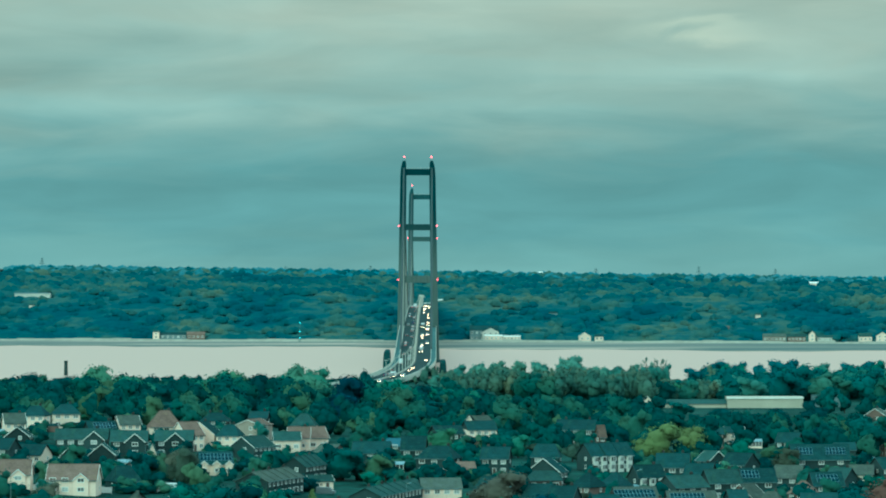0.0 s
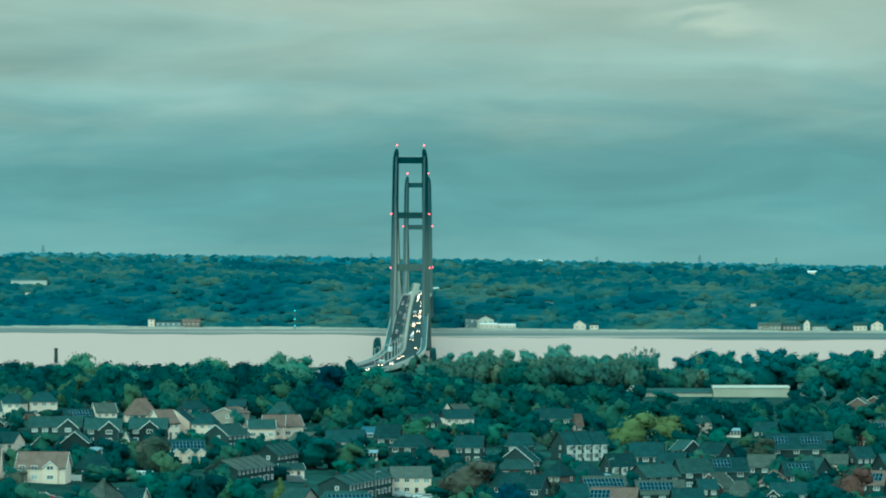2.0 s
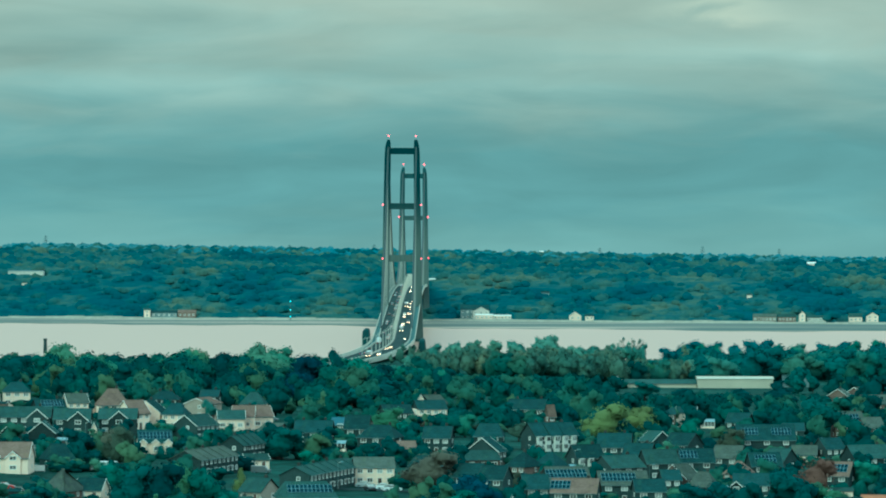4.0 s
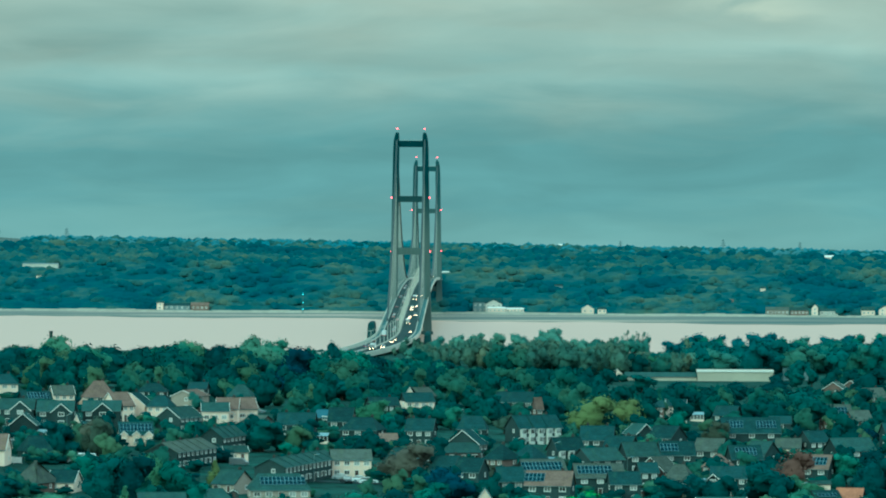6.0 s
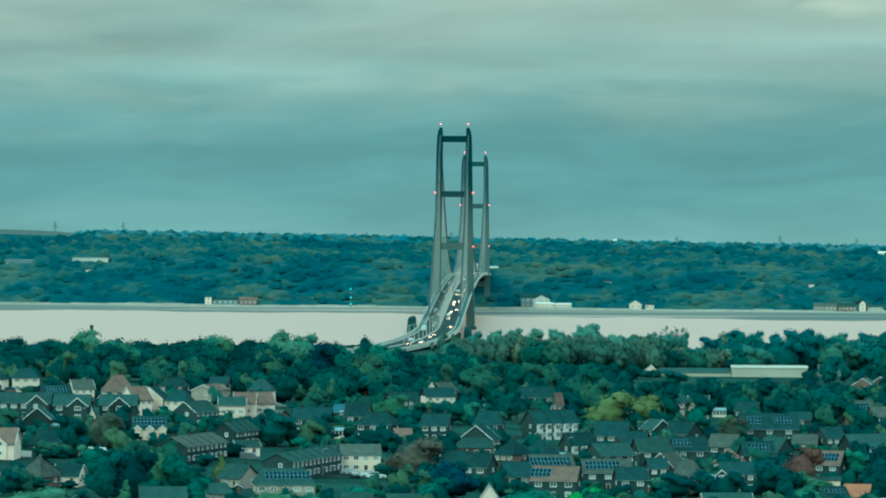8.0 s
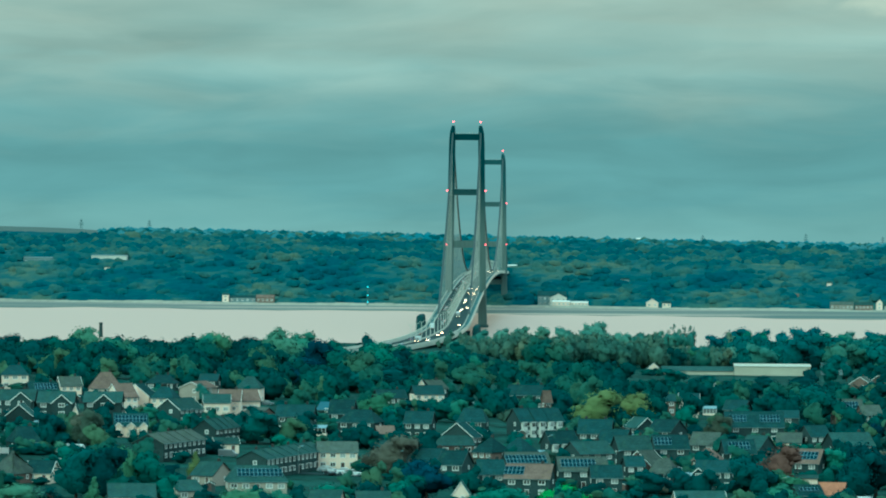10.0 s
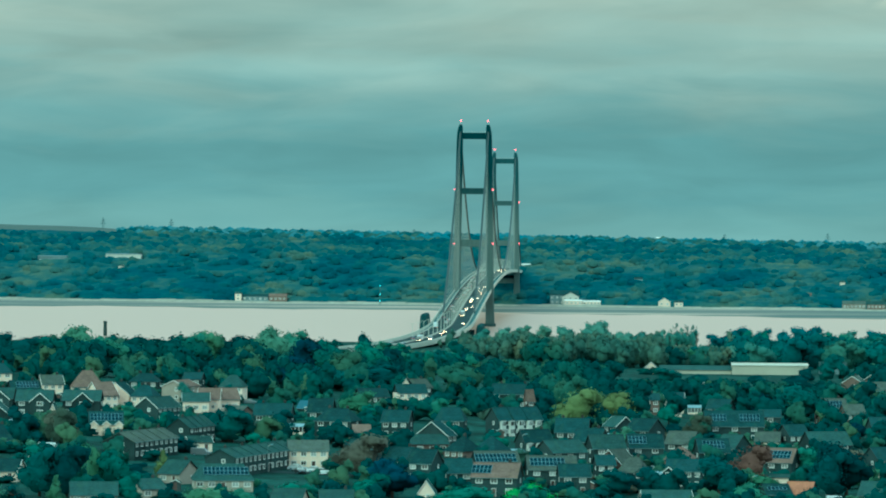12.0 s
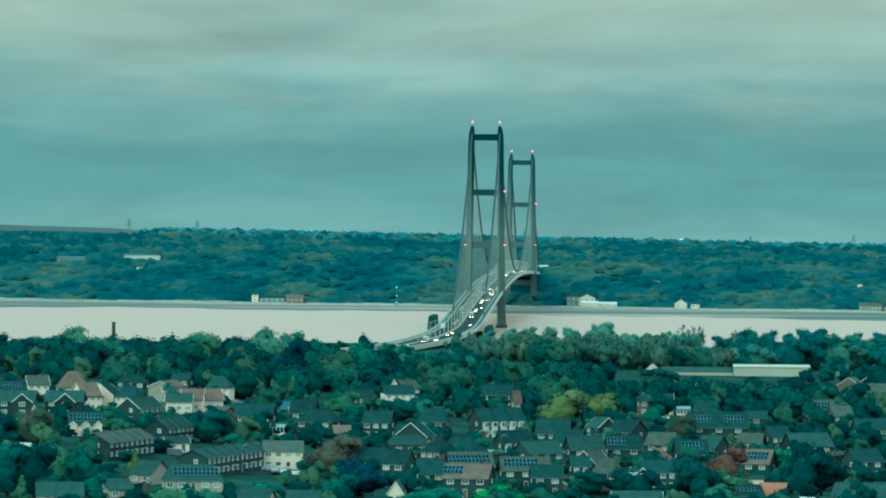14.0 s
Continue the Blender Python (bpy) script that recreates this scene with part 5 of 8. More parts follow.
house(144.3, 1633.9, 70, w=5.5, d=7.5, eaves=5, rise=2.4, wall=BUFF, tiles=BROWNTILE, wins=1, chim=1, label="beige gabled house beside the wood")
house(152.1, 1656.3, 60, w=5.5, d=7.5, eaves=5, rise=2.4, wall=BUFF, tiles=BROWNTILE, wins=2, chim=0, label="beige gabled house beside the wood")
house(74.9, 1173.0, 8, w=8.1, d=7.5, eaves=5, rise=3.0, wall=BRICK, tiles=SLATE, wins=2, solar=(-2.0, 4, 2), chim=0, label="brick house with solar panels on its dark roof")
house(83.3, 1136.4, -18, w=5.5, d=7.5, eaves=5, rise=2.6, hip=2.4, wall=BUFF, tiles=PINKTILE, wins=3, chim=0, label="house with a faded pinkish tiled roof")
house(90.9, 1168.3, 10, w=7.4, d=7.5, eaves=5, rise=3, wall=BRICK, tiles=SLATE, wins=2, solar=(0.0, 5, 2), chim=0, label="brick house with solar panels on its dark roof")
house(96.3, 1188.6, -34, w=5.5, d=7.5, eaves=5, rise=3, wall=BRICK, tiles=GREYTILE, wins=2, chim=1, label="brick house with a dark tiled roof and white windows")
house(106.1, 1248.0, -5, w=6.1, d=7.5, eaves=3, rise=2.2, wall=CREAM, tiles=BROWNTILE, wins=3, chim=1, open_front=True, label="cream bungalow with a brown roof")
house(112.5, 1250.5, 24, w=5.5, d=7.5, eaves=5, rise=2.6, wall=BRICK, tiles=SLATE, wins=3, chim=0, label="brick house with a dark tiled roof and white windows")
house(119.6, 1219.6, 24, w=10.8, d=7.5, eaves=5, rise=3, wall=BRICK, tiles=GREYTILE, wins=3, chim=1, label="brick house with a dark tiled roof and white windows")
house(106.9, 1144.5, -17, w=6.4, d=7.5, eaves=5, rise=3, wall=BRICK, tiles=PINKTILE, wins=2, solar=(0.0, 5, 2), chim=0, label="brick house with solar panels on its dark roof")
house(84.0, 1098.0, -4, w=7.9, d=7.5, eaves=5, rise=2.4, wall=BRICK, tiles=SLATE, wins=4, gables=((-3.4, 2.6),), open_front=True, chim=0, label="house with a bold white-edged gable and bay")
house(72.6, 1086.3, -12, w=5.8, d=7.5, eaves=5, rise=3, hip=2.0, wall=BRICK, tiles=BROWNTILE, wins=2, chim=1, label="brick house with a brown hipped roof")
house(68.7, 1110.5, 50, w=5.5, d=7.5, eaves=5, rise=3, wall=BUFF, tiles=BROWNTILE, wins=2, chim=0, label="small pinkish brick gabled house")
house(108.7, 1064.2, -12, w=5.5, d=7.5, eaves=3, rise=2.6, wall=BRICK, tiles=ORANGETILE, wins=2, chim=0, label="low house with a new orange tiled roof")
house(103.0, 1062.3, 15, w=5.5, d=7.5, eaves=3, rise=2, wall=BRICK, tiles=SLATE, wins=2, chim=0, solar=(0.0, 4, 1), label="low house with blue panels on its roof")
house(104.5, 1108.5, 0, w=5.5, d=5.0, eaves=3.6, rise=0.5, wall=WHITE, tiles=GREYTILE, wins=1, chim=0, barge=False, open_front=True, label="small white rendered extension")
house(-13.3, 1027.3, 8, w=12.3, d=9.0, eaves=2.7, rise=3, hip=2.0, wall=DASH, tiles=GREYTILE, wins=5, solar=(0.6, 9, 2), open_front=True, chim=0, label="grey pebble-dashed bungalow with solar panels on a grey roof")
house(13.2, 986.0, 4, w=6.5, d=9.0, eaves=2.7, rise=1.9, wall=DASH, tiles=GREYTILE, wins=4, chim=1, open_front=True, label="grey pebble-dashed bungalow with a grey roof")
house(-0.6, 1103.0, 6, w=8.8, d=8.0, eaves=5, rise=2.0, wall=CREAM, band=None, tiles=BROWNTILE, wins=4, chim=0, open_front=True, label="cream house with a brown roof at the end of a terrace")
house(-11.7, 1083.0, 77, w=45.2, d=6.8, eaves=5, rise=1.7, wall=BRICK, tiles=GREYTILE, wins=14, chim=4, open_front=True, barge=False, units=7, label="long brick terrace with white windows")
house(21.9, 1173.1, 16, w=11.1, d=7.5, eaves=2.8, rise=2, wall=BUFF, tiles=GREYTILE, wins=4, chim=0, label="low bungalow with a grey tiled roof")
house(33.4, 1128.6, -34, w=5.5, d=7.5, eaves=5, rise=3, hip=2.6, wall=BUFF, tiles=SLATE, wins=3, chim=1, label="house with a dark hipped roof")
house(39.7, 1134.6, -26, w=5.5, d=7.5, eaves=5, rise=3, hip=2.6, wall=BUFF, tiles=SLATE, wins=2, chim=0, label="house with a dark hipped roof")
house(42.1, 1083.0, 18, w=9.5, d=7.5, eaves=5, rise=3, wall=BRICK, tiles=BROWNTILE, wins=3, solar=(-0.5, 9, 2), chim=0, open_front=True, label="brick house with solar panels on its dark roof")
house(43.6, 1048.5, -9, w=9.7, d=7.5, eaves=5, rise=2.8, wall=BRICK, tiles=PINKTILE, wins=3, solar=(-3.0, 4, 2), chim=1, open_front=True, label="brick house with solar panels on its dark roof")
house(55.6, 1139.9, 36, w=9.8, d=7.5, eaves=5, rise=2.6, wall=BRICK, tiles=GREYTILE, wins=3, chim=1, label="brick house with a dark tiled roof and white windows")
house(54.4, 1080.5, 8, w=10.6, d=7.5, eaves=5, rise=2.8, wall=BRICK, tiles=BROWNTILE, wins=3, solar=(-1.0, 7, 2), chim=0, open_front=True, label="brick house with solar panels on its dark roof")
house(59.7, 1063.0, 6, w=6.5, d=7.5, eaves=5, rise=2.4, wall=BRICK, tiles=SLATE, wins=2, chim=0, open_front=True, label="brick house with a dark tiled roof and white windows")
house(34.9, 1056.2, 10, w=5.5, d=7.5, eaves=5, rise=2.8, wall=BRICK, tiles=SLATE, wins=2, chim=1, label="brick house with a dark tiled roof and white windows")
house(26.7, 1080.4, -18, w=5.6, d=7.5, eaves=5, rise=2.8, wall=BRICK, tiles=SLATE, wins=2, chim=1, label="brick house with a dark tiled roof and white windows")
house(21.7, 1084.6, -26, w=5.5, d=7.5, eaves=5, rise=2.8, wall=BRICK, tiles=SLATE, wins=2, chim=1, label="brick house with a dark tiled roof and white windows")
house(29.8, 1022.0, 90, w=8.0, d=3.3, eaves=2.6, rise=2.4, wall=WHITE, tiles=GREYTILE, wins=1, chim=0, open_front=True, label="small white gable-fronted bungalow")
house(65.9, 1104.0, 8, w=4.1, d=7.5, eaves=5, rise=2.0, wall=BRICK, tiles=SLATE, wins=2, chim=1, open_front=True, label="brick house with a dark tiled roof and white windows")
house(79.5, 1036.0, 6, w=10.3, d=7.5, eaves=2.6, rise=1.7, wall=WHITE, tiles=GREYTILE, wins=2, chim=0, open_front=True, label="low building with a pale sheet roof")
house(-33.9, 970.0, 8, w=9.1, d=7.5, eaves=2.6, rise=2.3, wall=DASH, tiles=GREYTILE, wins=4, chim=0, open_front=True, label="low bungalow with a grey tiled roof")
house(-25.7, 992.6, 30, w=5.5, d=7.5, eaves=2.6, rise=1.8, wall=DASH, tiles=GREYTILE, wins=2, chim=1, open_front=True, label="low bungalow with a grey tiled roof")
house(-23.5, 1038.6, -30, w=5.5, d=7.5, eaves=2.6, rise=2.6, wall=DASH, tiles=GREYTILE, wins=2, chim=1, open_front=True, label="low bungalow with a grey tiled roof")
house(5.5, 1204.0, 8, w=4.1, d=7.5, eaves=2.8, rise=1.7, wall=BUFF, tiles=PINKTILE, wins=3, chim=0, label="low house with a faded pinkish tiled roof")
house(11.4, 1106.6, -34, w=5.5, d=7.5, eaves=5, rise=2.6, wall=BRICK, tiles=SLATE, wins=2, chim=1, label="brick house with a dark tiled roof and white windows")
house(65.7, 1162.7, 16, w=8.0, d=7.5, eaves=5, rise=3, wall=BRICK, tiles=GREYTILE, wins=2, chim=1, label="brick house with a dark tiled roof and white windows")
house(62.0, 1184.6, -18, w=6.6, d=7.5, eaves=5, rise=3, wall=BRICK, tiles=SLATE, wins=2, chim=1, label="brick house with a dark tiled roof and white windows")
house(-110.9, 1340.2, -9, w=6.2, d=7.5, eaves=5, rise=2.4, hip=2.0, wall=WHITE, tiles=SLATE, wins=3, chim=1, open_front=True, label="white-rendered house with a grey tiled roof")
house(-113.3, 1298.2, 12, w=5.5, d=7.5, eaves=5, rise=2.4, wall=WHITE, tiles=BROWNTILE, wins=3, chim=1, open_front=True, label="white-rendered house with a grey tiled roof")
house(-107.6, 1246.5, 90, w=9.0, d=6.3, eaves=4.4, rise=2.4, wall=BRICK, tiles=GREYTILE, wins=2, chim=0, label="gable-fronted brick house with white bargeboards")
house(-100.9, 1195.0, -18, w=9.6, d=7.5, eaves=2.7, rise=2.4, wall=CREAM, tiles=SLATE, wins=5, chim=0, open_front=True, label="low bungalow with a grey tiled roof")
house(-95.5, 1091.8, 0, w=8.3, d=7.5, eaves=5, rise=3, wall=WHITE, tiles=PINKTILE, wins=3, gables=((1.5, 3.2),), chim=0, open_front=True, label="large white house with a pinkish roof")
house(-106.1, 1182.6, -18, w=6.6, d=7.5, eaves=5, rise=2.4, wall=BRICK, tiles=SLATE, wins=2, chim=0, label="brick house with a dark tiled roof and white windows")
house(128.6, 1079.5, -18, w=12.3, d=7.5, eaves=2.7, rise=2.8, wall=BRICK, tiles=GREYTILE, wins=3, chim=0, label="low bungalow with a grey tiled roof")
house(131.6, 1171.1, 30, w=7.4, d=7.5, eaves=5, rise=2.8, wall=BRICK, tiles=SLATE, wins=2, chim=1, label="brick house with a dark tiled roof and white windows")
house(149.1, 1552.9, 16, w=9.4, d=7.5, eaves=5, rise=2.6, wall=BUFF, tiles=BROWNTILE, wins=3, chim=1, label="beige house beside the wood")
house(138.7, 1300.5, 10, w=9.5, d=7.5, eaves=5, rise=2.6, wall=BRICK, tiles=SLATE, wins=2, chim=0, label="brick house with a dark tiled roof and white windows")
house(84.2, 1194.6, -18, w=6.7, d=7.5, eaves=5, rise=2.8, wall=BRICK, tiles=BROWNTILE, wins=2, chim=0, label="brick house with a dark tiled roof and white windows")
house(-62.4, 1349.0, -4, w=7.8, d=7.0, eaves=5, rise=2.0, hip=2.4, wall=BRICK, tiles=SLATE, wins=3, chim=2, label="house with a dark hipped roof")
house(-51.2, 1373.0, -6, w=4.9, d=7.0, eaves=5, rise=1.7, wall=BRICK, tiles=SLATE, wins=2, chim=1, label="brick house with a dark tiled roof and white windows")
house(-51.3, 1335.0, 72, w=10.0, d=7.0, eaves=5, rise=1.5, hip=0.0, wall=DASH, tiles=PINKTILE, wins=1, chim=0, open_front=True, label="grey pebble-dashed gable-ended house with a faded pink roof")
house(4.0, 984.0, -8, w=6.1, d=7.0, eaves=2.6, rise=1.9, wall=DASH, tiles=GREYTILE, wins=3, chim=0, open_front=True, label="low bungalow with a grey tiled roof")

# ---- the far bank: woodland ----


def canopy(name, xs, ys, cell, tall, material, seed):
    """A closed canopy over the ground: every crown a rounded bump of its own height and tone."""
    rng = np.random.default_rng(seed)
    n = 4096
    jx, jy, jh, jt = rng.uniform(0.1, 0.9, n), rng.uniform(0.1, 0.9, n), rng.uniform(0.7, 1.12, n), rng.uniform(0, 1, n)
    X, Y = np.meshgrid(xs, ys)
    cx, cy = np.floor(X / cell).astype(int), np.floor(Y / (cell * 1.3)).astype(int)
    top, tone = np.full(X.shape, -9.0), np.zeros(X.shape)
    for dx in (-1, 0, 1):
        for dy in (-1, 0, 1):
            k = ((cx + dx) * 374761 + (cy + dy) * 668265) % n
            px, py = (cx + dx + jx[k]) * cell, (cy + dy + jy[k]) * cell * 1.3
            far = ((X - px) ** 2 + ((Y - py) / 1.2) ** 2) / cell ** 2
            bump = tall * jh[k] * (0.66 + 0.34 * np.sqrt(np.clip(1 - far * 0.9, 0, 1))) - far * 0.7
            tone = np.where(bump > top, jt[k], tone)
            top = np.maximum(top, bump)
    grain = np.array([[noise.noise((x * 0.55, y * 0.4, 1.7)) for x in xs] for y in ys])
    stand = np.array([[noise.noise((x * 0.012, y * 0.009, 6.1)) for x in xs] for y in ys])
    cover = sstep(shore_far(X) + 13, shore_far(X) + 17, Y)
    cover = cover * (1 - 0.5 * sstep(3750, 3900, Y) * sstep(-0.086, -0.090, X / Y))
    for px, py, hw, dep in CLEARINGS:
        cover = cover * (1 - (1 - sstep(hw - 1, hw + 3, abs(X - px))) * sstep(py - dep - 3, py - dep, Y) * (1 - sstep(py + 4, py + 8, Y)))
    Z = ground(X, Y) + cover * (top * (1.0 + 0.35 * stand) + 0.55 * grain) - 1.5 * (1 - cover)
    nx_ = len(xs)
    verts = np.stack([X.ravel(), Y.ravel(), Z.ravel()], 1).tolist()
    faces = [(j * nx_ + i, j * nx_ + i + 1, (j + 1) * nx_ + i + 1, (j + 1) * nx_ + i) for j in range(len(ys) - 1) for i in range(nx_ - 1)]
    me = mesh_of(name, verts, faces, material, True)
    me.attributes.new("tone", "FLOAT", "POINT").data.foreach_set("value", tone.ravel().astype(np.float32))
    return me


def woodland(name, count, seed, y0, y1, power, material, size):
    """Single crowns of a far wood: a few overlapping boughs each."""
    rng = np.random.default_rng(seed)
    ico = bmesh.new()
    bmesh.ops.create_icosphere(ico, subdivisions=1, radius=1.0)
    bv = np.array([tuple(q.co) for q in ico.verts])
    bf = np.array([[w.index for w in q.verts] for q in ico.faces])
    ico.free()
    V, Fc, N, tone, k, done = [], [], [], [], 0, 0
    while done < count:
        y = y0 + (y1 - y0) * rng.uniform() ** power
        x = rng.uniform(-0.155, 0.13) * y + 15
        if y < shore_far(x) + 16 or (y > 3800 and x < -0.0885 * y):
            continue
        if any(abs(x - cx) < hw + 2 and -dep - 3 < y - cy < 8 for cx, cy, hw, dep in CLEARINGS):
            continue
        done += 1
        s = rng.uniform(*size)
        z, own = float(ground(x, y)), rng.uniform()
        for q in range(4):
            jit = rng.uniform(0.8, 1.15, (len(bv), 1))
            a, far = rng.uniform(0, 6.283), s * rng.uniform(0.0, 0.5)
            r = s * rng.uniform(0.3, 0.46)
            at = np.array([x + far * math.cos(a), y + far * math.sin(a), z + s * (0.85 - 0.9 * (far / s) ** 2) * rng.uniform(0.7, 1.0)])
            V.append(bv * jit * np.array([r * 1.15, r, r * 0.85]) + at)
            N.append(bv * 0.16 + (at - np.array((x, y, z + s * 0.2))) / s * 0.6 + (0, -0.25, 0.3))
            Fc.append(bf + k * len(bv))
            tone.append(np.full(len(bv), own))
            k += 1
    nrm = np.concatenate(N)
    nrm /= np.maximum(np.linalg.norm(nrm, axis=1, keepdims=True), 1e-3)
    me = mesh_of(name, np.concatenate(V).tolist(), np.concatenate(Fc).tolist(), material, True, nrm)
    me.attributes.new("tone", "FLOAT", "POINT").data.foreach_set("value", np.concatenate(tone).astype(np.float32))
    return me


# clearings in front of the buildings on the far bank: middle, half-width, depth
CLEARINGS = (
    (-271, 3246, 13, 13), (-317.4, 3240, 10, 11), (-166, 3036, 18, 45), (38, 3002, 24, 45), (89, 2990, 12, 45), (212, 2968, 24, 45), (262, 2948, 18, 40), (-3.3, 3193, 5, 9), (-267.5, 3199, 2.5, 9), (70, 3115, 4, 9), (174, 3033, 4, 9), (197.6, 3083, 2.5, 9), (85, 4290, 4, 40), (300, 3900, 10, 90),
)
hill_y = np.concatenate([np.arange(2880, 3420, 3.0), np.arange(3420, 4160, 6.0)])
tagged(new("woodland", canopy("woodland", np.arange(-600, 545, 2.1), hill_y, 6.4, 4.2, HILLWOOD, 4)), "dense autumn woodland covering the far bank", "woodland", kind="stuff")
tagged(new("woodland_trees", woodland("woodland_trees", 6200, 5, 2900, 4150, 1.3, HILLWOOD, (3.4, 7.6))), "rounded autumn trees standing out of the far woodland", "woodland", kind="stuff")
tagged(new("distant_woodland", woodland("distant_woodland", 2300, 9, 3900, 4930, 1.0, HAZEWOOD, (4.0, 7.2))), "hazy distant woodland along the skyline", "woodland", kind="stuff")

# a stubble field on the crest of the far bank
fx = np.arange(-740, -385, 12.0)
crest = np.interp(fx, (-740, -547, -501, -450, -420, -391), (47.0, 44.8, 43.6, 42.6, 41.6, 39.6))
rows = [(4150, ground(fx, 4150.0)), (4225, crest - 2.8), (4400, crest), (4700, crest - 9)]
fv = [(x, y, float(z)) for y, zs in rows for x, z in zip(fx, zs)]
tagged(new("field", mesh_of("field", fv, [(j * len(fx) + i, j * len(fx) + i + 1, (j + 1) * len(fx) + i + 1, (j + 1) * len(fx) + i) for j in range(3) for i in range(len(fx) - 1)], STUBBLE, True)), "pale brown stubble field on the far crest", "field", kind="structure")

# ---- buildings of the far bank ----
PALEWALL = surface("pale_wall", (0.62, 0.58, 0.52), 0.9, 0.6, 0.1, 0.15, 0.0)
GREYWALL = surface("grey_stone_wall", (0.20, 0.25, 0.26), 0.9, 0.6, 0.1, 0.2, 0.0)
BROWNWALL = surface("brownish_wall", (0.30, 0.26, 0.22), 0.9, 0.6, 0.1, 0.2, 0.0)
REDWALL = surface("reddish_wall", (0.24, 0.18, 0.15), 0.9, 0.6, 0.1, 0.2, 0.0)


def far_building(x0, x1, y, z0, height, rise, depth, wall, roof, name, label, rows=1, cols=4, flip=False):
    """A building seen across the river: walls, roof and window openings with panes; flip: its gable faces the river."""
    cx = (x0 + x1) / 2
    b = empty(name, cx, y + depth / 2, z0)
    w, d = (x1 - x0), depth
    if flip:
        child("wall", Build().loft([[(-w / 2, yy, -3), (w / 2, yy, -3), (w / 2, yy, height), (0, yy, height + rise), (-w / 2, yy, height)] for yy in (-d / 2, d / 2)]).mesh("wall", wall), b)
        rf = Build()
        for s in (-1, 1):
            quad = [(s * (w / 2 + 0.25), -d / 2 - 0.3, height - 0.1), (s * (w / 2 + 0.25), d / 2 + 0.3, height - 0.1), (0, d / 2 + 0.3, height + rise + 0.1), (0, -d / 2 - 0.3, height + rise + 0.1)]
            rf.slab(quad if s > 0 else quad[::-1], 0.15)
        child("roof", rf.mesh("roof", roof), b)
    else:
        child("wall", wall_mesh(w, d, height, rise, 0.0, wall, -3.0), b)
        child("roof", roof_mesh(w, d, height, rise, 0.0, roof, 0.2), b)
    for r in range(rows):
        for i in range(cols):
            add_window(b, pose((i + 0.5) / cols * w - w / 2, -d / 2, height / rows * (r + 0.3)), min(1.2, w / cols * 0.5), min(1.1, height / rows * 0.5))
    tagged(b, label, "building")
    return b


far_building(-282.5, -259.2, 3242, 23.4, 4.7, 0.3, 9, PALEWALL, GREYWALL, "long_building", "long low white building on the wooded hillside", 1, 8)
far_building(-326.8, -308.0, 3236, 21.9, 4.5, 0.3, 8, GREYWALL, GREYWALL, "long_building", "low pale building among trees on the hillside", 1, 6)
far_building(-269.0, -266.0, 3196, 17.6, 3.4, 0.8, 4, WHITE, GREYTILE, "cottage", "small white cottage among the trees", 1, 2)
far_building(-178.8, -174.9, 3030, 2.0, 4.4, 0.9, 5, WHITE, GREYTILE, "tower_house", "narrow white house on the shore", 2, 1)
far_building(-174.6, -158.4, 3032, 2.0, 2.8, 1.1, 7, GREYWALL, SLATE, "shore_house", "low grey house with a slate roof on the shore", 1, 5)
far_building(-157.9, -147.0, 3032, 2.0, 3.0, 1.3, 7, REDWALL, PINKTILE, "shore_house", "low reddish house on the shore", 1, 4)
far_building(16.4, 33.7, 3001, 2.0, 6.0, 2.6, 11, GREYWALL, SLATE, "riverside_hall", "grey stone hall with a slate roof on the shore", 2, 6)
far_building(23.9, 34.0, 2996, 2.0, 5.2, 2.4, 5, PALEWALL, SLATE, "gabled_hall", "pale gable-fronted hall on the shore", 2, 3, flip=True)
far_building(25.7, 36.2, 2988, 2.0, 2.6, 0.5, 5, WHITE, TRIM, "pavilion", "low white pavilion on the shore", 1, 4)
far_building(36.6, 47.2, 2988, 2.0, 2.2, 0.4, 5, WHITE, TRIM, "pavilion", "low white pavilion with small roof vents on the shore", 1, 5)
for q in range(5):
    vent = empty("roof_vent", 37.8 + q * 1.96, 2990.5, 4.5)
    child("shaft", boxed("shaft", TRIM, -0.25, 0.25, -0.25, 0.25, -0.2, 0.7), vent)
    child("cap", boxed("cap", GREYWALL, -0.35, 0.35, -0.35, 0.35, 0.7, 0.85), vent)
    tagged(vent, "small white vent on the pavilion roof", "roof vent", group="roof vents of the pavilion")
far_building(82.4, 89.7, 2980, 2.0, 2.6, 2.3, 8, WHITE, PALEWALL, "white_house", "white gable-fronted house on the far shore", 1, 2, flip=True)
far_building(92.2, 97.3, 2982, 2.0, 2.4, 1.2, 6, WHITE, SLATE, "cottage", "small white cottage on the far shore", 1, 2)
far_building(192.9, 206.6, 2960, 2.0, 2.8, 1.5, 7, BROWNWALL, BROWNTILE, "shore_terrace", "brownish terrace on the far shore", 1, 6)
far_building(207.6, 218.4, 2960, 2.0, 2.6, 1.6, 7, REDWALL, GREYTILE, "shore_terrace", "reddish terrace on the far shore", 1, 5)
far_building(220.1, 223.7, 2954, 2.0, 4.4, 2.0, 5, WHITE, GREYTILE, "tower_house", "tall narrow white house on the far shore", 2, 1, flip=True)
far_building(225.2, 236.0, 2956, 2.0, 2.4, 1.2, 6, PALEWALL, GREYTILE, "shore_terrace", "low pale houses on the far shore", 1, 5)
far_building(249.7, 257.5, 2950, 2.0, 3.0, 2.0, 6, WHITE, GREYTILE, "white_house", "white house on the far shore", 1, 3)
far_building(259.5, 266.3, 2940, 2.0, 4.0, 2.0, 6, WHITE, SLATE, "white_house", "white gabled house on the far shore", 2, 2, flip=True)
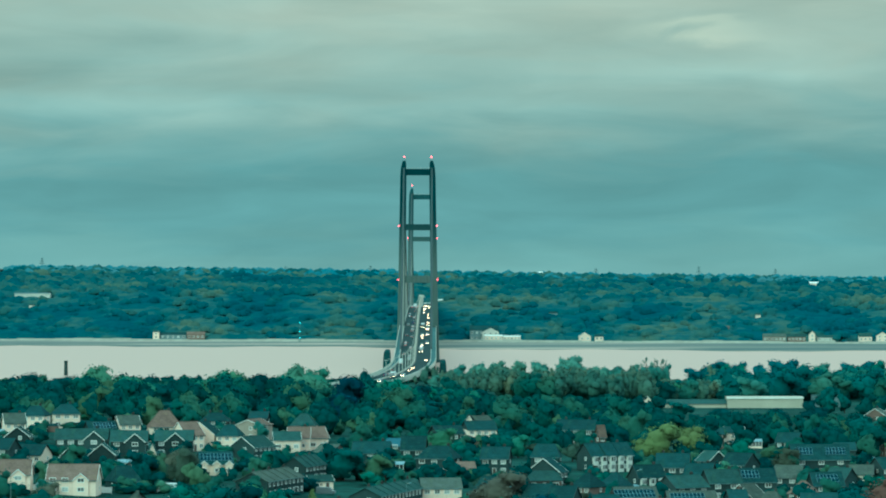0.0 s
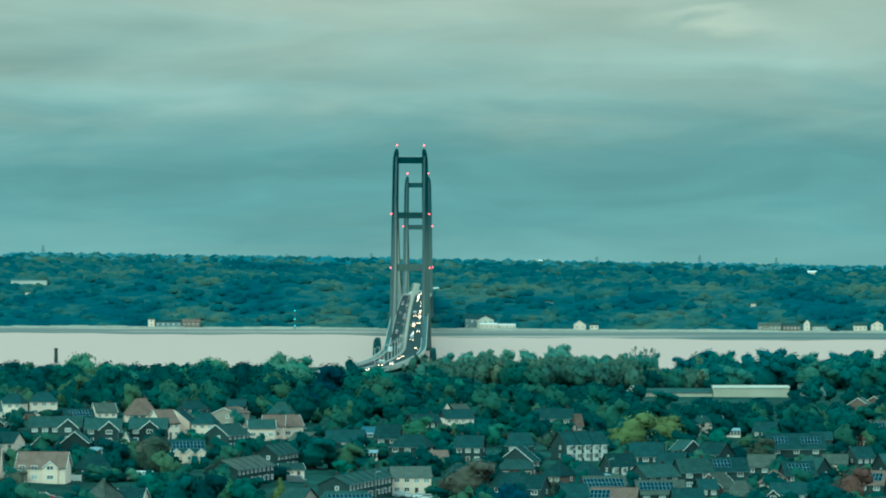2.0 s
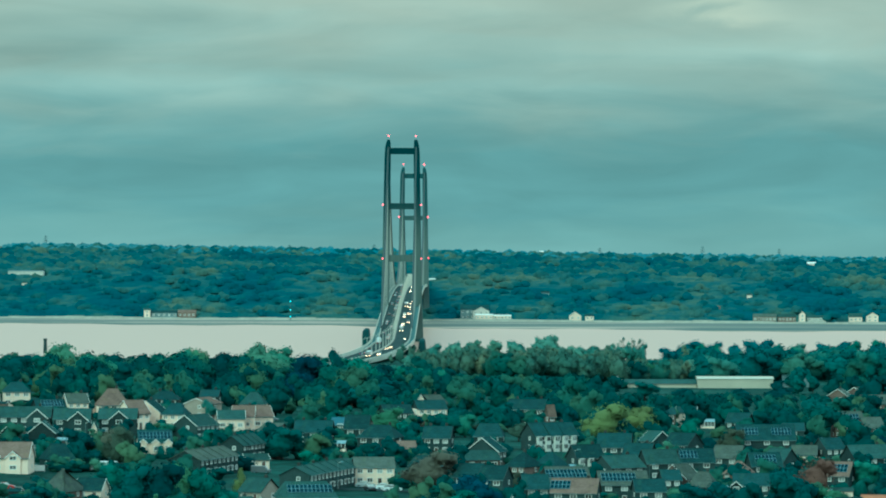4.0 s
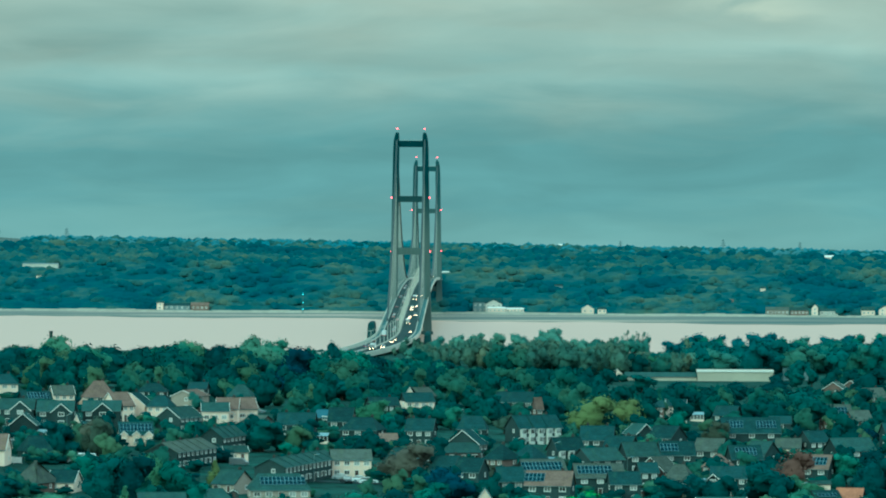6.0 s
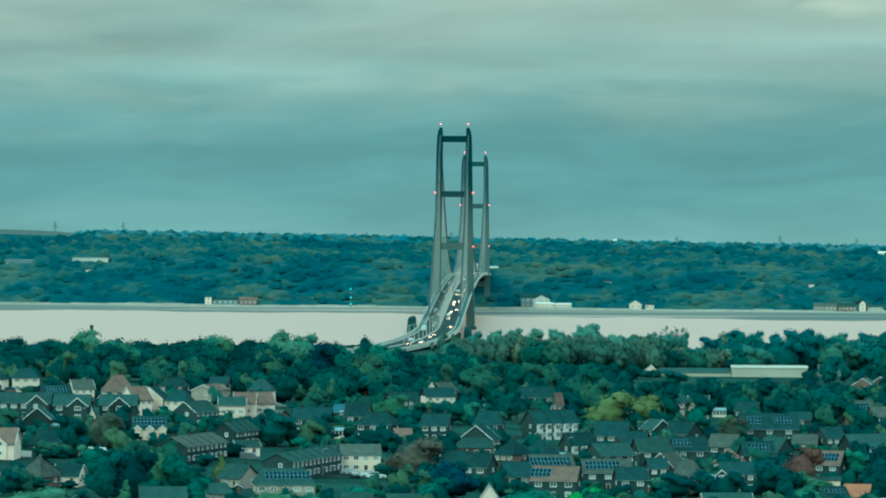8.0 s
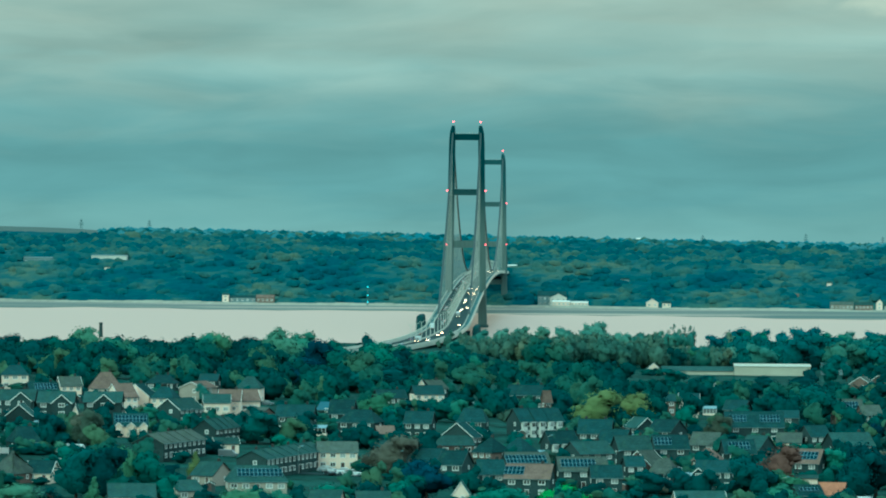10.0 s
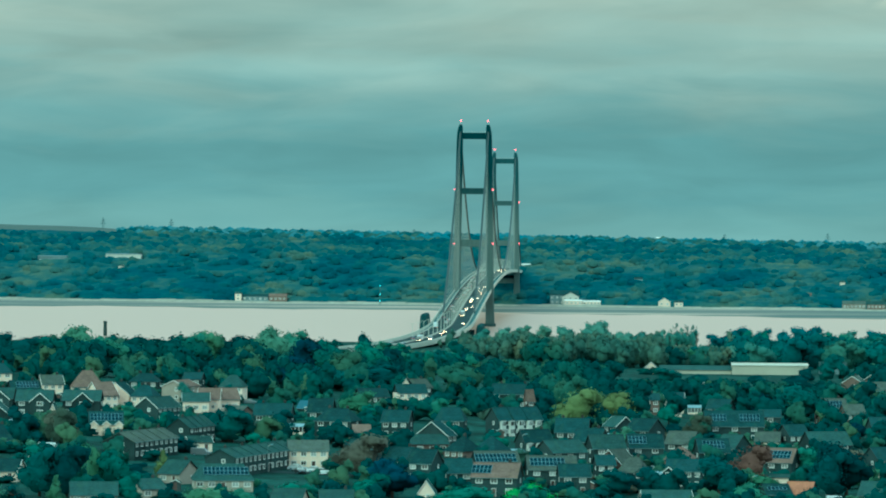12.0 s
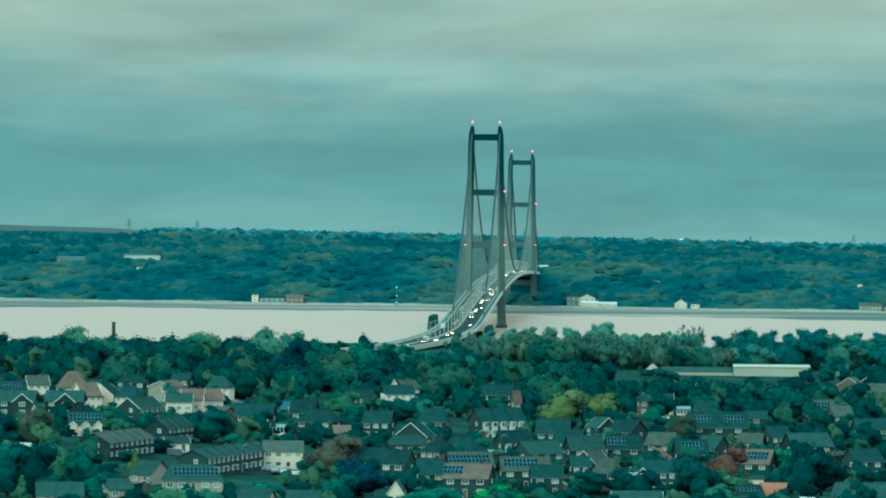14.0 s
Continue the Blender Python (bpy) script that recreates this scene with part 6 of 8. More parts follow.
far_building(289, 297, 3880, 27.0, 3.4, 1.0, 8, WHITE, TRIM, "barn", "white barn high on the far hillside", 1, 3)
far_building(-7.4, 0.7, 3190, 20.1, 4.2, 0.3, 8, PALEWALL, TRIM, "control_building", "pale control building at the bridge's far end", 2, 4)
far_building(67.0, 72.5, 3112, 13.7, 3.3, 0.8, 5, GREYWALL, SLATE, "cottage", "small grey house among the trees of the far bank", 1, 3)
far_building(171.0, 176.5, 3030, 5.6, 3.2, 1.0, 5, REDWALL, PINKTILE, "cottage", "small reddish house among the trees of the far bank", 1, 3)
far_building(196.0, 199.0, 3080, 12.4, 3.8, 1.0, 5, WHITE, GREYTILE, "cottage", "small white house among the trees of the far bank", 1, 2)
far_building(83.5, 87.0, 4286, 35.4, 1.6, 0.6, 6, WHITE, TRIM, "barn", "small white barn on the far skyline", 1, 2)


def mast(x, y, z, h):
    m = empty("mast", x, y, z)
    b = Build()
    for sx, sy in ((-1, -1), (1, -1), (1, 1), (-1, 1)):
        b.tube((sx * 0.5, sy * 0.5, -3), (sx * 0.2, sy * 0.2, h), 0.09, 0.07, 4)
    child("lattice", b.mesh("lattice", PYLONSTEEL), m)
    for i in range(7):
        a = 0.5 - 0.3 * i / 7
        zz = h * i / 7
        child("brace", Build().tube((-a, -a, zz), (a, -a, zz + h / 7), 0.06, 0.06, 4).tube((a, -a, zz), (-a, -a, zz + h / 7), 0.06, 0.06, 4).mesh("brace", PYLONSTEEL), m)
    for zz in (h * 0.2, h * 0.55, h):
        child("lamp", Build().loft([[(0.34 * r * math.cos(k * 0.785), -0.6 + 0.34 * r * math.sin(k * 0.785), zz + dz) for k in range(8)] for dz, r in ((-0.3, 0.5), (0, 1.0), (0.3, 0.5))]).mesh("lamp", BLUELAMP), m, None, "pale blue glowing lamp")
    tagged(m, "slim lattice mast with pale blue lamps on the shore", "mast")


mast(-87.3, 2998, 1.0, 11.5)


def pylon(x, y, h):
    p = empty("pylon", x, y, float(ground(x, y)))
    for sx in (-1, 1):
        for sy in (-1, 1):
            child("leg", Build().tube((sx * 1.6, sy * 1.6, -1), (sx * 0.25, sy * 0.25, h), 0.16, 0.1, 4).mesh("leg", PYLONSTEEL), p)
    for zz, half in ((h * 0.68, 2.8), (h * 0.8, 2.3), (h * 0.92, 1.6)):
        child("cross_arm", Build().tube((-half, 0, zz), (half, 0, zz), 0.14, 0.14, 4).tube((-half, 0, zz), (0, 0, zz + 0.8), 0.09, 0.09, 4).tube((half, 0, zz), (0, 0, zz + 0.8), 0.09, 0.09, 4).mesh("cross_arm", PYLONSTEEL), p)
    for i in range(6):
        a0, a1 = 1.6 - 1.35 * i / 6, 1.6 - 1.35 * (i + 1) / 6
        child("brace", Build().tube((-a0, -a0, h * i / 6), (a1, -a1, h * (i + 1) / 6), 0.07, 0.07, 4).tube((a0, -a0, h * i / 6), (-a1, -a1, h * (i + 1) / 6), 0.07, 0.07, 4).mesh("brace", PYLONSTEEL), p)
    tagged(p, "grey lattice electricity pylon on the skyline", "pylon", group="pylons on the skyline")


for x, top in ((-466, 49.5), (-398, 49.0), (-156, 40.5), (-72, 41.2), (152, 38.5), (254, 40.5), (330, 38.0)):
    pylon(x, 4880.0, top - float(ground(x, 4880.0)))

# ---- riverside: warehouse, chimney ----


def warehouse(x0, x1, y, z0, h, depth, wall, roof, label, strips, ridge=0.2):
    """A long shed; h: its eaves, ridge: how far the roof rises above them."""
    w = x1 - x0
    b = empty("warehouse", (x0 + x1) / 2, y + depth / 2, z0)
    child("wall", boxed("wall", wall, -w / 2, w / 2, -depth / 2, depth / 2, -2, h - 0.5), b)
    child("gable", Build().loft([[(q, -depth / 2, h - 0.5), (q, depth / 2, h - 0.5), (q, depth / 2, h - 0.25), (q, 0, h + ridge - 0.16), (q, -depth / 2, h - 0.25)] for q in (-w / 2, w / 2)]).mesh("gable", wall), b)
    child("roof", Build().slab([(-w / 2 - 0.3, -depth / 2 - 0.3, h - 0.1), (w / 2 + 0.3, -depth / 2 - 0.3, h - 0.1), (w / 2 + 0.3, 0, h + ridge), (-w / 2 - 0.3, 0, h + ridge)], 0.14).slab([(w / 2 + 0.3, depth / 2 + 0.3, h - 0.1), (-w / 2 - 0.3, depth / 2 + 0.3, h - 0.1), (-w / 2 - 0.3, 0, h + ridge), (w / 2 + 0.3, 0, h + ridge)], 0.14).mesh("roof", roof), b)
    child("fascia", boxed("fascia", TRIM if h > 4.4 else GUTTER, -w / 2 - 0.35, w / 2 + 0.35, -depth / 2 - 0.42, -depth / 2 - 0.28, h - (0.62 if h > 4.4 else 0.34), h - 0.08), b)
    for i in range(strips + 1):
        xx = -w / 2 + w * i / strips
        child("cladding_rib", boxed("cladding_rib", wall, xx - 0.12, xx + 0.12, -depth / 2 - 0.12, -depth / 2 + 0.02, -2, h - 0.6), b)
    tagged(b, label, "warehouse")


warehouse(107.6, 136.0, 1858, -3.0, 4.5, 16, SHEET, SHEET, "pale green sheet-clad warehouse with a white fascia", 14)
warehouse(80.4, 107.2, 1861, -3.0, 2.1, 10, SHEET, GREYTILE, "long pale shed with a dark pitched roof beside the warehouse", 13, 1.4)
warehouse(141.0, 151.0, 1872, -2.6, 4.4, 10, GREYWALL, GREYTILE, "grey shed beside the warehouse", 6)

stack = empty("brick_chimney", -171.5, 2236, -1.0)
child("shaft", Build().loft([[(r * math.cos(k * math.pi / 6), r * math.sin(k * math.pi / 6), z) for k in range(12)] for z, r in ((-1.5, 0.95), (3, 0.85), (7.4, 0.72))]).mesh("shaft", BRICK), stack)
child("rim", Build().loft([[(r * math.cos(k * math.pi / 6), r * math.sin(k * math.pi / 6), z) for k in range(12)] for z, r in ((6.8, 0.86), (7.7, 0.86))]).mesh("rim", BRICK), stack)
tagged(stack, "tall dark brick chimney on the river bank", "chimney stack")

# ---- vehicles ----
_cars = {}


def car(x, y, z, heading, colour="silver", s=1.0, kind="car", lit=0, pitch=0.0):
    """A vehicle heading along its own -y; lit: 1 headlamps on, -1 tail lamps on."""
    m = Matrix.Translation((x, y, z)) @ Matrix.Rotation(radians(heading), 4, "Z") @ Matrix.Rotation(pitch, 4, "X") @ Matrix.Scale(s, 4)
    key = (colour, kind, lit)
    if key in _cars:
        first = _cars[key]
        keep = first.matrix_basis.copy()
        first.matrix_basis = Matrix.Identity(4)
        made = copy_thing(first, m)
        first.matrix_basis = keep
        return made
    c = new({"car": "car", "van": "van", "lorry": "lorry"}[kind])
    c.matrix_basis = m
    paint = CARPAINT[colour]
    w, ln = (0.88, 2.15) if kind == "car" else (0.98, 2.6) if kind == "van" else (1.22, 4.6)

    def ring(y_, half, z0, z1):
        return [(-half, y_, z0), (half, y_, z0), (half, y_, z1 - 0.12), (half - 0.12, y_, z1), (-half + 0.12, y_, z1), (-half, y_, z1 - 0.12)]

    if kind == "car":
        child("body", Build().loft([ring(-ln, w - 0.1, 0.35, 0.68), ring(-ln + 0.25, w, 0.25, 0.82), ring(-0.9, w, 0.22, 0.98), ring(1.3, w, 0.22, 1.0), ring(ln, w - 0.06, 0.35, 0.92)]).mesh("body", paint), c)
        child("cabin", Build().loft([ring(-0.95, w - 0.1, 0.9, 1.02), ring(-0.35, w - 0.2, 0.9, 1.44), ring(1.1, w - 0.2, 0.9, 1.46), ring(1.85, w - 0.1, 0.9, 1.05)]).mesh("cabin", GLASS), c)
        child("roof_panel", boxed("roof_panel", paint, -w + 0.3, w - 0.3, -0.3, 1.05, 1.43, 1.5), c)
    elif kind == "van":
        child("body", Build().loft([ring(-ln, w - 0.08, 0.35, 0.95), ring(-1.75, w, 0.28, 1.15), ring(-1.2, w, 0.28, 1.95), ring(ln, w, 0.3, 2.05)]).mesh("body", paint), c)
        child("windscreen", Build().add([(-w + 0.15, -1.78, 1.17), (w - 0.15, -1.78, 1.17), (w - 0.2, -1.24, 1.9), (-w + 0.2, -1.24, 1.9), (-w + 0.15, -1.70, 1.12), (w - 0.15, -1.70, 1.12), (w - 0.2, -1.18, 1.86), (-w + 0.2, -1.18, 1.86)], [(0, 1, 2, 3), (7, 6, 5, 4), (0, 4, 5, 1), (3, 2, 6, 7), (1, 5, 6, 2), (0, 3, 7, 4)]).mesh("windscreen", GLASS), c)
    else:
        child("cargo_box", boxed("cargo_box", paint, -w, w, -2.2, ln, 0.9, 3.7), c)
        child("cab", Build().loft([ring(-ln, w - 0.05, 0.5, 1.6), ring(-ln + 0.15, w, 0.45, 2.9), ring(-2.5, w, 0.45, 3.1)]).mesh("cab", CARPAINT["grey"]), c)
        child("windscreen", boxed("windscreen", GLASS, -w + 0.15, w - 0.15, -ln - 0.03, -ln + 0.06, 1.65, 2.6), c)
        child("chassis", boxed("chassis", RUBBER, -w + 0.2, w - 0.2, -2.4, ln - 0.2, 0.5, 0.9), c)
    for sx in (-1, 1):
        for wy in (-ln * 0.62, ln * 0.6):
            wh = child("wheel", Build().tube((sx * (w - 0.16), wy, 0.33), (sx * (w + 0.02), wy, 0.33), 0.33, 0.33, 10).mesh("wheel", RUBBER), c)
            child("rim", Build().tube((sx * (w + 0.02), wy, 0.33), (sx * (w + 0.04), wy, 0.33), 0.2, 0.18, 8).mesh("rim", ALU), wh)
        hz = 0.66 if kind == "car" else 0.85
        r = 0.2 if lit == 1 else 0.13
        child("headlight", Build().tube((sx * (w - 0.3), -ln + 0.1, hz), (sx * (w - 0.3), -ln - 0.06, hz), r, r * 0.9, 8).mesh("headlight", HEADLAMP if lit == 1 else ALU), c)
        child("tail_light", boxed("tail_light", TAILLAMP if lit == -1 else CARPAINT["red"], sx * (w - 0.24) - 0.14, sx * (w - 0.24) + 0.14, ln - 0.06, ln + 0.04, 0.7, 0.95), c)
    words = {"car": "car", "van": "panel van", "lorry": "box lorry"}[kind]
    state = {1: "with its headlamps on, on the bridge", -1: "with red tail lamps on, on the bridge", 0: "parked by the houses"}[lit]
    tagged(c, f"{colour} {words} {state}", kind, group="traffic on the bridge" if lit else "parked cars")
    _cars[key] = c
    return c


def on_deck(y, lane, lit, colour, kind="car"):
    p = section(y, [(lane, 0.02)])[0]
    q = section(y + 2, [(lane, 0.02)])[0]
    ahead = math.degrees(math.atan2(-(q[0] - p[0]), q[1] - p[1]))
    slope = math.atan2(q[2] - p[2], 2.0)
    car(p[0], p[1], p[2], ahead if lit == 1 else ahead + 180, colour, scale_at(y) * 1.05, kind, lit, slope if lit == 1 else -slope)


rng = random.Random(11)
paints = ["silver", "white", "black", "blue", "grey", "silver"]
y = 2048.0
while y < 3180:
    kind = rng.choice(["car"] * 7 + ["van"] * 2 + ["lorry"])
    on_deck(y, rng.choice([4.0, 7.8]), 1, rng.choice(paints) if kind != "lorry" else "white", kind)
    y += rng.choice([9, 11, 15, 26, 44, 60])
y = 2060.0
while y < 3180:
    kind = rng.choice(["car"] * 7 + ["van"] * 2 + ["lorry"])
    on_deck(y, rng.choice([-4.0, -7.8]), -1, rng.choice(paints) if kind != "lorry" else "white", kind)
    y += rng.choice([12, 20, 32, 46])

for x, y, h, colour, kind in ((-2.2, 1092, 80, "silver", "car"), (2.2, 1088, 95, "white", "car"), (3.9, 1084, 100, "white", "car"), (-1.0, 1083, 20, "black", "car"), (-60.1, 1114, 90, "white", "van"), (-77.4, 1040, 85, "red", "car"), (-66.0, 1046, 85, "grey", "car"), (-33.5, 1232, 75, "white", "car"), (-29.0, 1234, 80, "silver", "car"), (-43.0, 1187, 60, "silver", "car"), (51.0, 1172, 90, "silver", "car")):
    car(x, y, float(ground(x, y)), h, colour, 1.0, kind, 0)

# trees and shrubs
tree(-46.4, 984.0, 10.4, 11.4, "dark", "round", 0)
tree(-40.9, 984.0, 11.2, 12.0, "dark", "round", 7)
tree(-36.9, 998.0, 10.4, 7.3, "olive", "round", 3)
tree(-32.8, 996.0, 9.5, 9.1, "green", "round", 10)
tree(-27.8, 1048.0, 6.4, 5.9, "yellow", "cone", 6)
tree(12.6, 1084.0, 9.7, 14.8, "rust", "round", 2)
tree(22.5, 1024.0, 8.5, 11.9, "plum", "round", 9)
tree(37.3, 1012.0, 5.6, 17.3, "green", "bush", 5)
tree(51.3, 1022.0, 5.6, 11.8, "lime", "bush", 1)
tree(58.0, 1080.0, 5.7, 9.2, "olive", "round", 8)
tree(98.9, 1106.0, 10.3, 12.4, "red", "round", 4)
tree(113.4, 1146.0, 7.9, 10.9, "green", "round", 0)
tree(144.5, 1848.0, 8.8, 12.0, "dark", "round", 3)
for i, (x, y, high) in enumerate(((86.6, 2128, 8.8), (88.6, 2134, 9.8), (90.4, 2126, 9.4), (92.6, 2136, 10.2), (95.0, 2130, 9.6), (97.2, 2133, 9.0))):
    tree(x, y, high, 5.0, "pale", "bare", i)
tree(57.3, 1308.0, 10.4, 15.6, "yellow", "round", 7)
tree(67.8, 1332.0, 8.7, 12.0, "yellow", "round", 3)
tree(-60.5, 1136.0, 8.6, 9.1, "brown", "round", 10)
tree(-86.5, 1200.0, 4.6, 8.8, "dark", "bush", 6)
tree(-70.3, 1142.0, 7.7, 9.7, "dark", "round", 2)
tree(89.0, 1270.0, 7.4, 9.9, "brown", "round", 9)
tree(107.7, 1410.0, 7.3, 10.3, "plum", "bush", 5)
tree(118.5, 1370.0, 11.5, 15.4, "dark", "round", 1)
tree(19.9, 1300.0, 6.4, 7.3, "green", "round", 8)
tree(10.7, 1328.0, 4.4, 9.1, "red", "bush", 4)
tree(-0.2, 1298.0, 7.3, 12.0, "olive", "round", 0)
tree(-23.9, 1176.0, 8.0, 11.7, "dark", "round", 7)
tree(-13.8, 1178.0, 4.1, 8.6, "dark", "bush", 3)
tree(119.9, 1098.0, 12.2, 15.0, "dark", "round", 10)
tree(91.4, 1080.0, 9.1, 13.2, "dark", "round", 6)
tree(99.1, 1084.0, 5.9, 10.6, "olive", "round", 2)
tree(69.8, 1058.0, 6.3, 10.8, "dark", "round", 9)
tree(-10.8, 976.0, 5.5, 15.5, "olive", "bush", 5)
tree(-56.8, 954.0, 5.6, 17.4, "olive", "bush", 1)
tree(30.5, 1092.0, 5.0, 5.6, "brown", "round", 8)
tree(-49.0, 1322.0, 6.1, 4.8, "pale", "round", 4)
tree(82.8, 1260.0, 5.1, 6.1, "dark", "round", 0)
tree(47.6, 1332.0, 7.7, 6.5, "dark", "round", 7)
tree(30.5, 1358.0, 7.0, 8.3, "dark", "round", 3)
tree(81.3, 1332.0, 6.1, 7.1, "green", "round", 10)
tree(93.6, 1422.0, 5.7, 8.7, "dark", "round", 6)
tree(51.3, 1022.0, 6.5, 7.5, "green", "bush", 2)
tree(-51.0, 1160.0, 4.0, 5.7, "dark", "bush", 9)
tree(-46.4, 1196.0, 4.1, 10.2, "dark", "bush", 5)
tree(-32.5, 1132.0, 4.6, 8.3, "dark", "bush", 1)
tree(-17.2, 1164.0, 4.0, 7.1, "green", "bush", 8)
tree(37.4, 1226.0, 3.9, 6.0, "dark", "bush", 4)
tree(29.0, 1220.0, 4.2, 6.5, "dark", "bush", 0)
tree(-10.4, 1224.0, 3.2, 8.9, "dark", "bush", 7)
tree(51.5, 1226.0, 3.5, 6.0, "dark", "bush", 3)
tree(11.1, 996.0, 6.3, 10.9, "dark", "bush", 10)
tree(4.0, 1000.0, 5.5, 9.7, "green", "bush", 6)
tree(-48.6, 960.0, 5.2, 7.0, "dark", "bush", 2)
tree(-40.6, 964.0, 6.1, 5.9, "olive", "cone", 9)
tree(-64.9, 1130.0, 3.9, 8.3, "dark", "bush", 5)
tree(-69.8, 1032.0, 4.5, 7.5, "dark", "bush", 1)
tree(113.2, 1652.0, 6.1, 10.1, "dark", "round", 8)
tree(93.8, 1638.0, 6.0, 12.0, "dark", "round", 4)
tree(126.8, 1660.0, 6.1, 14.2, "dark", "round", 0)
tree(82.3, 1710.0, 6.9, 12.5, "dark", "round", 7)
tree(-80.0, 1320.0, 3.8, 8.0, "dark", "bush", 3)
tree(-104.8, 1366.0, 3.8, 6.7, "dark", "bush", 10)
tree(-98.0, 1276.0, 3.8, 4.7, "dark", "bush", 6)
tree(120.2, 1160.0, 6.7, 8.5, "dark", "round", 2)
tree(76.5, 1078.0, 5.9, 7.9, "dark", "round", 9)
tree(-27.3, 972.0, 6.7, 8.3, "green", "round", 5)
tree(-98.4, 1092.0, 6.0, 8.0, "dark", "round", 1)
tree(-55.0, 1054.0, 6.7, 9.0, "green", "bush", 8)
tree(125.3, 1124.0, 5.2, 9.6, "olive", "round", 4)
tree(115.5, 1090.0, 10.9, 12.0, "dark", "round", 0)
tree(-59.7, 1132.0, 9.4, 8.6, "brown", "round", 7)
tree(7.2, 1398.0, 3.5, 4.4, "dark", "bush", 3)
tree(6.1, 1312.0, 5.0, 6.4, "dark", "round", 10)
tree(15.2, 1346.0, 2.9, 4.9, "dark", "bush", 6)
tree(-137.6, 1600.0, 12.2, 17.7, "dark", "round", 2)
tree(-123.2, 1560.0, 10.8, 14.8, "dark", "round", 9)
tree(-113.8, 1640.0, 15.7, 17.1, "olive", "round", 5)
tree(-113.3, 1560.0, 11.1, 17.3, "green", "round", 1)
tree(-99.8, 1600.0, 12.2, 15.2, "green", "round", 8)
tree(-92.2, 1620.0, 10.3, 15.4, "dark", "round", 4)
tree(-86.2, 1650.0, 10.6, 13.1, "dark", "round", 0)
tree(-75.4, 1620.0, 14.1, 15.4, "green", "round", 7)
tree(-71.2, 1640.0, 15.0, 13.0, "olive", "round", 3)
tree(-61.8, 1640.0, 13.5, 11.9, "dark", "round", 10)
tree(-54.2, 1640.0, 13.3, 11.9, "green", "round", 6)
tree(-45.4, 1600.0, 16.6, 19.3, "olive", "round", 2)
tree(-42.0, 1640.0, 16.0, 15.6, "green", "round", 9)
tree(-29.5, 1500.0, 14.3, 14.3, "plum", "round", 5)
tree(-25.2, 1560.0, 13.3, 14.8, "green", "round", 1)
tree(-27.4, 1800.0, 13.1, 7.4, "dark", "round", 8, far=True)
tree(-13.0, 1560.0, 13.5, 14.8, "green", "round", 4)
tree(-7.9, 1580.0, 11.0, 15.0, "dark", "round", 0)
tree(-43.9, 1480.0, 7.5, 28.1, "dark", "round", 7)
tree(-57.1, 1500.0, 5.8, 21.4, "dark", "round", 3)
tree(-80.5, 1470.0, 5.2, 21.0, "dark", "round", 10)
tree(-67.7, 1480.0, 4.7, 21.1, "dark", "round", 6)
tree(-98.6, 1500.0, 4.1, 21.4, "dark", "round", 2)
tree(-112.1, 1480.0, 3.7, 21.1, "dark", "round", 9)
tree(-23.0, 1470.0, 6.9, 23.3, "dark", "round", 5)
tree(-30.4, 1450.0, 9.5, 13.8, "plum", "round", 1)
tree(-4.7, 1480.0, 7.5, 21.1, "dark", "round", 8)
tree(-13.3, 1440.0, 6.4, 18.2, "dark", "round", 4)
tree(-148.7, 1600.0, 11.1, 20.3, "green", "round", 0)
tree(-159.8, 1600.0, 10.7, 20.3, "dark", "round", 7)
tree(-136.7, 1500.0, 3.3, 21.4, "dark", "round", 3)
tree(-148.8, 1500.0, 2.3, 21.4, "dark", "round", 10)
tree(103.8, 2040.0, 9.6, 10.9, "teal", "round", 6, far=True)
tree(112.0, 2040.0, 12.7, 15.3, "teal", "round", 2, far=True)
tree(116.1, 2035.4, 11.8, 9.0, "green", "round", 9, far=True)
tree(124.2, 2040.4, 10.9, 9.0, "green", "round", 5, far=True)
tree(124.8, 2065.2, 10.7, 9.7, "teal", "round", 1, far=True)
tree(133.5, 2056.2, 10.2, 9.7, "teal", "round", 8, far=True)
tree(138.8, 2040.0, 12.7, 13.7, "teal", "round", 4, far=True)
tree(144.7, 2040.0, 13.2, 10.9, "teal", "round", 0, far=True)
tree(149.6, 2060.2, 9.8, 9.7, "green", "round", 7, far=True)
tree(158.3, 2060.0, 9.2, 9.7, "green", "round", 3, far=True)
tree(161.3, 2083.5, 9.2, 9.8, "pale", "round", 10, far=True)
tree(170.2, 2081.0, 8.8, 9.8, "pale", "round", 6, far=True)
tree(171.6, 2077.7, 9.9, 10.8, "teal", "round", 2, far=True)
tree(181.3, 2082.0, 10.3, 10.8, "teal", "round", 9, far=True)
tree(183.5, 2077.2, 11.0, 10.8, "green", "round", 5, far=True)
tree(193.2, 2082.6, 11.0, 10.8, "green", "round", 1, far=True)
tree(195.4, 2078.1, 10.0, 10.8, "teal", "round", 8, far=True)
tree(205.1, 2084.2, 10.4, 10.8, "teal", "round", 4, far=True)
tree(206.2, 2063.3, 10.3, 9.7, "green", "round", 0, far=True)
tree(214.9, 2057.3, 10.2, 9.7, "green", "round", 7, far=True)
tree(218.0, 2060.0, 11.3, 9.7, "teal", "round", 3, far=True)
tree(226.7, 2058.3, 10.7, 9.7, "teal", "round", 10, far=True)
tree(114.5, 1958.1, 10.0, 10.8, "pale", "round", 6, far=True)
tree(117.9, 1885.0, 11.5, 15.5, "pale", "round", 2)
tree(109.2, 1956.1, 8.5, 7.7, "pale", "round", 9, far=True)
tree(116.1, 1959.4, 8.0, 7.7, "pale", "round", 5, far=True)
tree(93.5, 1958.0, 6.8, 7.7, "olive", "round", 1, far=True)
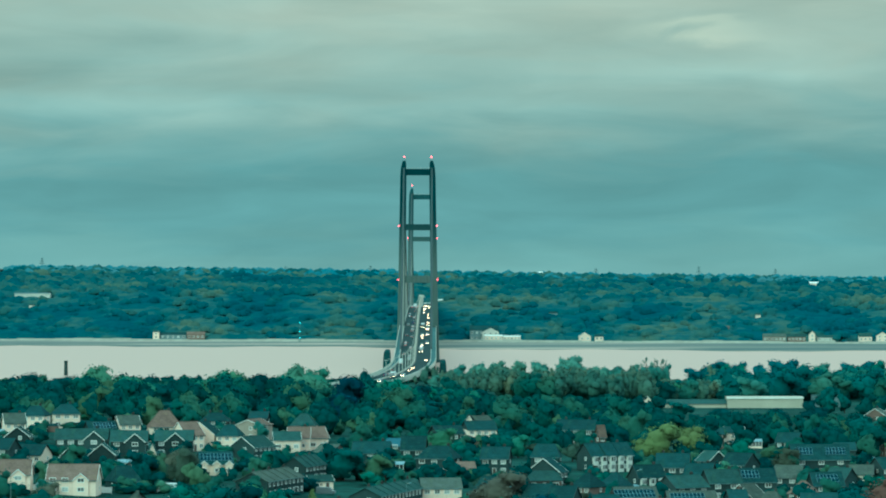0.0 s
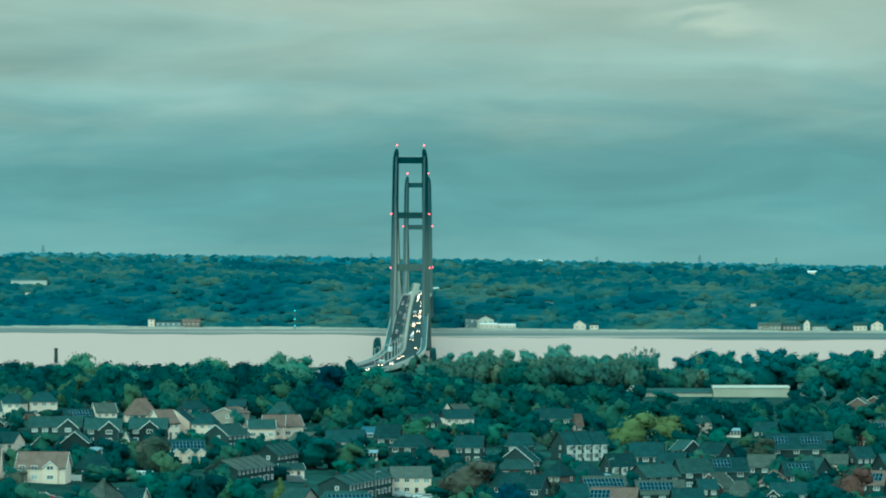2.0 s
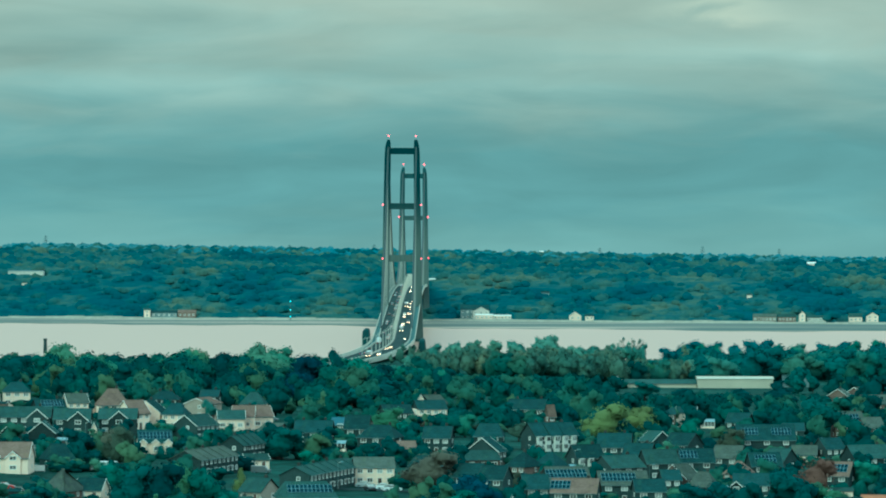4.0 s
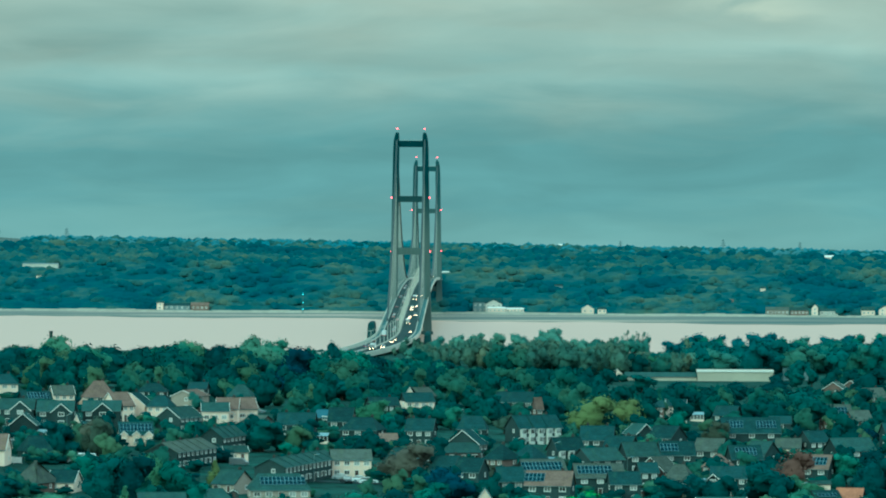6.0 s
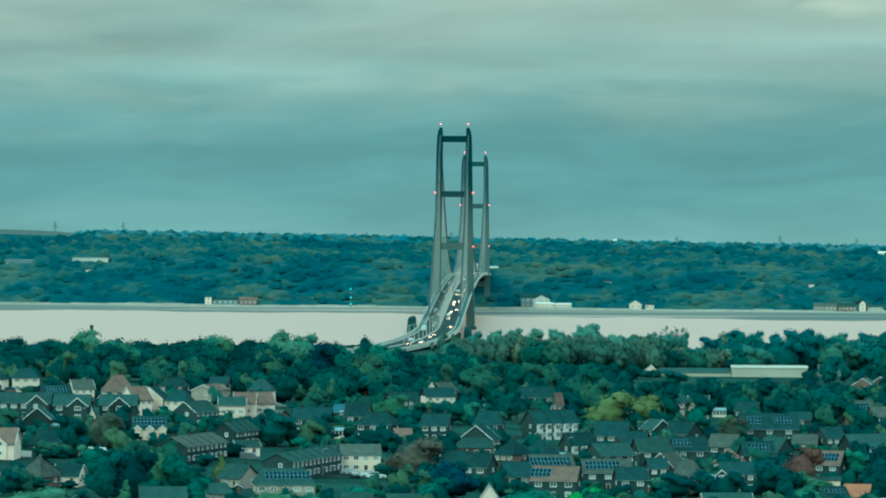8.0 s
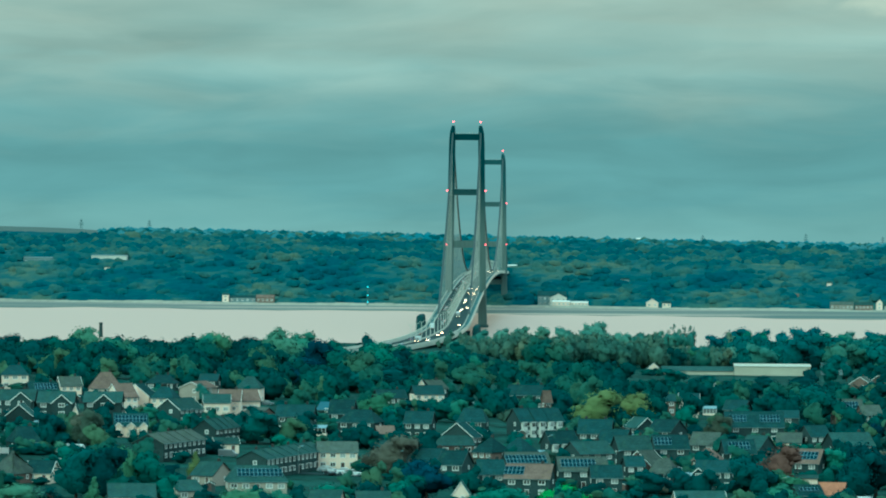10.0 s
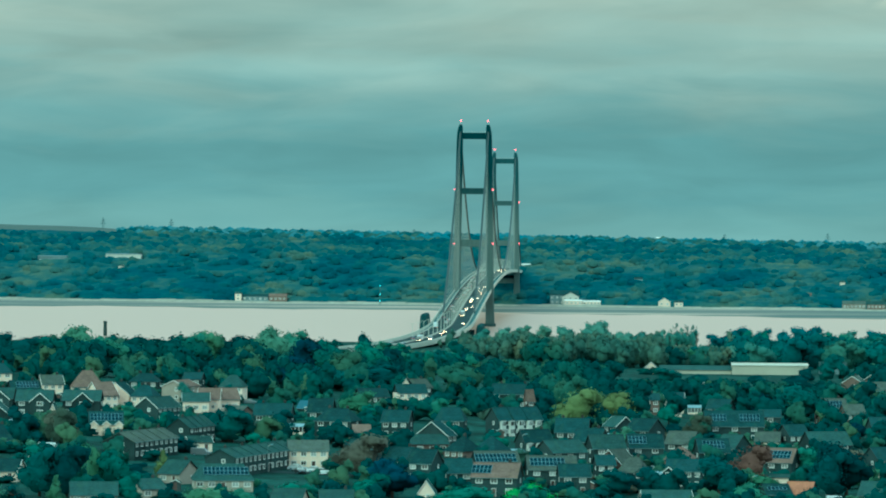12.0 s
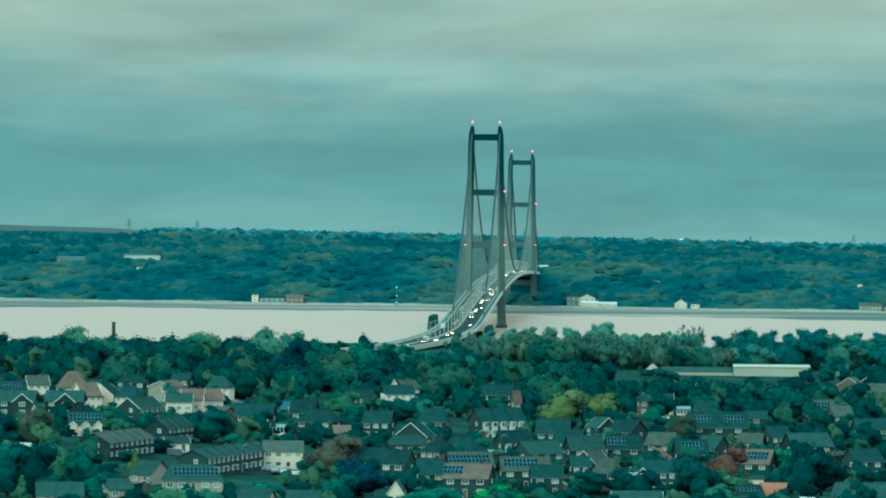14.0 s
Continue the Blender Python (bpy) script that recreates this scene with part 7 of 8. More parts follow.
tree(100.4, 1965.8, 6.9, 7.7, "olive", "round", 8, far=True)
tree(141.3, 1798.3, 8.4, 6.2, "dark", "round", 4, far=True)
tree(146.9, 1797.4, 7.6, 6.2, "dark", "round", 0, far=True)
tree(133.4, 1782.1, 5.6, 6.9, "dark", "round", 7, far=True)
tree(140.4, 1781.4, 6.0, 6.9, "dark", "round", 3, far=True)
tree(6.6, 2060.2, 8.9, 9.7, "pale", "round", 10, far=True)
tree(15.3, 2057.6, 8.5, 9.7, "pale", "round", 6, far=True)
tree(14.9, 2084.4, 9.1, 9.1, "pale", "round", 2, far=True)
tree(23.1, 2086.0, 9.0, 9.1, "pale", "round", 9, far=True)
tree(23.2, 2081.0, 10.1, 9.1, "olive", "round", 5, far=True)
tree(31.5, 2076.2, 10.2, 9.1, "olive", "round", 1, far=True)
tree(31.3, 2076.2, 9.4, 9.8, "pale", "round", 8, far=True)
tree(40.1, 2085.8, 9.7, 9.8, "pale", "round", 4, far=True)
tree(40.9, 2076.0, 8.8, 9.8, "pale", "round", 0, far=True)
tree(49.7, 2075.3, 8.9, 9.8, "pale", "round", 7, far=True)
tree(54.8, 2080.0, 12.6, 13.9, "pale", "round", 3, far=True)
tree(57.4, 2059.8, 9.5, 9.7, "pale", "round", 10, far=True)
tree(66.2, 2059.0, 9.2, 9.7, "pale", "round", 6, far=True)
tree(66.5, 2062.0, 8.7, 8.1, "pale", "round", 2, far=True)
tree(73.7, 2056.5, 9.4, 8.1, "pale", "round", 9, far=True)
tree(72.4, 2058.5, 7.3, 8.1, "pale", "round", 5, far=True)
tree(79.7, 2065.4, 7.8, 8.1, "pale", "round", 1, far=True)
tree(5.4, 2064.4, 5.4, 6.5, "pale", "round", 8, far=True)
tree(14.2, 2060.6, 5.6, 6.5, "pale", "round", 4, far=True)
tree(-36.6, 1960.6, 5.7, 6.4, "green", "round", 0, far=True)
tree(-30.8, 1957.5, 5.9, 6.4, "green", "round", 7, far=True)
tree(-28.5, 1965.4, 5.2, 6.4, "green", "round", 3, far=True)
tree(-22.7, 1958.2, 5.1, 6.4, "green", "round", 10, far=True)
tree(-25.3, 1958.9, 4.1, 5.0, "green", "round", 6, far=True)
tree(-19.5, 1960.5, 4.0, 5.0, "green", "round", 2, far=True)
tree(-13.6, 1961.2, 2.0, 2.5, "pale", "round", 9, far=True)
tree(-7.8, 1965.5, 2.1, 2.5, "pale", "round", 5, far=True)
tree(-8.4, 1958.2, 2.6, 3.0, "pale", "round", 1, far=True)
tree(-2.6, 1954.0, 2.3, 3.0, "pale", "round", 8, far=True)
tree(-3.9, 1957.9, 3.3, 3.8, "pale", "round", 4, far=True)
tree(1.9, 1960.8, 3.1, 3.8, "pale", "round", 0, far=True)
tree(0.8, 1959.9, 4.0, 4.9, "pale", "round", 7, far=True)
tree(6.6, 1962.5, 3.9, 4.9, "pale", "round", 3, far=True)
tree(5.3, 1961.1, 5.6, 6.4, "pale", "round", 10, far=True)
tree(11.1, 1965.8, 5.7, 6.4, "pale", "round", 6, far=True)
tree(-19.3, 1811.8, 5.7, 5.9, "green", "round", 2, far=True)
tree(-13.9, 1811.6, 5.6, 5.9, "green", "round", 9, far=True)
tree(-17.4, 1818.8, 5.0, 6.0, "green", "round", 5, far=True)
tree(-12.0, 1823.1, 5.3, 6.0, "green", "round", 1, far=True)
tree(-14.5, 1807.7, 5.7, 5.9, "green", "round", 8, far=True)
tree(-9.1, 1801.6, 5.6, 5.9, "green", "round", 4, far=True)
tree(-12.3, 1809.5, 5.4, 5.9, "green", "round", 0, far=True)
tree(-7.0, 1813.9, 5.5, 5.9, "green", "round", 7, far=True)
tree(-9.6, 1793.0, 6.8, 5.9, "green", "round", 3, far=True)
tree(-4.3, 1790.2, 7.0, 5.9, "green", "round", 10, far=True)
tree(-8.0, 1810.5, 5.6, 6.0, "dark", "round", 6, far=True)
tree(-2.6, 1815.6, 6.1, 6.0, "dark", "round", 2, far=True)
tree(-6.2, 1833.7, 4.9, 5.8, "dark", "round", 9, far=True)
tree(-0.7, 1835.7, 4.8, 5.8, "dark", "round", 5, far=True)
tree(-4.1, 1844.6, 4.5, 5.3, "green", "round", 1, far=True)
tree(1.4, 1847.5, 4.6, 5.3, "green", "round", 8, far=True)
tree(-2.0, 1859.9, 4.9, 5.8, "green", "round", 4, far=True)
tree(3.5, 1855.0, 4.6, 5.8, "green", "round", 0, far=True)
tree(-0.0, 1867.1, 4.0, 4.8, "dark", "round", 7, far=True)
tree(5.5, 1875.7, 4.2, 4.8, "dark", "round", 3, far=True)
tree(3.4, 1817.4, 5.4, 6.0, "dark", "round", 10, far=True)
tree(8.8, 1826.4, 5.8, 6.0, "dark", "round", 6, far=True)
tree(6.5, 1788.3, 6.9, 5.8, "green", "round", 2, far=True)
tree(11.8, 1785.0, 6.1, 5.8, "green", "round", 9, far=True)
tree(8.4, 1804.5, 5.5, 5.9, "dark", "round", 5, far=True)
tree(13.7, 1799.4, 6.0, 5.9, "dark", "round", 1, far=True)
tree(-3.6, 2005.8, 5.8, 5.7, "pale", "round", 8, far=True)
tree(1.6, 2009.0, 5.5, 5.7, "pale", "round", 4, far=True)
tree(1.5, 2011.5, 5.9, 5.7, "pale", "round", 0, far=True)
tree(6.7, 2005.3, 6.1, 5.7, "pale", "round", 7, far=True)
tree(6.6, 2004.9, 6.7, 5.7, "pale", "round", 3, far=True)
tree(11.8, 2010.9, 7.3, 5.7, "pale", "round", 10, far=True)
tree(81.7, 2085.0, 9.0, 5.6, "pale", "round", 6, far=True)
tree(84.1, 2085.0, 8.0, 5.6, "pale", "round", 2, far=True)
tree(86.7, 2085.0, 7.1, 5.6, "pale", "round", 9, far=True)
tree(89.3, 2085.0, 8.5, 5.6, "pale", "round", 5, far=True)
tree(92.2, 2085.0, 7.6, 5.6, "pale", "round", 1, far=True)
tree(94.8, 2085.0, 9.1, 5.6, "pale", "round", 8, far=True)
tree(50.1, 2090.0, 11.3, 4.6, "pale", "round", 4, far=True)
tree(53.0, 2090.0, 10.4, 4.6, "pale", "round", 0, far=True)
tree(56.3, 2090.0, 11.4, 4.6, "pale", "round", 7, far=True)
tree(58.2, 2090.0, 10.4, 4.6, "pale", "round", 3, far=True)
tree(-328.5, 4300.0, 6.6, 8.5, "teal", "round", 2, far=True)
tree(-314.6, 4300.0, 7.4, 8.5, "teal", "round", 2, far=True)
tree(121.6, 1298.0, 4.2, 6.3, "olive", "round", 10)
tree(71.6, 1070.0, 3.3, 4.1, "brown", "round", 6)
tree(39.9, 1114.0, 3.9, 8.0, "olive", "bush", 2)
tree(90.3, 1240.0, 4.5, 5.8, "dark", "round", 9)
tree(79.9, 1268.0, 3.4, 6.5, "brown", "round", 5)
tree(42.6, 1098.0, 4.3, 4.4, "brown", "round", 1)
tree(132.3, 1314.0, 4.6, 7.6, "plum", "round", 8)
tree(33.9, 1052.0, 3.6, 4.7, "brown", "bush", 4)
tree(61.2, 1084.0, 3.1, 7.9, "brown", "round", 0)
tree(108.3, 1222.0, 5.0, 6.2, "green", "bush", 7)
tree(66.7, 1084.0, 3.8, 6.5, "olive", "round", 3)
tree(101.9, 1214.0, 2.8, 4.6, "dark", "round", 10)
tree(29.8, 1054.0, 3.6, 7.0, "dark", "round", 6)
tree(70.0, 1080.0, 4.1, 5.8, "plum", "round", 2)
tree(39.7, 1206.0, 3.4, 5.2, "green", "bush", 9)
tree(119.0, 1156.0, 4.5, 6.4, "dark", "round", 5)
tree(44.9, 1272.0, 3.4, 5.0, "plum", "bush", 1)
tree(62.0, 1206.0, 4.1, 5.7, "brown", "bush", 8)
tree(70.4, 1104.0, 2.8, 4.9, "dark", "bush", 4)
tree(84.7, 1124.0, 3.2, 6.1, "plum", "bush", 0)
tree(68.4, 1284.0, 4.6, 9.6, "olive", "bush", 7)
tree(61.3, 1264.0, 2.9, 9.0, "plum", "round", 3)
tree(130.0, 1328.0, 3.6, 5.1, "plum", "round", 10)
tree(30.4, 1064.0, 3.5, 6.5, "dark", "round", 6)
tree(42.6, 1144.0, 3.6, 6.6, "dark", "round", 2)
tree(112.1, 1306.0, 6.3, 5.6, "dark", "bush", 9)
tree(46.4, 1276.0, 4.5, 7.1, "olive", "round", 5)
tree(80.5, 1268.0, 2.7, 8.4, "brown", "round", 1)
tree(109.8, 1082.0, 3.9, 4.5, "plum", "round", 8)
tree(108.1, 1252.0, 4.0, 5.2, "olive", "round", 4)
tree(71.2, 1120.0, 4.8, 8.3, "brown", "round", 0)
tree(110.4, 1106.0, 2.5, 7.4, "plum", "bush", 7)
tree(24.0, 1186.0, 5.5, 4.9, "dark", "round", 3)
tree(39.2, 1102.0, 4.7, 4.1, "dark", "bush", 10)
tree(70.0, 1268.0, 5.4, 7.4, "green", "round", 6)
tree(56.4, 1248.0, 4.3, 6.1, "dark", "round", 2)
tree(78.0, 1116.0, 2.4, 4.6, "dark", "round", 9)
tree(70.0, 1226.0, 5.8, 4.6, "olive", "round", 5)
tree(104.4, 1296.0, 4.6, 5.6, "brown", "round", 1)
tree(-30.9, 1008.0, 3.9, 3.8, "green", "bush", 8)
tree(14.0, 1168.0, 3.4, 5.7, "dark", "bush", 4)
tree(21.3, 1132.0, 2.4, 7.0, "olive", "round", 0)
tree(-80.1, 1254.0, 5.2, 5.3, "green", "bush", 7)
tree(-43.6, 1210.0, 4.7, 5.4, "green", "round", 3)
tree(-41.2, 1032.0, 4.0, 5.9, "dark", "bush", 10)
tree(-81.2, 1216.0, 4.4, 7.9, "dark", "bush", 6)
tree(-18.1, 1266.0, 4.3, 7.0, "olive", "round", 2)
tree(-33.2, 1044.0, 3.4, 6.9, "dark", "round", 9)
tree(-0.8, 1188.0, 4.0, 6.8, "dark", "bush", 5)
tree(17.4, 1328.0, 5.6, 5.6, "dark", "round", 1)
tree(21.6, 1112.0, 3.1, 6.6, "dark", "bush", 8)
tree(-55.2, 1234.0, 4.4, 6.5, "green", "round", 4)
tree(8.4, 1246.0, 3.3, 5.4, "dark", "round", 0)
tree(-81.5, 1114.0, 2.6, 6.3, "olive", "bush", 7)
tree(-62.9, 1106.0, 3.7, 4.7, "olive", "bush", 3)
tree(-67.5, 996.0, 2.7, 4.8, "dark", "round", 10)
tree(-54.2, 1092.0, 3.6, 5.3, "green", "round", 6)
tree(90.5, 1289.6, 2.6, 4.3, "dark", "bush", 2)
tree(21.2, 1030.2, 2.6, 2.9, "dark", "bush", 9)
tree(-22.3, 1198.7, 3.4, 4.9, "olive", "bush", 5)
tree(155.2, 1366.9, 2.2, 3.2, "dark", "bush", 1)
tree(-33.2, 1016.9, 4.1, 6.3, "green", "bush", 8)
tree(104.8, 1124.6, 3.0, 4.9, "olive", "bush", 4)
tree(171.8, 1403.3, 4.1, 6.4, "dark", "bush", 0)
tree(-38.1, 1059.7, 3.0, 4.9, "green", "bush", 7)
tree(134.6, 1463.8, 3.4, 5.6, "green", "bush", 3)
tree(-153.7, 1197.7, 4.1, 6.1, "dark", "bush", 10)
tree(180.9, 1212.7, 2.6, 4.0, "green", "bush", 6)
tree(-58.7, 1327.8, 2.6, 3.5, "brown", "bush", 2)
tree(95.6, 1140.6, 4.1, 4.5, "green", "bush", 9)
tree(80.1, 1421.9, 2.6, 2.8, "green", "bush", 5)
tree(167.6, 1168.1, 2.6, 3.4, "green", "bush", 1)
tree(167.2, 1072.4, 3.8, 5.7, "olive", "bush", 8)
tree(155.7, 1034.4, 6.0, 7.8, "green", "round", 4)
tree(120.6, 1051.8, 3.4, 4.5, "dark", "bush", 0)
tree(-108.5, 1025.8, 3.0, 4.7, "dark", "bush", 7)
tree(32.1, 970.9, 4.1, 5.6, "brown", "bush", 3)
tree(-65.8, 987.1, 5.0, 6.7, "dark", "round", 10)
tree(-49.2, 1003.5, 5.0, 5.1, "green", "round", 6)
tree(97.4, 1041.6, 6.0, 9.6, "green", "round", 2)
tree(88.8, 1439.3, 2.2, 2.2, "dark", "bush", 9)
tree(-13.7, 1352.5, 4.1, 4.1, "green", "bush", 5)
tree(-112.4, 1376.0, 4.1, 5.0, "dark", "bush", 1)
tree(118.3, 1057.3, 2.6, 3.0, "dark", "bush", 8)
tree(-56.3, 1199.6, 2.6, 2.9, "brown", "bush", 4)
tree(-129.6, 1193.4, 4.1, 6.7, "dark", "bush", 0)
tree(-103.0, 1411.5, 2.2, 3.5, "olive", "bush", 7)
tree(63.3, 1450.0, 3.0, 3.5, "green", "bush", 3)
tree(202.8, 1429.3, 2.2, 2.5, "dark", "bush", 10)
tree(-62.1, 1178.8, 4.1, 6.3, "dark", "bush", 6)
tree(21.1, 1037.5, 6.0, 7.2, "dark", "round", 2)
tree(9.8, 1148.0, 5.0, 5.8, "brown", "round", 9)
tree(-124.1, 988.5, 3.4, 4.0, "green", "bush", 5)
tree(-81.6, 1325.3, 3.8, 5.9, "dark", "bush", 1)
tree(134.3, 1410.9, 6.0, 7.8, "dark", "round", 8)
tree(-95.4, 1012.3, 4.1, 5.6, "green", "bush", 4)
tree(187.7, 1323.7, 4.1, 5.0, "green", "bush", 0)
tree(146.6, 1045.0, 2.6, 3.4, "olive", "bush", 7)
tree(31.2, 1335.5, 4.1, 6.8, "dark", "bush", 3)
tree(33.4, 1112.6, 4.1, 5.4, "dark", "bush", 10)
tree(-127.9, 992.2, 3.4, 4.5, "green", "bush", 6)
tree(-103.5, 990.5, 4.1, 5.2, "dark", "bush", 2)
tree(120.6, 1133.8, 5.0, 5.5, "brown", "round", 9)
tree(-55.3, 972.7, 3.0, 4.7, "olive", "bush", 5)
tree(54.9, 1318.0, 5.0, 5.6, "brown", "round", 1)
tree(-118.4, 1030.0, 4.1, 4.5, "green", "bush", 8)
tree(83.2, 1271.6, 2.2, 3.1, "dark", "bush", 4)
tree(60.4, 1271.8, 3.4, 5.7, "green", "bush", 0)
tree(-113.3, 1016.6, 2.6, 2.7, "dark", "bush", 7)
tree(69.5, 1194.7, 6.0, 9.5, "olive", "round", 3)
tree(97.2, 1447.8, 3.8, 4.9, "dark", "bush", 10)
tree(1.7, 1115.7, 3.8, 6.1, "dark", "bush", 6)
tree(68.3, 1124.6, 5.0, 6.3, "green", "round", 2)
tree(185.9, 1294.6, 4.1, 4.7, "green", "bush", 9)
tree(-27.8, 1005.0, 2.6, 3.4, "olive", "bush", 5)
tree(74.9, 1277.0, 3.0, 3.3, "dark", "bush", 1)
tree(83.9, 1210.5, 5.0, 6.2, "green", "round", 8)
tree(-4.1, 968.7, 5.0, 6.9, "green", "round", 4)
tree(44.0, 1419.1, 3.0, 4.2, "green", "bush", 0)
tree(57.5, 1094.9, 2.6, 2.8, "brown", "bush", 7)
tree(-43.9, 1352.6, 2.6, 3.8, "brown", "bush", 3)
tree(54.1, 1390.6, 2.2, 3.7, "brown", "bush", 10)
tree(-72.3, 1329.2, 4.1, 5.0, "brown", "bush", 6)
tree(-112.3, 1008.9, 4.1, 7.0, "green", "bush", 2)
tree(-129.5, 1168.4, 2.6, 2.7, "dark", "bush", 9)
tree(4.6, 1167.4, 2.6, 3.4, "dark", "bush", 5)
tree(38.8, 1439.0, 2.6, 3.5, "olive", "bush", 1)
tree(207.3, 1435.9, 5.0, 5.4, "green", "round", 8)
tree(-130.8, 1352.0, 6.0, 6.4, "dark", "round", 4)
tree(40.1, 1463.5, 4.1, 4.9, "dark", "bush", 0)
tree(188.8, 1241.0, 4.1, 4.7, "dark", "bush", 7)
tree(166.6, 1222.5, 4.1, 5.9, "olive", "bush", 3)
tree(-50.8, 1428.6, 6.0, 6.6, "dark", "round", 10)
tree(140.5, 987.3, 5.0, 6.6, "dark", "round", 6)
tree(52.1, 1428.0, 6.0, 7.2, "dark", "round", 2)
tree(-74.6, 1339.5, 5.0, 7.7, "green", "round", 9)
tree(-115.5, 1268.5, 3.4, 5.1, "green", "bush", 5)
tree(-133.5, 1331.8, 3.4, 4.0, "dark", "bush", 1)
tree(101.2, 1287.7, 3.8, 5.0, "green", "bush", 8)
tree(-52.6, 1205.7, 3.8, 4.7, "olive", "bush", 4)
tree(77.9, 986.8, 2.6, 4.0, "dark", "bush", 0)
tree(47.1, 1131.6, 5.0, 8.1, "brown", "round", 7)
tree(-68.9, 1428.9, 4.1, 6.6, "dark", "bush", 3)
tree(179.4, 1171.5, 3.0, 4.4, "dark", "bush", 10)
tree(109.3, 1346.1, 2.2, 3.7, "green", "bush", 6)
tree(131.4, 1119.3, 3.8, 6.0, "green", "bush", 2)
tree(4.6, 1261.6, 6.0, 7.4, "green", "round", 9)
tree(129.6, 1311.5, 2.2, 3.1, "dark", "bush", 5)
tree(34.0, 1292.5, 5.0, 6.6, "brown", "round", 1)
tree(-73.7, 1150.3, 2.2, 3.7, "green", "bush", 8)
tree(17.9, 1047.1, 4.1, 4.4, "olive", "bush", 4)
tree(141.2, 1173.0, 3.8, 4.3, "dark", "bush", 0)
tree(-119.5, 1080.3, 6.0, 7.8, "dark", "round", 7)
tree(92.9, 1116.3, 4.1, 5.8, "green", "bush", 3)
tree(-1.5, 1346.4, 2.2, 3.0, "dark", "bush", 10)
tree(-6.3, 961.4, 5.0, 5.7, "dark", "round", 6)
tree(-84.6, 1056.8, 5.0, 6.6, "brown", "round", 2)
tree(-120.0, 1107.4, 5.0, 7.2, "brown", "round", 9)
tree(169.2, 1268.2, 3.4, 5.0, "dark", "bush", 5)
tree(18.6, 1186.4, 2.6, 3.2, "olive", "bush", 1)
tree(-23.1, 1011.1, 2.6, 3.0, "dark", "bush", 8)
tree(-5.5, 961.7, 3.8, 5.7, "dark", "bush", 4)
tree(-94.8, 1158.3, 2.6, 3.9, "green", "bush", 0)
tree(-13.7, 1190.0, 2.2, 2.9, "dark", "bush", 7)
tree(95.2, 1398.7, 2.6, 3.0, "brown", "bush", 3)
tree(124.2, 1175.5, 6.0, 9.0, "brown", "round", 10)
tree(-64.7, 1127.0, 2.2, 3.5, "dark", "bush", 6)
tree(-121.1, 1454.7, 2.6, 3.7, "olive", "bush", 2)
tree(-101.1, 1144.8, 3.8, 3.8, "dark", "bush", 9)
tree(-6.9, 1035.9, 2.6, 2.6, "olive", "bush", 5)
tree(183.3, 1240.5, 4.1, 6.8, "olive", "bush", 1)
tree(-86.4, 1000.7, 2.2, 3.3, "dark", "bush", 8)
tree(145.6, 1148.5, 3.8, 5.3, "brown", "bush", 4)
tree(-48.8, 1411.9, 6.0, 6.7, "green", "round", 0)
tree(-2.7, 1177.5, 2.2, 2.9, "dark", "bush", 7)
tree(19.4, 1015.7, 6.0, 6.9, "green", "round", 3)
tree(55.1, 1299.2, 2.6, 3.9, "dark", "bush", 10)
tree(-43.2, 1167.7, 2.2, 3.2, "dark", "bush", 6)
tree(188.4, 1357.5, 2.6, 3.8, "brown", "bush", 2)
tree(77.8, 1427.2, 2.2, 3.0, "green", "bush", 9)
tree(-1.8, 1199.4, 3.0, 3.6, "green", "bush", 5)
tree(-130.1, 1189.3, 6.0, 9.7, "dark", "round", 1)
tree(56.9, 1384.0, 2.6, 3.1, "green", "bush", 8)
tree(-30.0, 1008.9, 4.1, 6.9, "dark", "bush", 4)
tree(-37.5, 1404.1, 2.6, 3.2, "green", "bush", 0)
tree(19.4, 1383.4, 2.2, 3.7, "olive", "bush", 7)
tree(184.3, 1317.2, 3.4, 4.1, "dark", "bush", 3)
tree(152.9, 1194.6, 6.0, 8.2, "dark", "round", 10)
tree(18.2, 1007.7, 5.0, 7.3, "green", "round", 6)
tree(147.9, 1183.9, 3.8, 4.8, "brown", "bush", 2)
tree(52.3, 1267.7, 3.0, 3.9, "dark", "bush", 9)
tree(-157.4, 1334.3, 2.6, 4.0, "green", "bush", 5)
tree(-157.0, 1421.7, 2.6, 3.7, "dark", "bush", 1)
tree(2.3, 977.5, 3.0, 3.7, "olive", "bush", 8)
tree(23.5, 1313.7, 4.1, 5.4, "brown", "bush", 4)
tree(-142.1, 1195.9, 4.1, 7.0, "green", "bush", 0)
tree(-145.4, 1393.2, 5.0, 6.3, "dark", "round", 7)

# ---- gardens: hedges before the houses, small trees between the rows ----


def clear_of_houses(x, y, gap):
    for hx, hy, rot, w, d, _ in HOMES:
        a = radians(-rot)
        lx = (x - hx) * math.cos(a) - (y - hy) * math.sin(a)
        ly = (x - hx) * math.sin(a) + (y - hy) * math.cos(a)
        if abs(lx) < w / 2 + gap and abs(ly) < d / 2 + gap:
            return False
    return True


def hedge_spot(rng):
    while True:
        hx, hy, rot, w, d, bare = HOMES[int(rng.integers(len(HOMES)))]
        if bare and rng.uniform() < 0.85:
            continue
        a = radians(rot)
        lx, ly = rng.uniform(-w / 2 - 1, w / 2 + 1), -d / 2 - rng.uniform(2.5, 8.0)
        if abs(abs(rot) - 90) < 1:
            lx, ly = -math.copysign(w / 2 + rng.uniform(2.5, 8.0), rot), rng.uniform(-d / 2 - 1, d / 2 + 1)
        x, y = hx + lx * math.cos(a) - ly * math.sin(a), hy + lx * math.sin(a) + ly * math.cos(a)
        if clear_of_houses(x, y, 1.2):
            return x, y


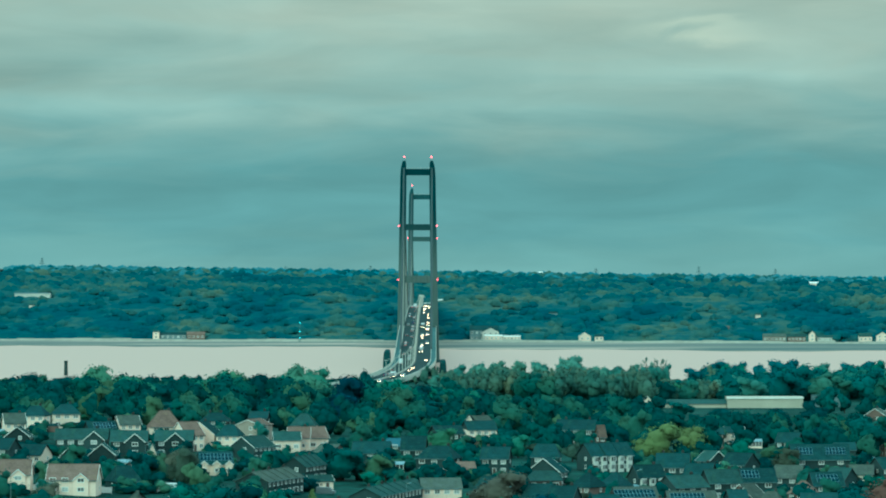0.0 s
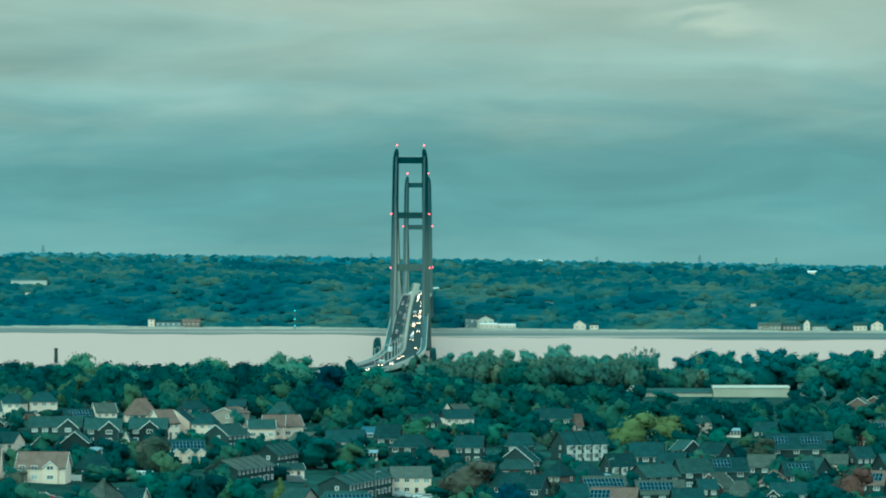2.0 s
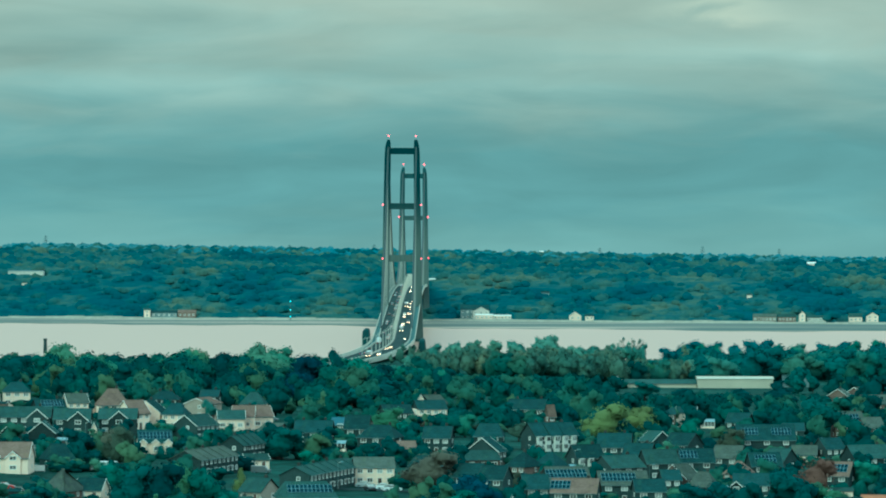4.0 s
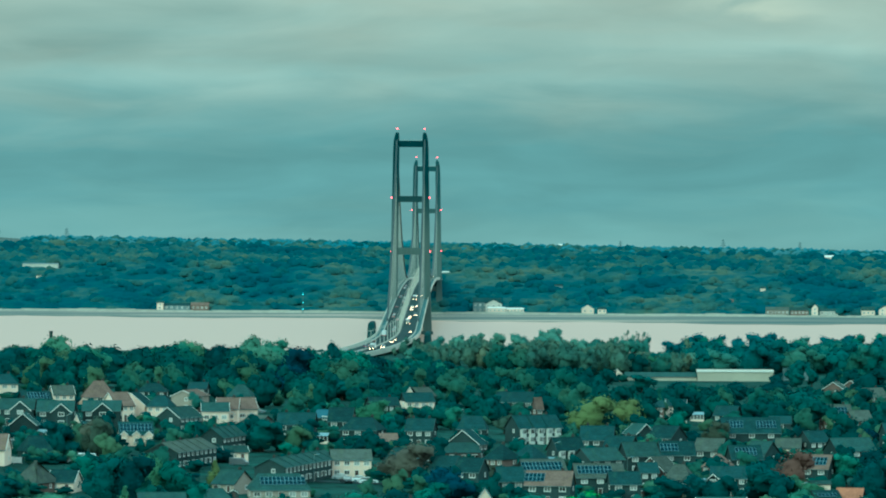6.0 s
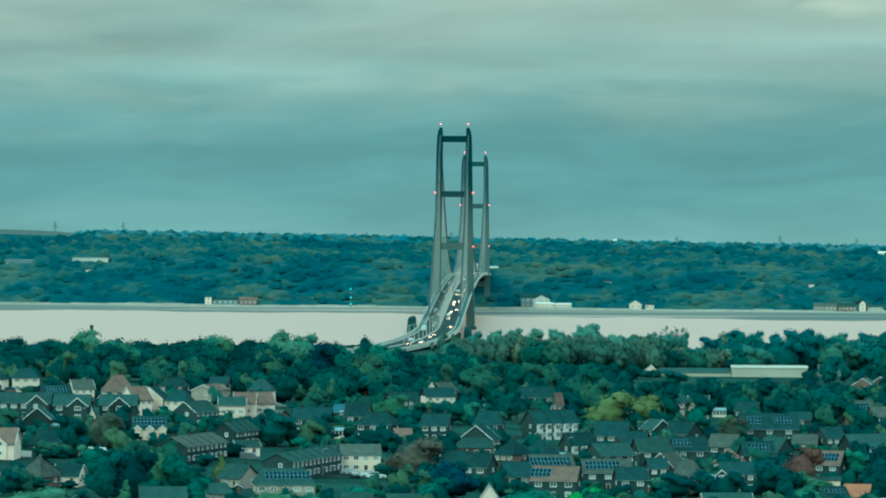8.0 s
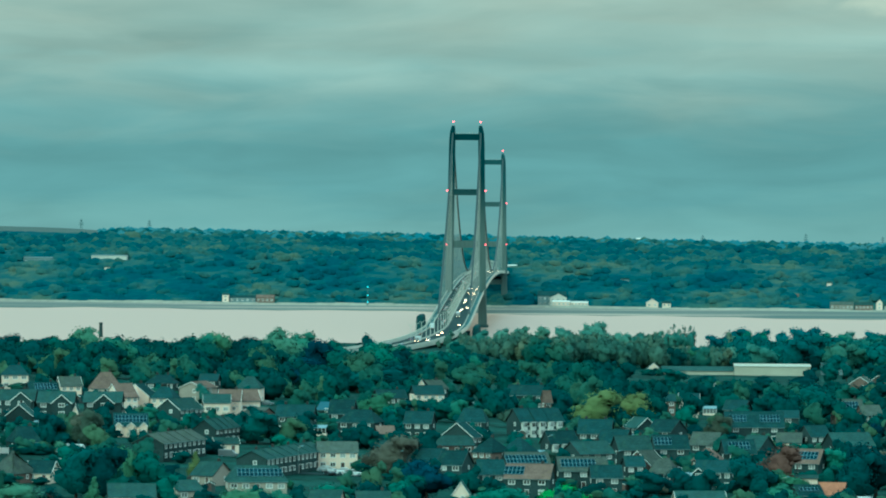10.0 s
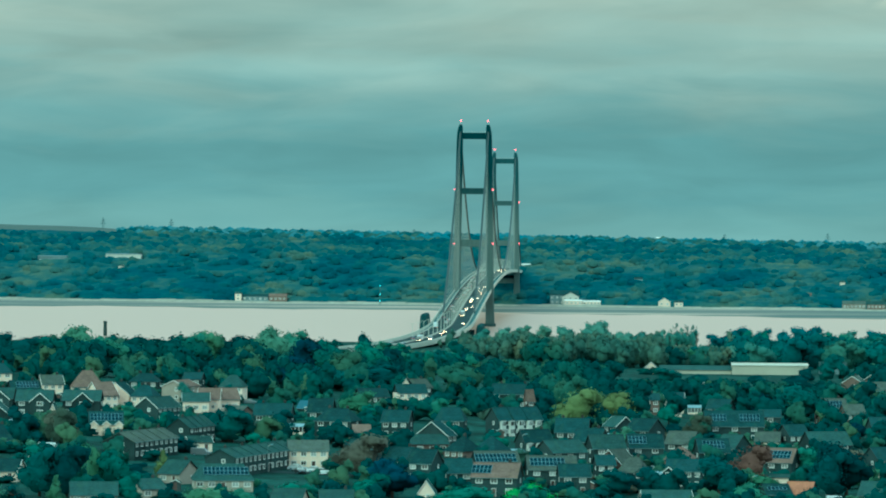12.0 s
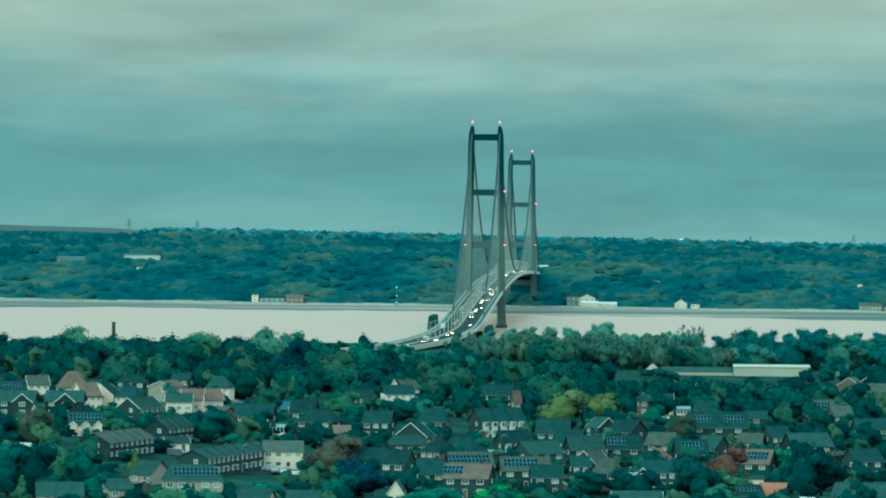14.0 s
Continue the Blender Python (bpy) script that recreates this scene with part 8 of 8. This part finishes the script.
def garden_spot(rng):
    while True:
        y = rng.uniform(980, 1460)
        x = rng.uniform(-0.135, 0.165) * y
        if clear_of_houses(x, y, 2.2) and all(not h[5] or abs(x - h[0]) > h[3] / 2 + 1.5 or not -24 < y - h[1] < 0 for h in HOMES) and all(abs(x - cx) > 7 or not -22 < y - cy < 3 for cx, cy in OPEN_SPOTS):
            return x, y


OPEN_SPOTS = ((1.0, 1088), (-60, 1114), (-77, 1040), (-66, 1046))
wood("garden_hedges", DARKWOOD, 640, 31, hedge_spot, lambda x, y: 9.0, "clipped and overgrown dark green garden hedges", (2.0, 4.4), 120, "bush", (1.1, 2.0))
wood("garden_trees", DARKWOOD, 520, 32, garden_spot, lambda x, y: 9.0, "small dark green trees in the back gardens", (3.5, 7.2), 200, "round", (0.9, 1.35))


def edge_spot(rng):
    while True:
        y = rng.uniform(1330, 1475)
        x = rng.uniform(-0.13, 0.16) * y
        if clear_of_houses(x, y, 3.0) and all(abs(x - h[0]) > h[3] / 2 + 2.5 or not 0 < h[1] - y < 17 for h in HOMES):
            return x, y


wood("edge_trees", DARKWOOD, 170, 33, edge_spot, lambda x, y: 12.0, "dark green trees along the edge of the wood", (5.5, 10.5), 280)


def shed(x, y, rot, paint, label):
    """A small garden shed: boarded walls, a felt roof with white bargeboards, a door."""
    b = empty("garden_shed", x, y, float(ground(x, y)), rot)
    child("wall", Build().loft([[(-1.0, yy, -0.4), (1.0, yy, -0.4), (1.0, yy, 1.7), (0, yy, 2.2), (-1.0, yy, 1.7)] for yy in (-1.3, 1.3)]).mesh("wall", paint), b)
    for s in (-1, 1):
        quad = [(s * 1.15, -1.45, 1.66), (s * 1.15, 1.45, 1.66), (0, 1.45, 2.28), (0, -1.45, 2.28)]
        child("roof_slope", Build().slab(quad if s > 0 else quad[::-1], 0.06).mesh("roof_slope", SLATE), b)
        child("bargeboard", Build().loft([[(s * 1.15, q, 1.55), (s * 1.15, q, 1.7), (0, q, 2.32), (0, q, 2.17)] for q in (-1.5, -1.46)]).mesh("bargeboard", TRIM), b)
    child("door", boxed("door", DOORPAINT, -0.4, 0.4, -1.34, -1.28, 0.0, 1.65), b)
    tagged(b, label, "shed", group="garden sheds")


def conservatory(x, y, rot, label):
    """A white-framed lean-to of glass on a low wall."""
    b = empty("conservatory", x, y, float(ground(x, y)), rot)
    child("low_wall", boxed("low_wall", WHITE, -1.9, 1.9, -1.4, 1.4, -0.5, 0.6), b)
    child("glazing", boxed("glazing", GLASS, -1.82, 1.82, -1.32, 1.32, 0.6, 1.9), b)
    for i in range(5):
        xx = -1.86 + i * 0.93
        child("mullion", boxed("mullion", TRIM, xx - 0.06, xx + 0.06, -1.42, -1.3, 0.6, 1.95), b)
    child("roof", Build().slab([(-2.0, -1.5, 1.95), (2.0, -1.5, 1.95), (2.0, 1.5, 2.6), (-2.0, 1.5, 2.6)], 0.1).mesh("roof", ALU), b)
    tagged(b, label, "conservatory", group="conservatories")


garden = random.Random(5)
spots = [h for h in HOMES if 990 < h[1] < 1420]
for i, (hx, hy, rot, w, d, _) in enumerate(spots):
    a = radians(rot)
    side = garden.choice((-1, 1)) * (w / 2 + garden.uniform(2.2, 4.0))
    fore = -d / 2 - garden.uniform(0.5, 5.0)
    x, y = hx + side * math.cos(a) - fore * math.sin(a), hy + side * math.sin(a) + fore * math.cos(a)
    pick = garden.random()
    if not clear_of_houses(x, y, 1.6):
        continue
    if pick < 0.28:
        shed(x, y, garden.choice((0, 15, -20, 80)), garden.choice((DARKTRIM, BUFF, CREAM)), "small boarded garden shed with white bargeboards beside a house")
    elif pick < 0.42:
        conservatory(x, y, rot if abs(rot) < 50 else 0, "white-framed glass conservatory beside a house")
    elif pick < 0.72:
        car(x, y, float(ground(x, y)), garden.choice((0, 80, 95, 180)), garden.choice(("white", "silver", "silver", "black", "grey")), 0.85, garden.choice(("car", "car", "car", "van")), 0)

# ---- street corner: road, kerb, fence, lamps ----


def strip(name, material, x0, x1, yc, half, lift, label, category):
    xs = np.arange(x0, x1 + 0.1, 4.0)
    v = [(x, yc + s * half + 2.5 * math.sin(x * 0.03), float(ground(x, yc)) + lift) for x in xs for s in (-1, 1)]
    f = [(2 * i, 2 * i + 2, 2 * i + 3, 2 * i + 1) for i in range(len(xs) - 1)]
    tagged(new(name, mesh_of(name, v, f, material)), label, category, kind="structure")


strip("road", ASPHALT, -130, -40, 1042, 3.0, 0.06, "grey asphalt residential road", "road")
strip("pavement", PAVING, -130, -40, 1047.4, 1.3, 0.16, "pale paved footway beside the road", "pavement")
strip("road", ASPHALT, -20, 16, 1086.5, 5.0, 0.05, "grey asphalt parking court before the terrace", "road")


def fence(x0, x1, y, label):
    f = empty("garden_fence", x0, y, float(ground(x0, y)))
    n = int((x1 - x0) / 1.8)
    board = boxed("board", TRIM, 0.06, 1.74, -0.02, 0.02, 0.15, 1.45)
    post = boxed("post", TRIM, -0.06, 0.06, -0.06, 0.06, -0.3, 1.6)
    for i in range(n + 1):
        z = float(ground(x0 + i * 1.8, y)) - float(ground(x0, y))
        child("post", post, f, Matrix.Translation((i * 1.8, 0, z)))
        if i < n:
            child("board", board, f, Matrix.Translation((i * 1.8, 0, z)))
    tagged(f, label, "fence")


fence(-92, -74, 1098.0, "pale painted panel fence round a front garden")
fence(-60, -46, 1075.0, "pale painted panel fence beside a drive")


def street_lamp(x, y):
    p = empty("street_lamp", x, y, float(ground(x, y)))
    child("column", Build().tube((0, 0, -0.4), (0, 0, 6.0), 0.07, 0.045, 8).mesh("column", GUTTER), p)
    child("arm", Build().tube((0, 0, 5.9), (0.9, -0.3, 6.2), 0.05, 0.04, 6).mesh("arm", STEEL), p)
    child("lantern", Build().loft([[(0.9 + a * 0.32, -0.3 + b * 0.12, 6.14 + c) for a, b in ((-1, -1), (1, -1), (1, 1), (-1, 1))] for c in (0.0, 0.1, 0.16)]).mesh("lantern", ALU), p)
    tagged(p, "slim grey street lamp beside the houses", "street lamp", group="street lamps")


for x, y in ((-92.0, 1046.5), (-8.0, 1082.0), (14.0, 1082.0), (-72.0, 1190.0), (-30.0, 1225.0), (46.0, 1165.0), (62.0, 1120.0), (98.0, 1060.0)):
    street_lamp(x, y)
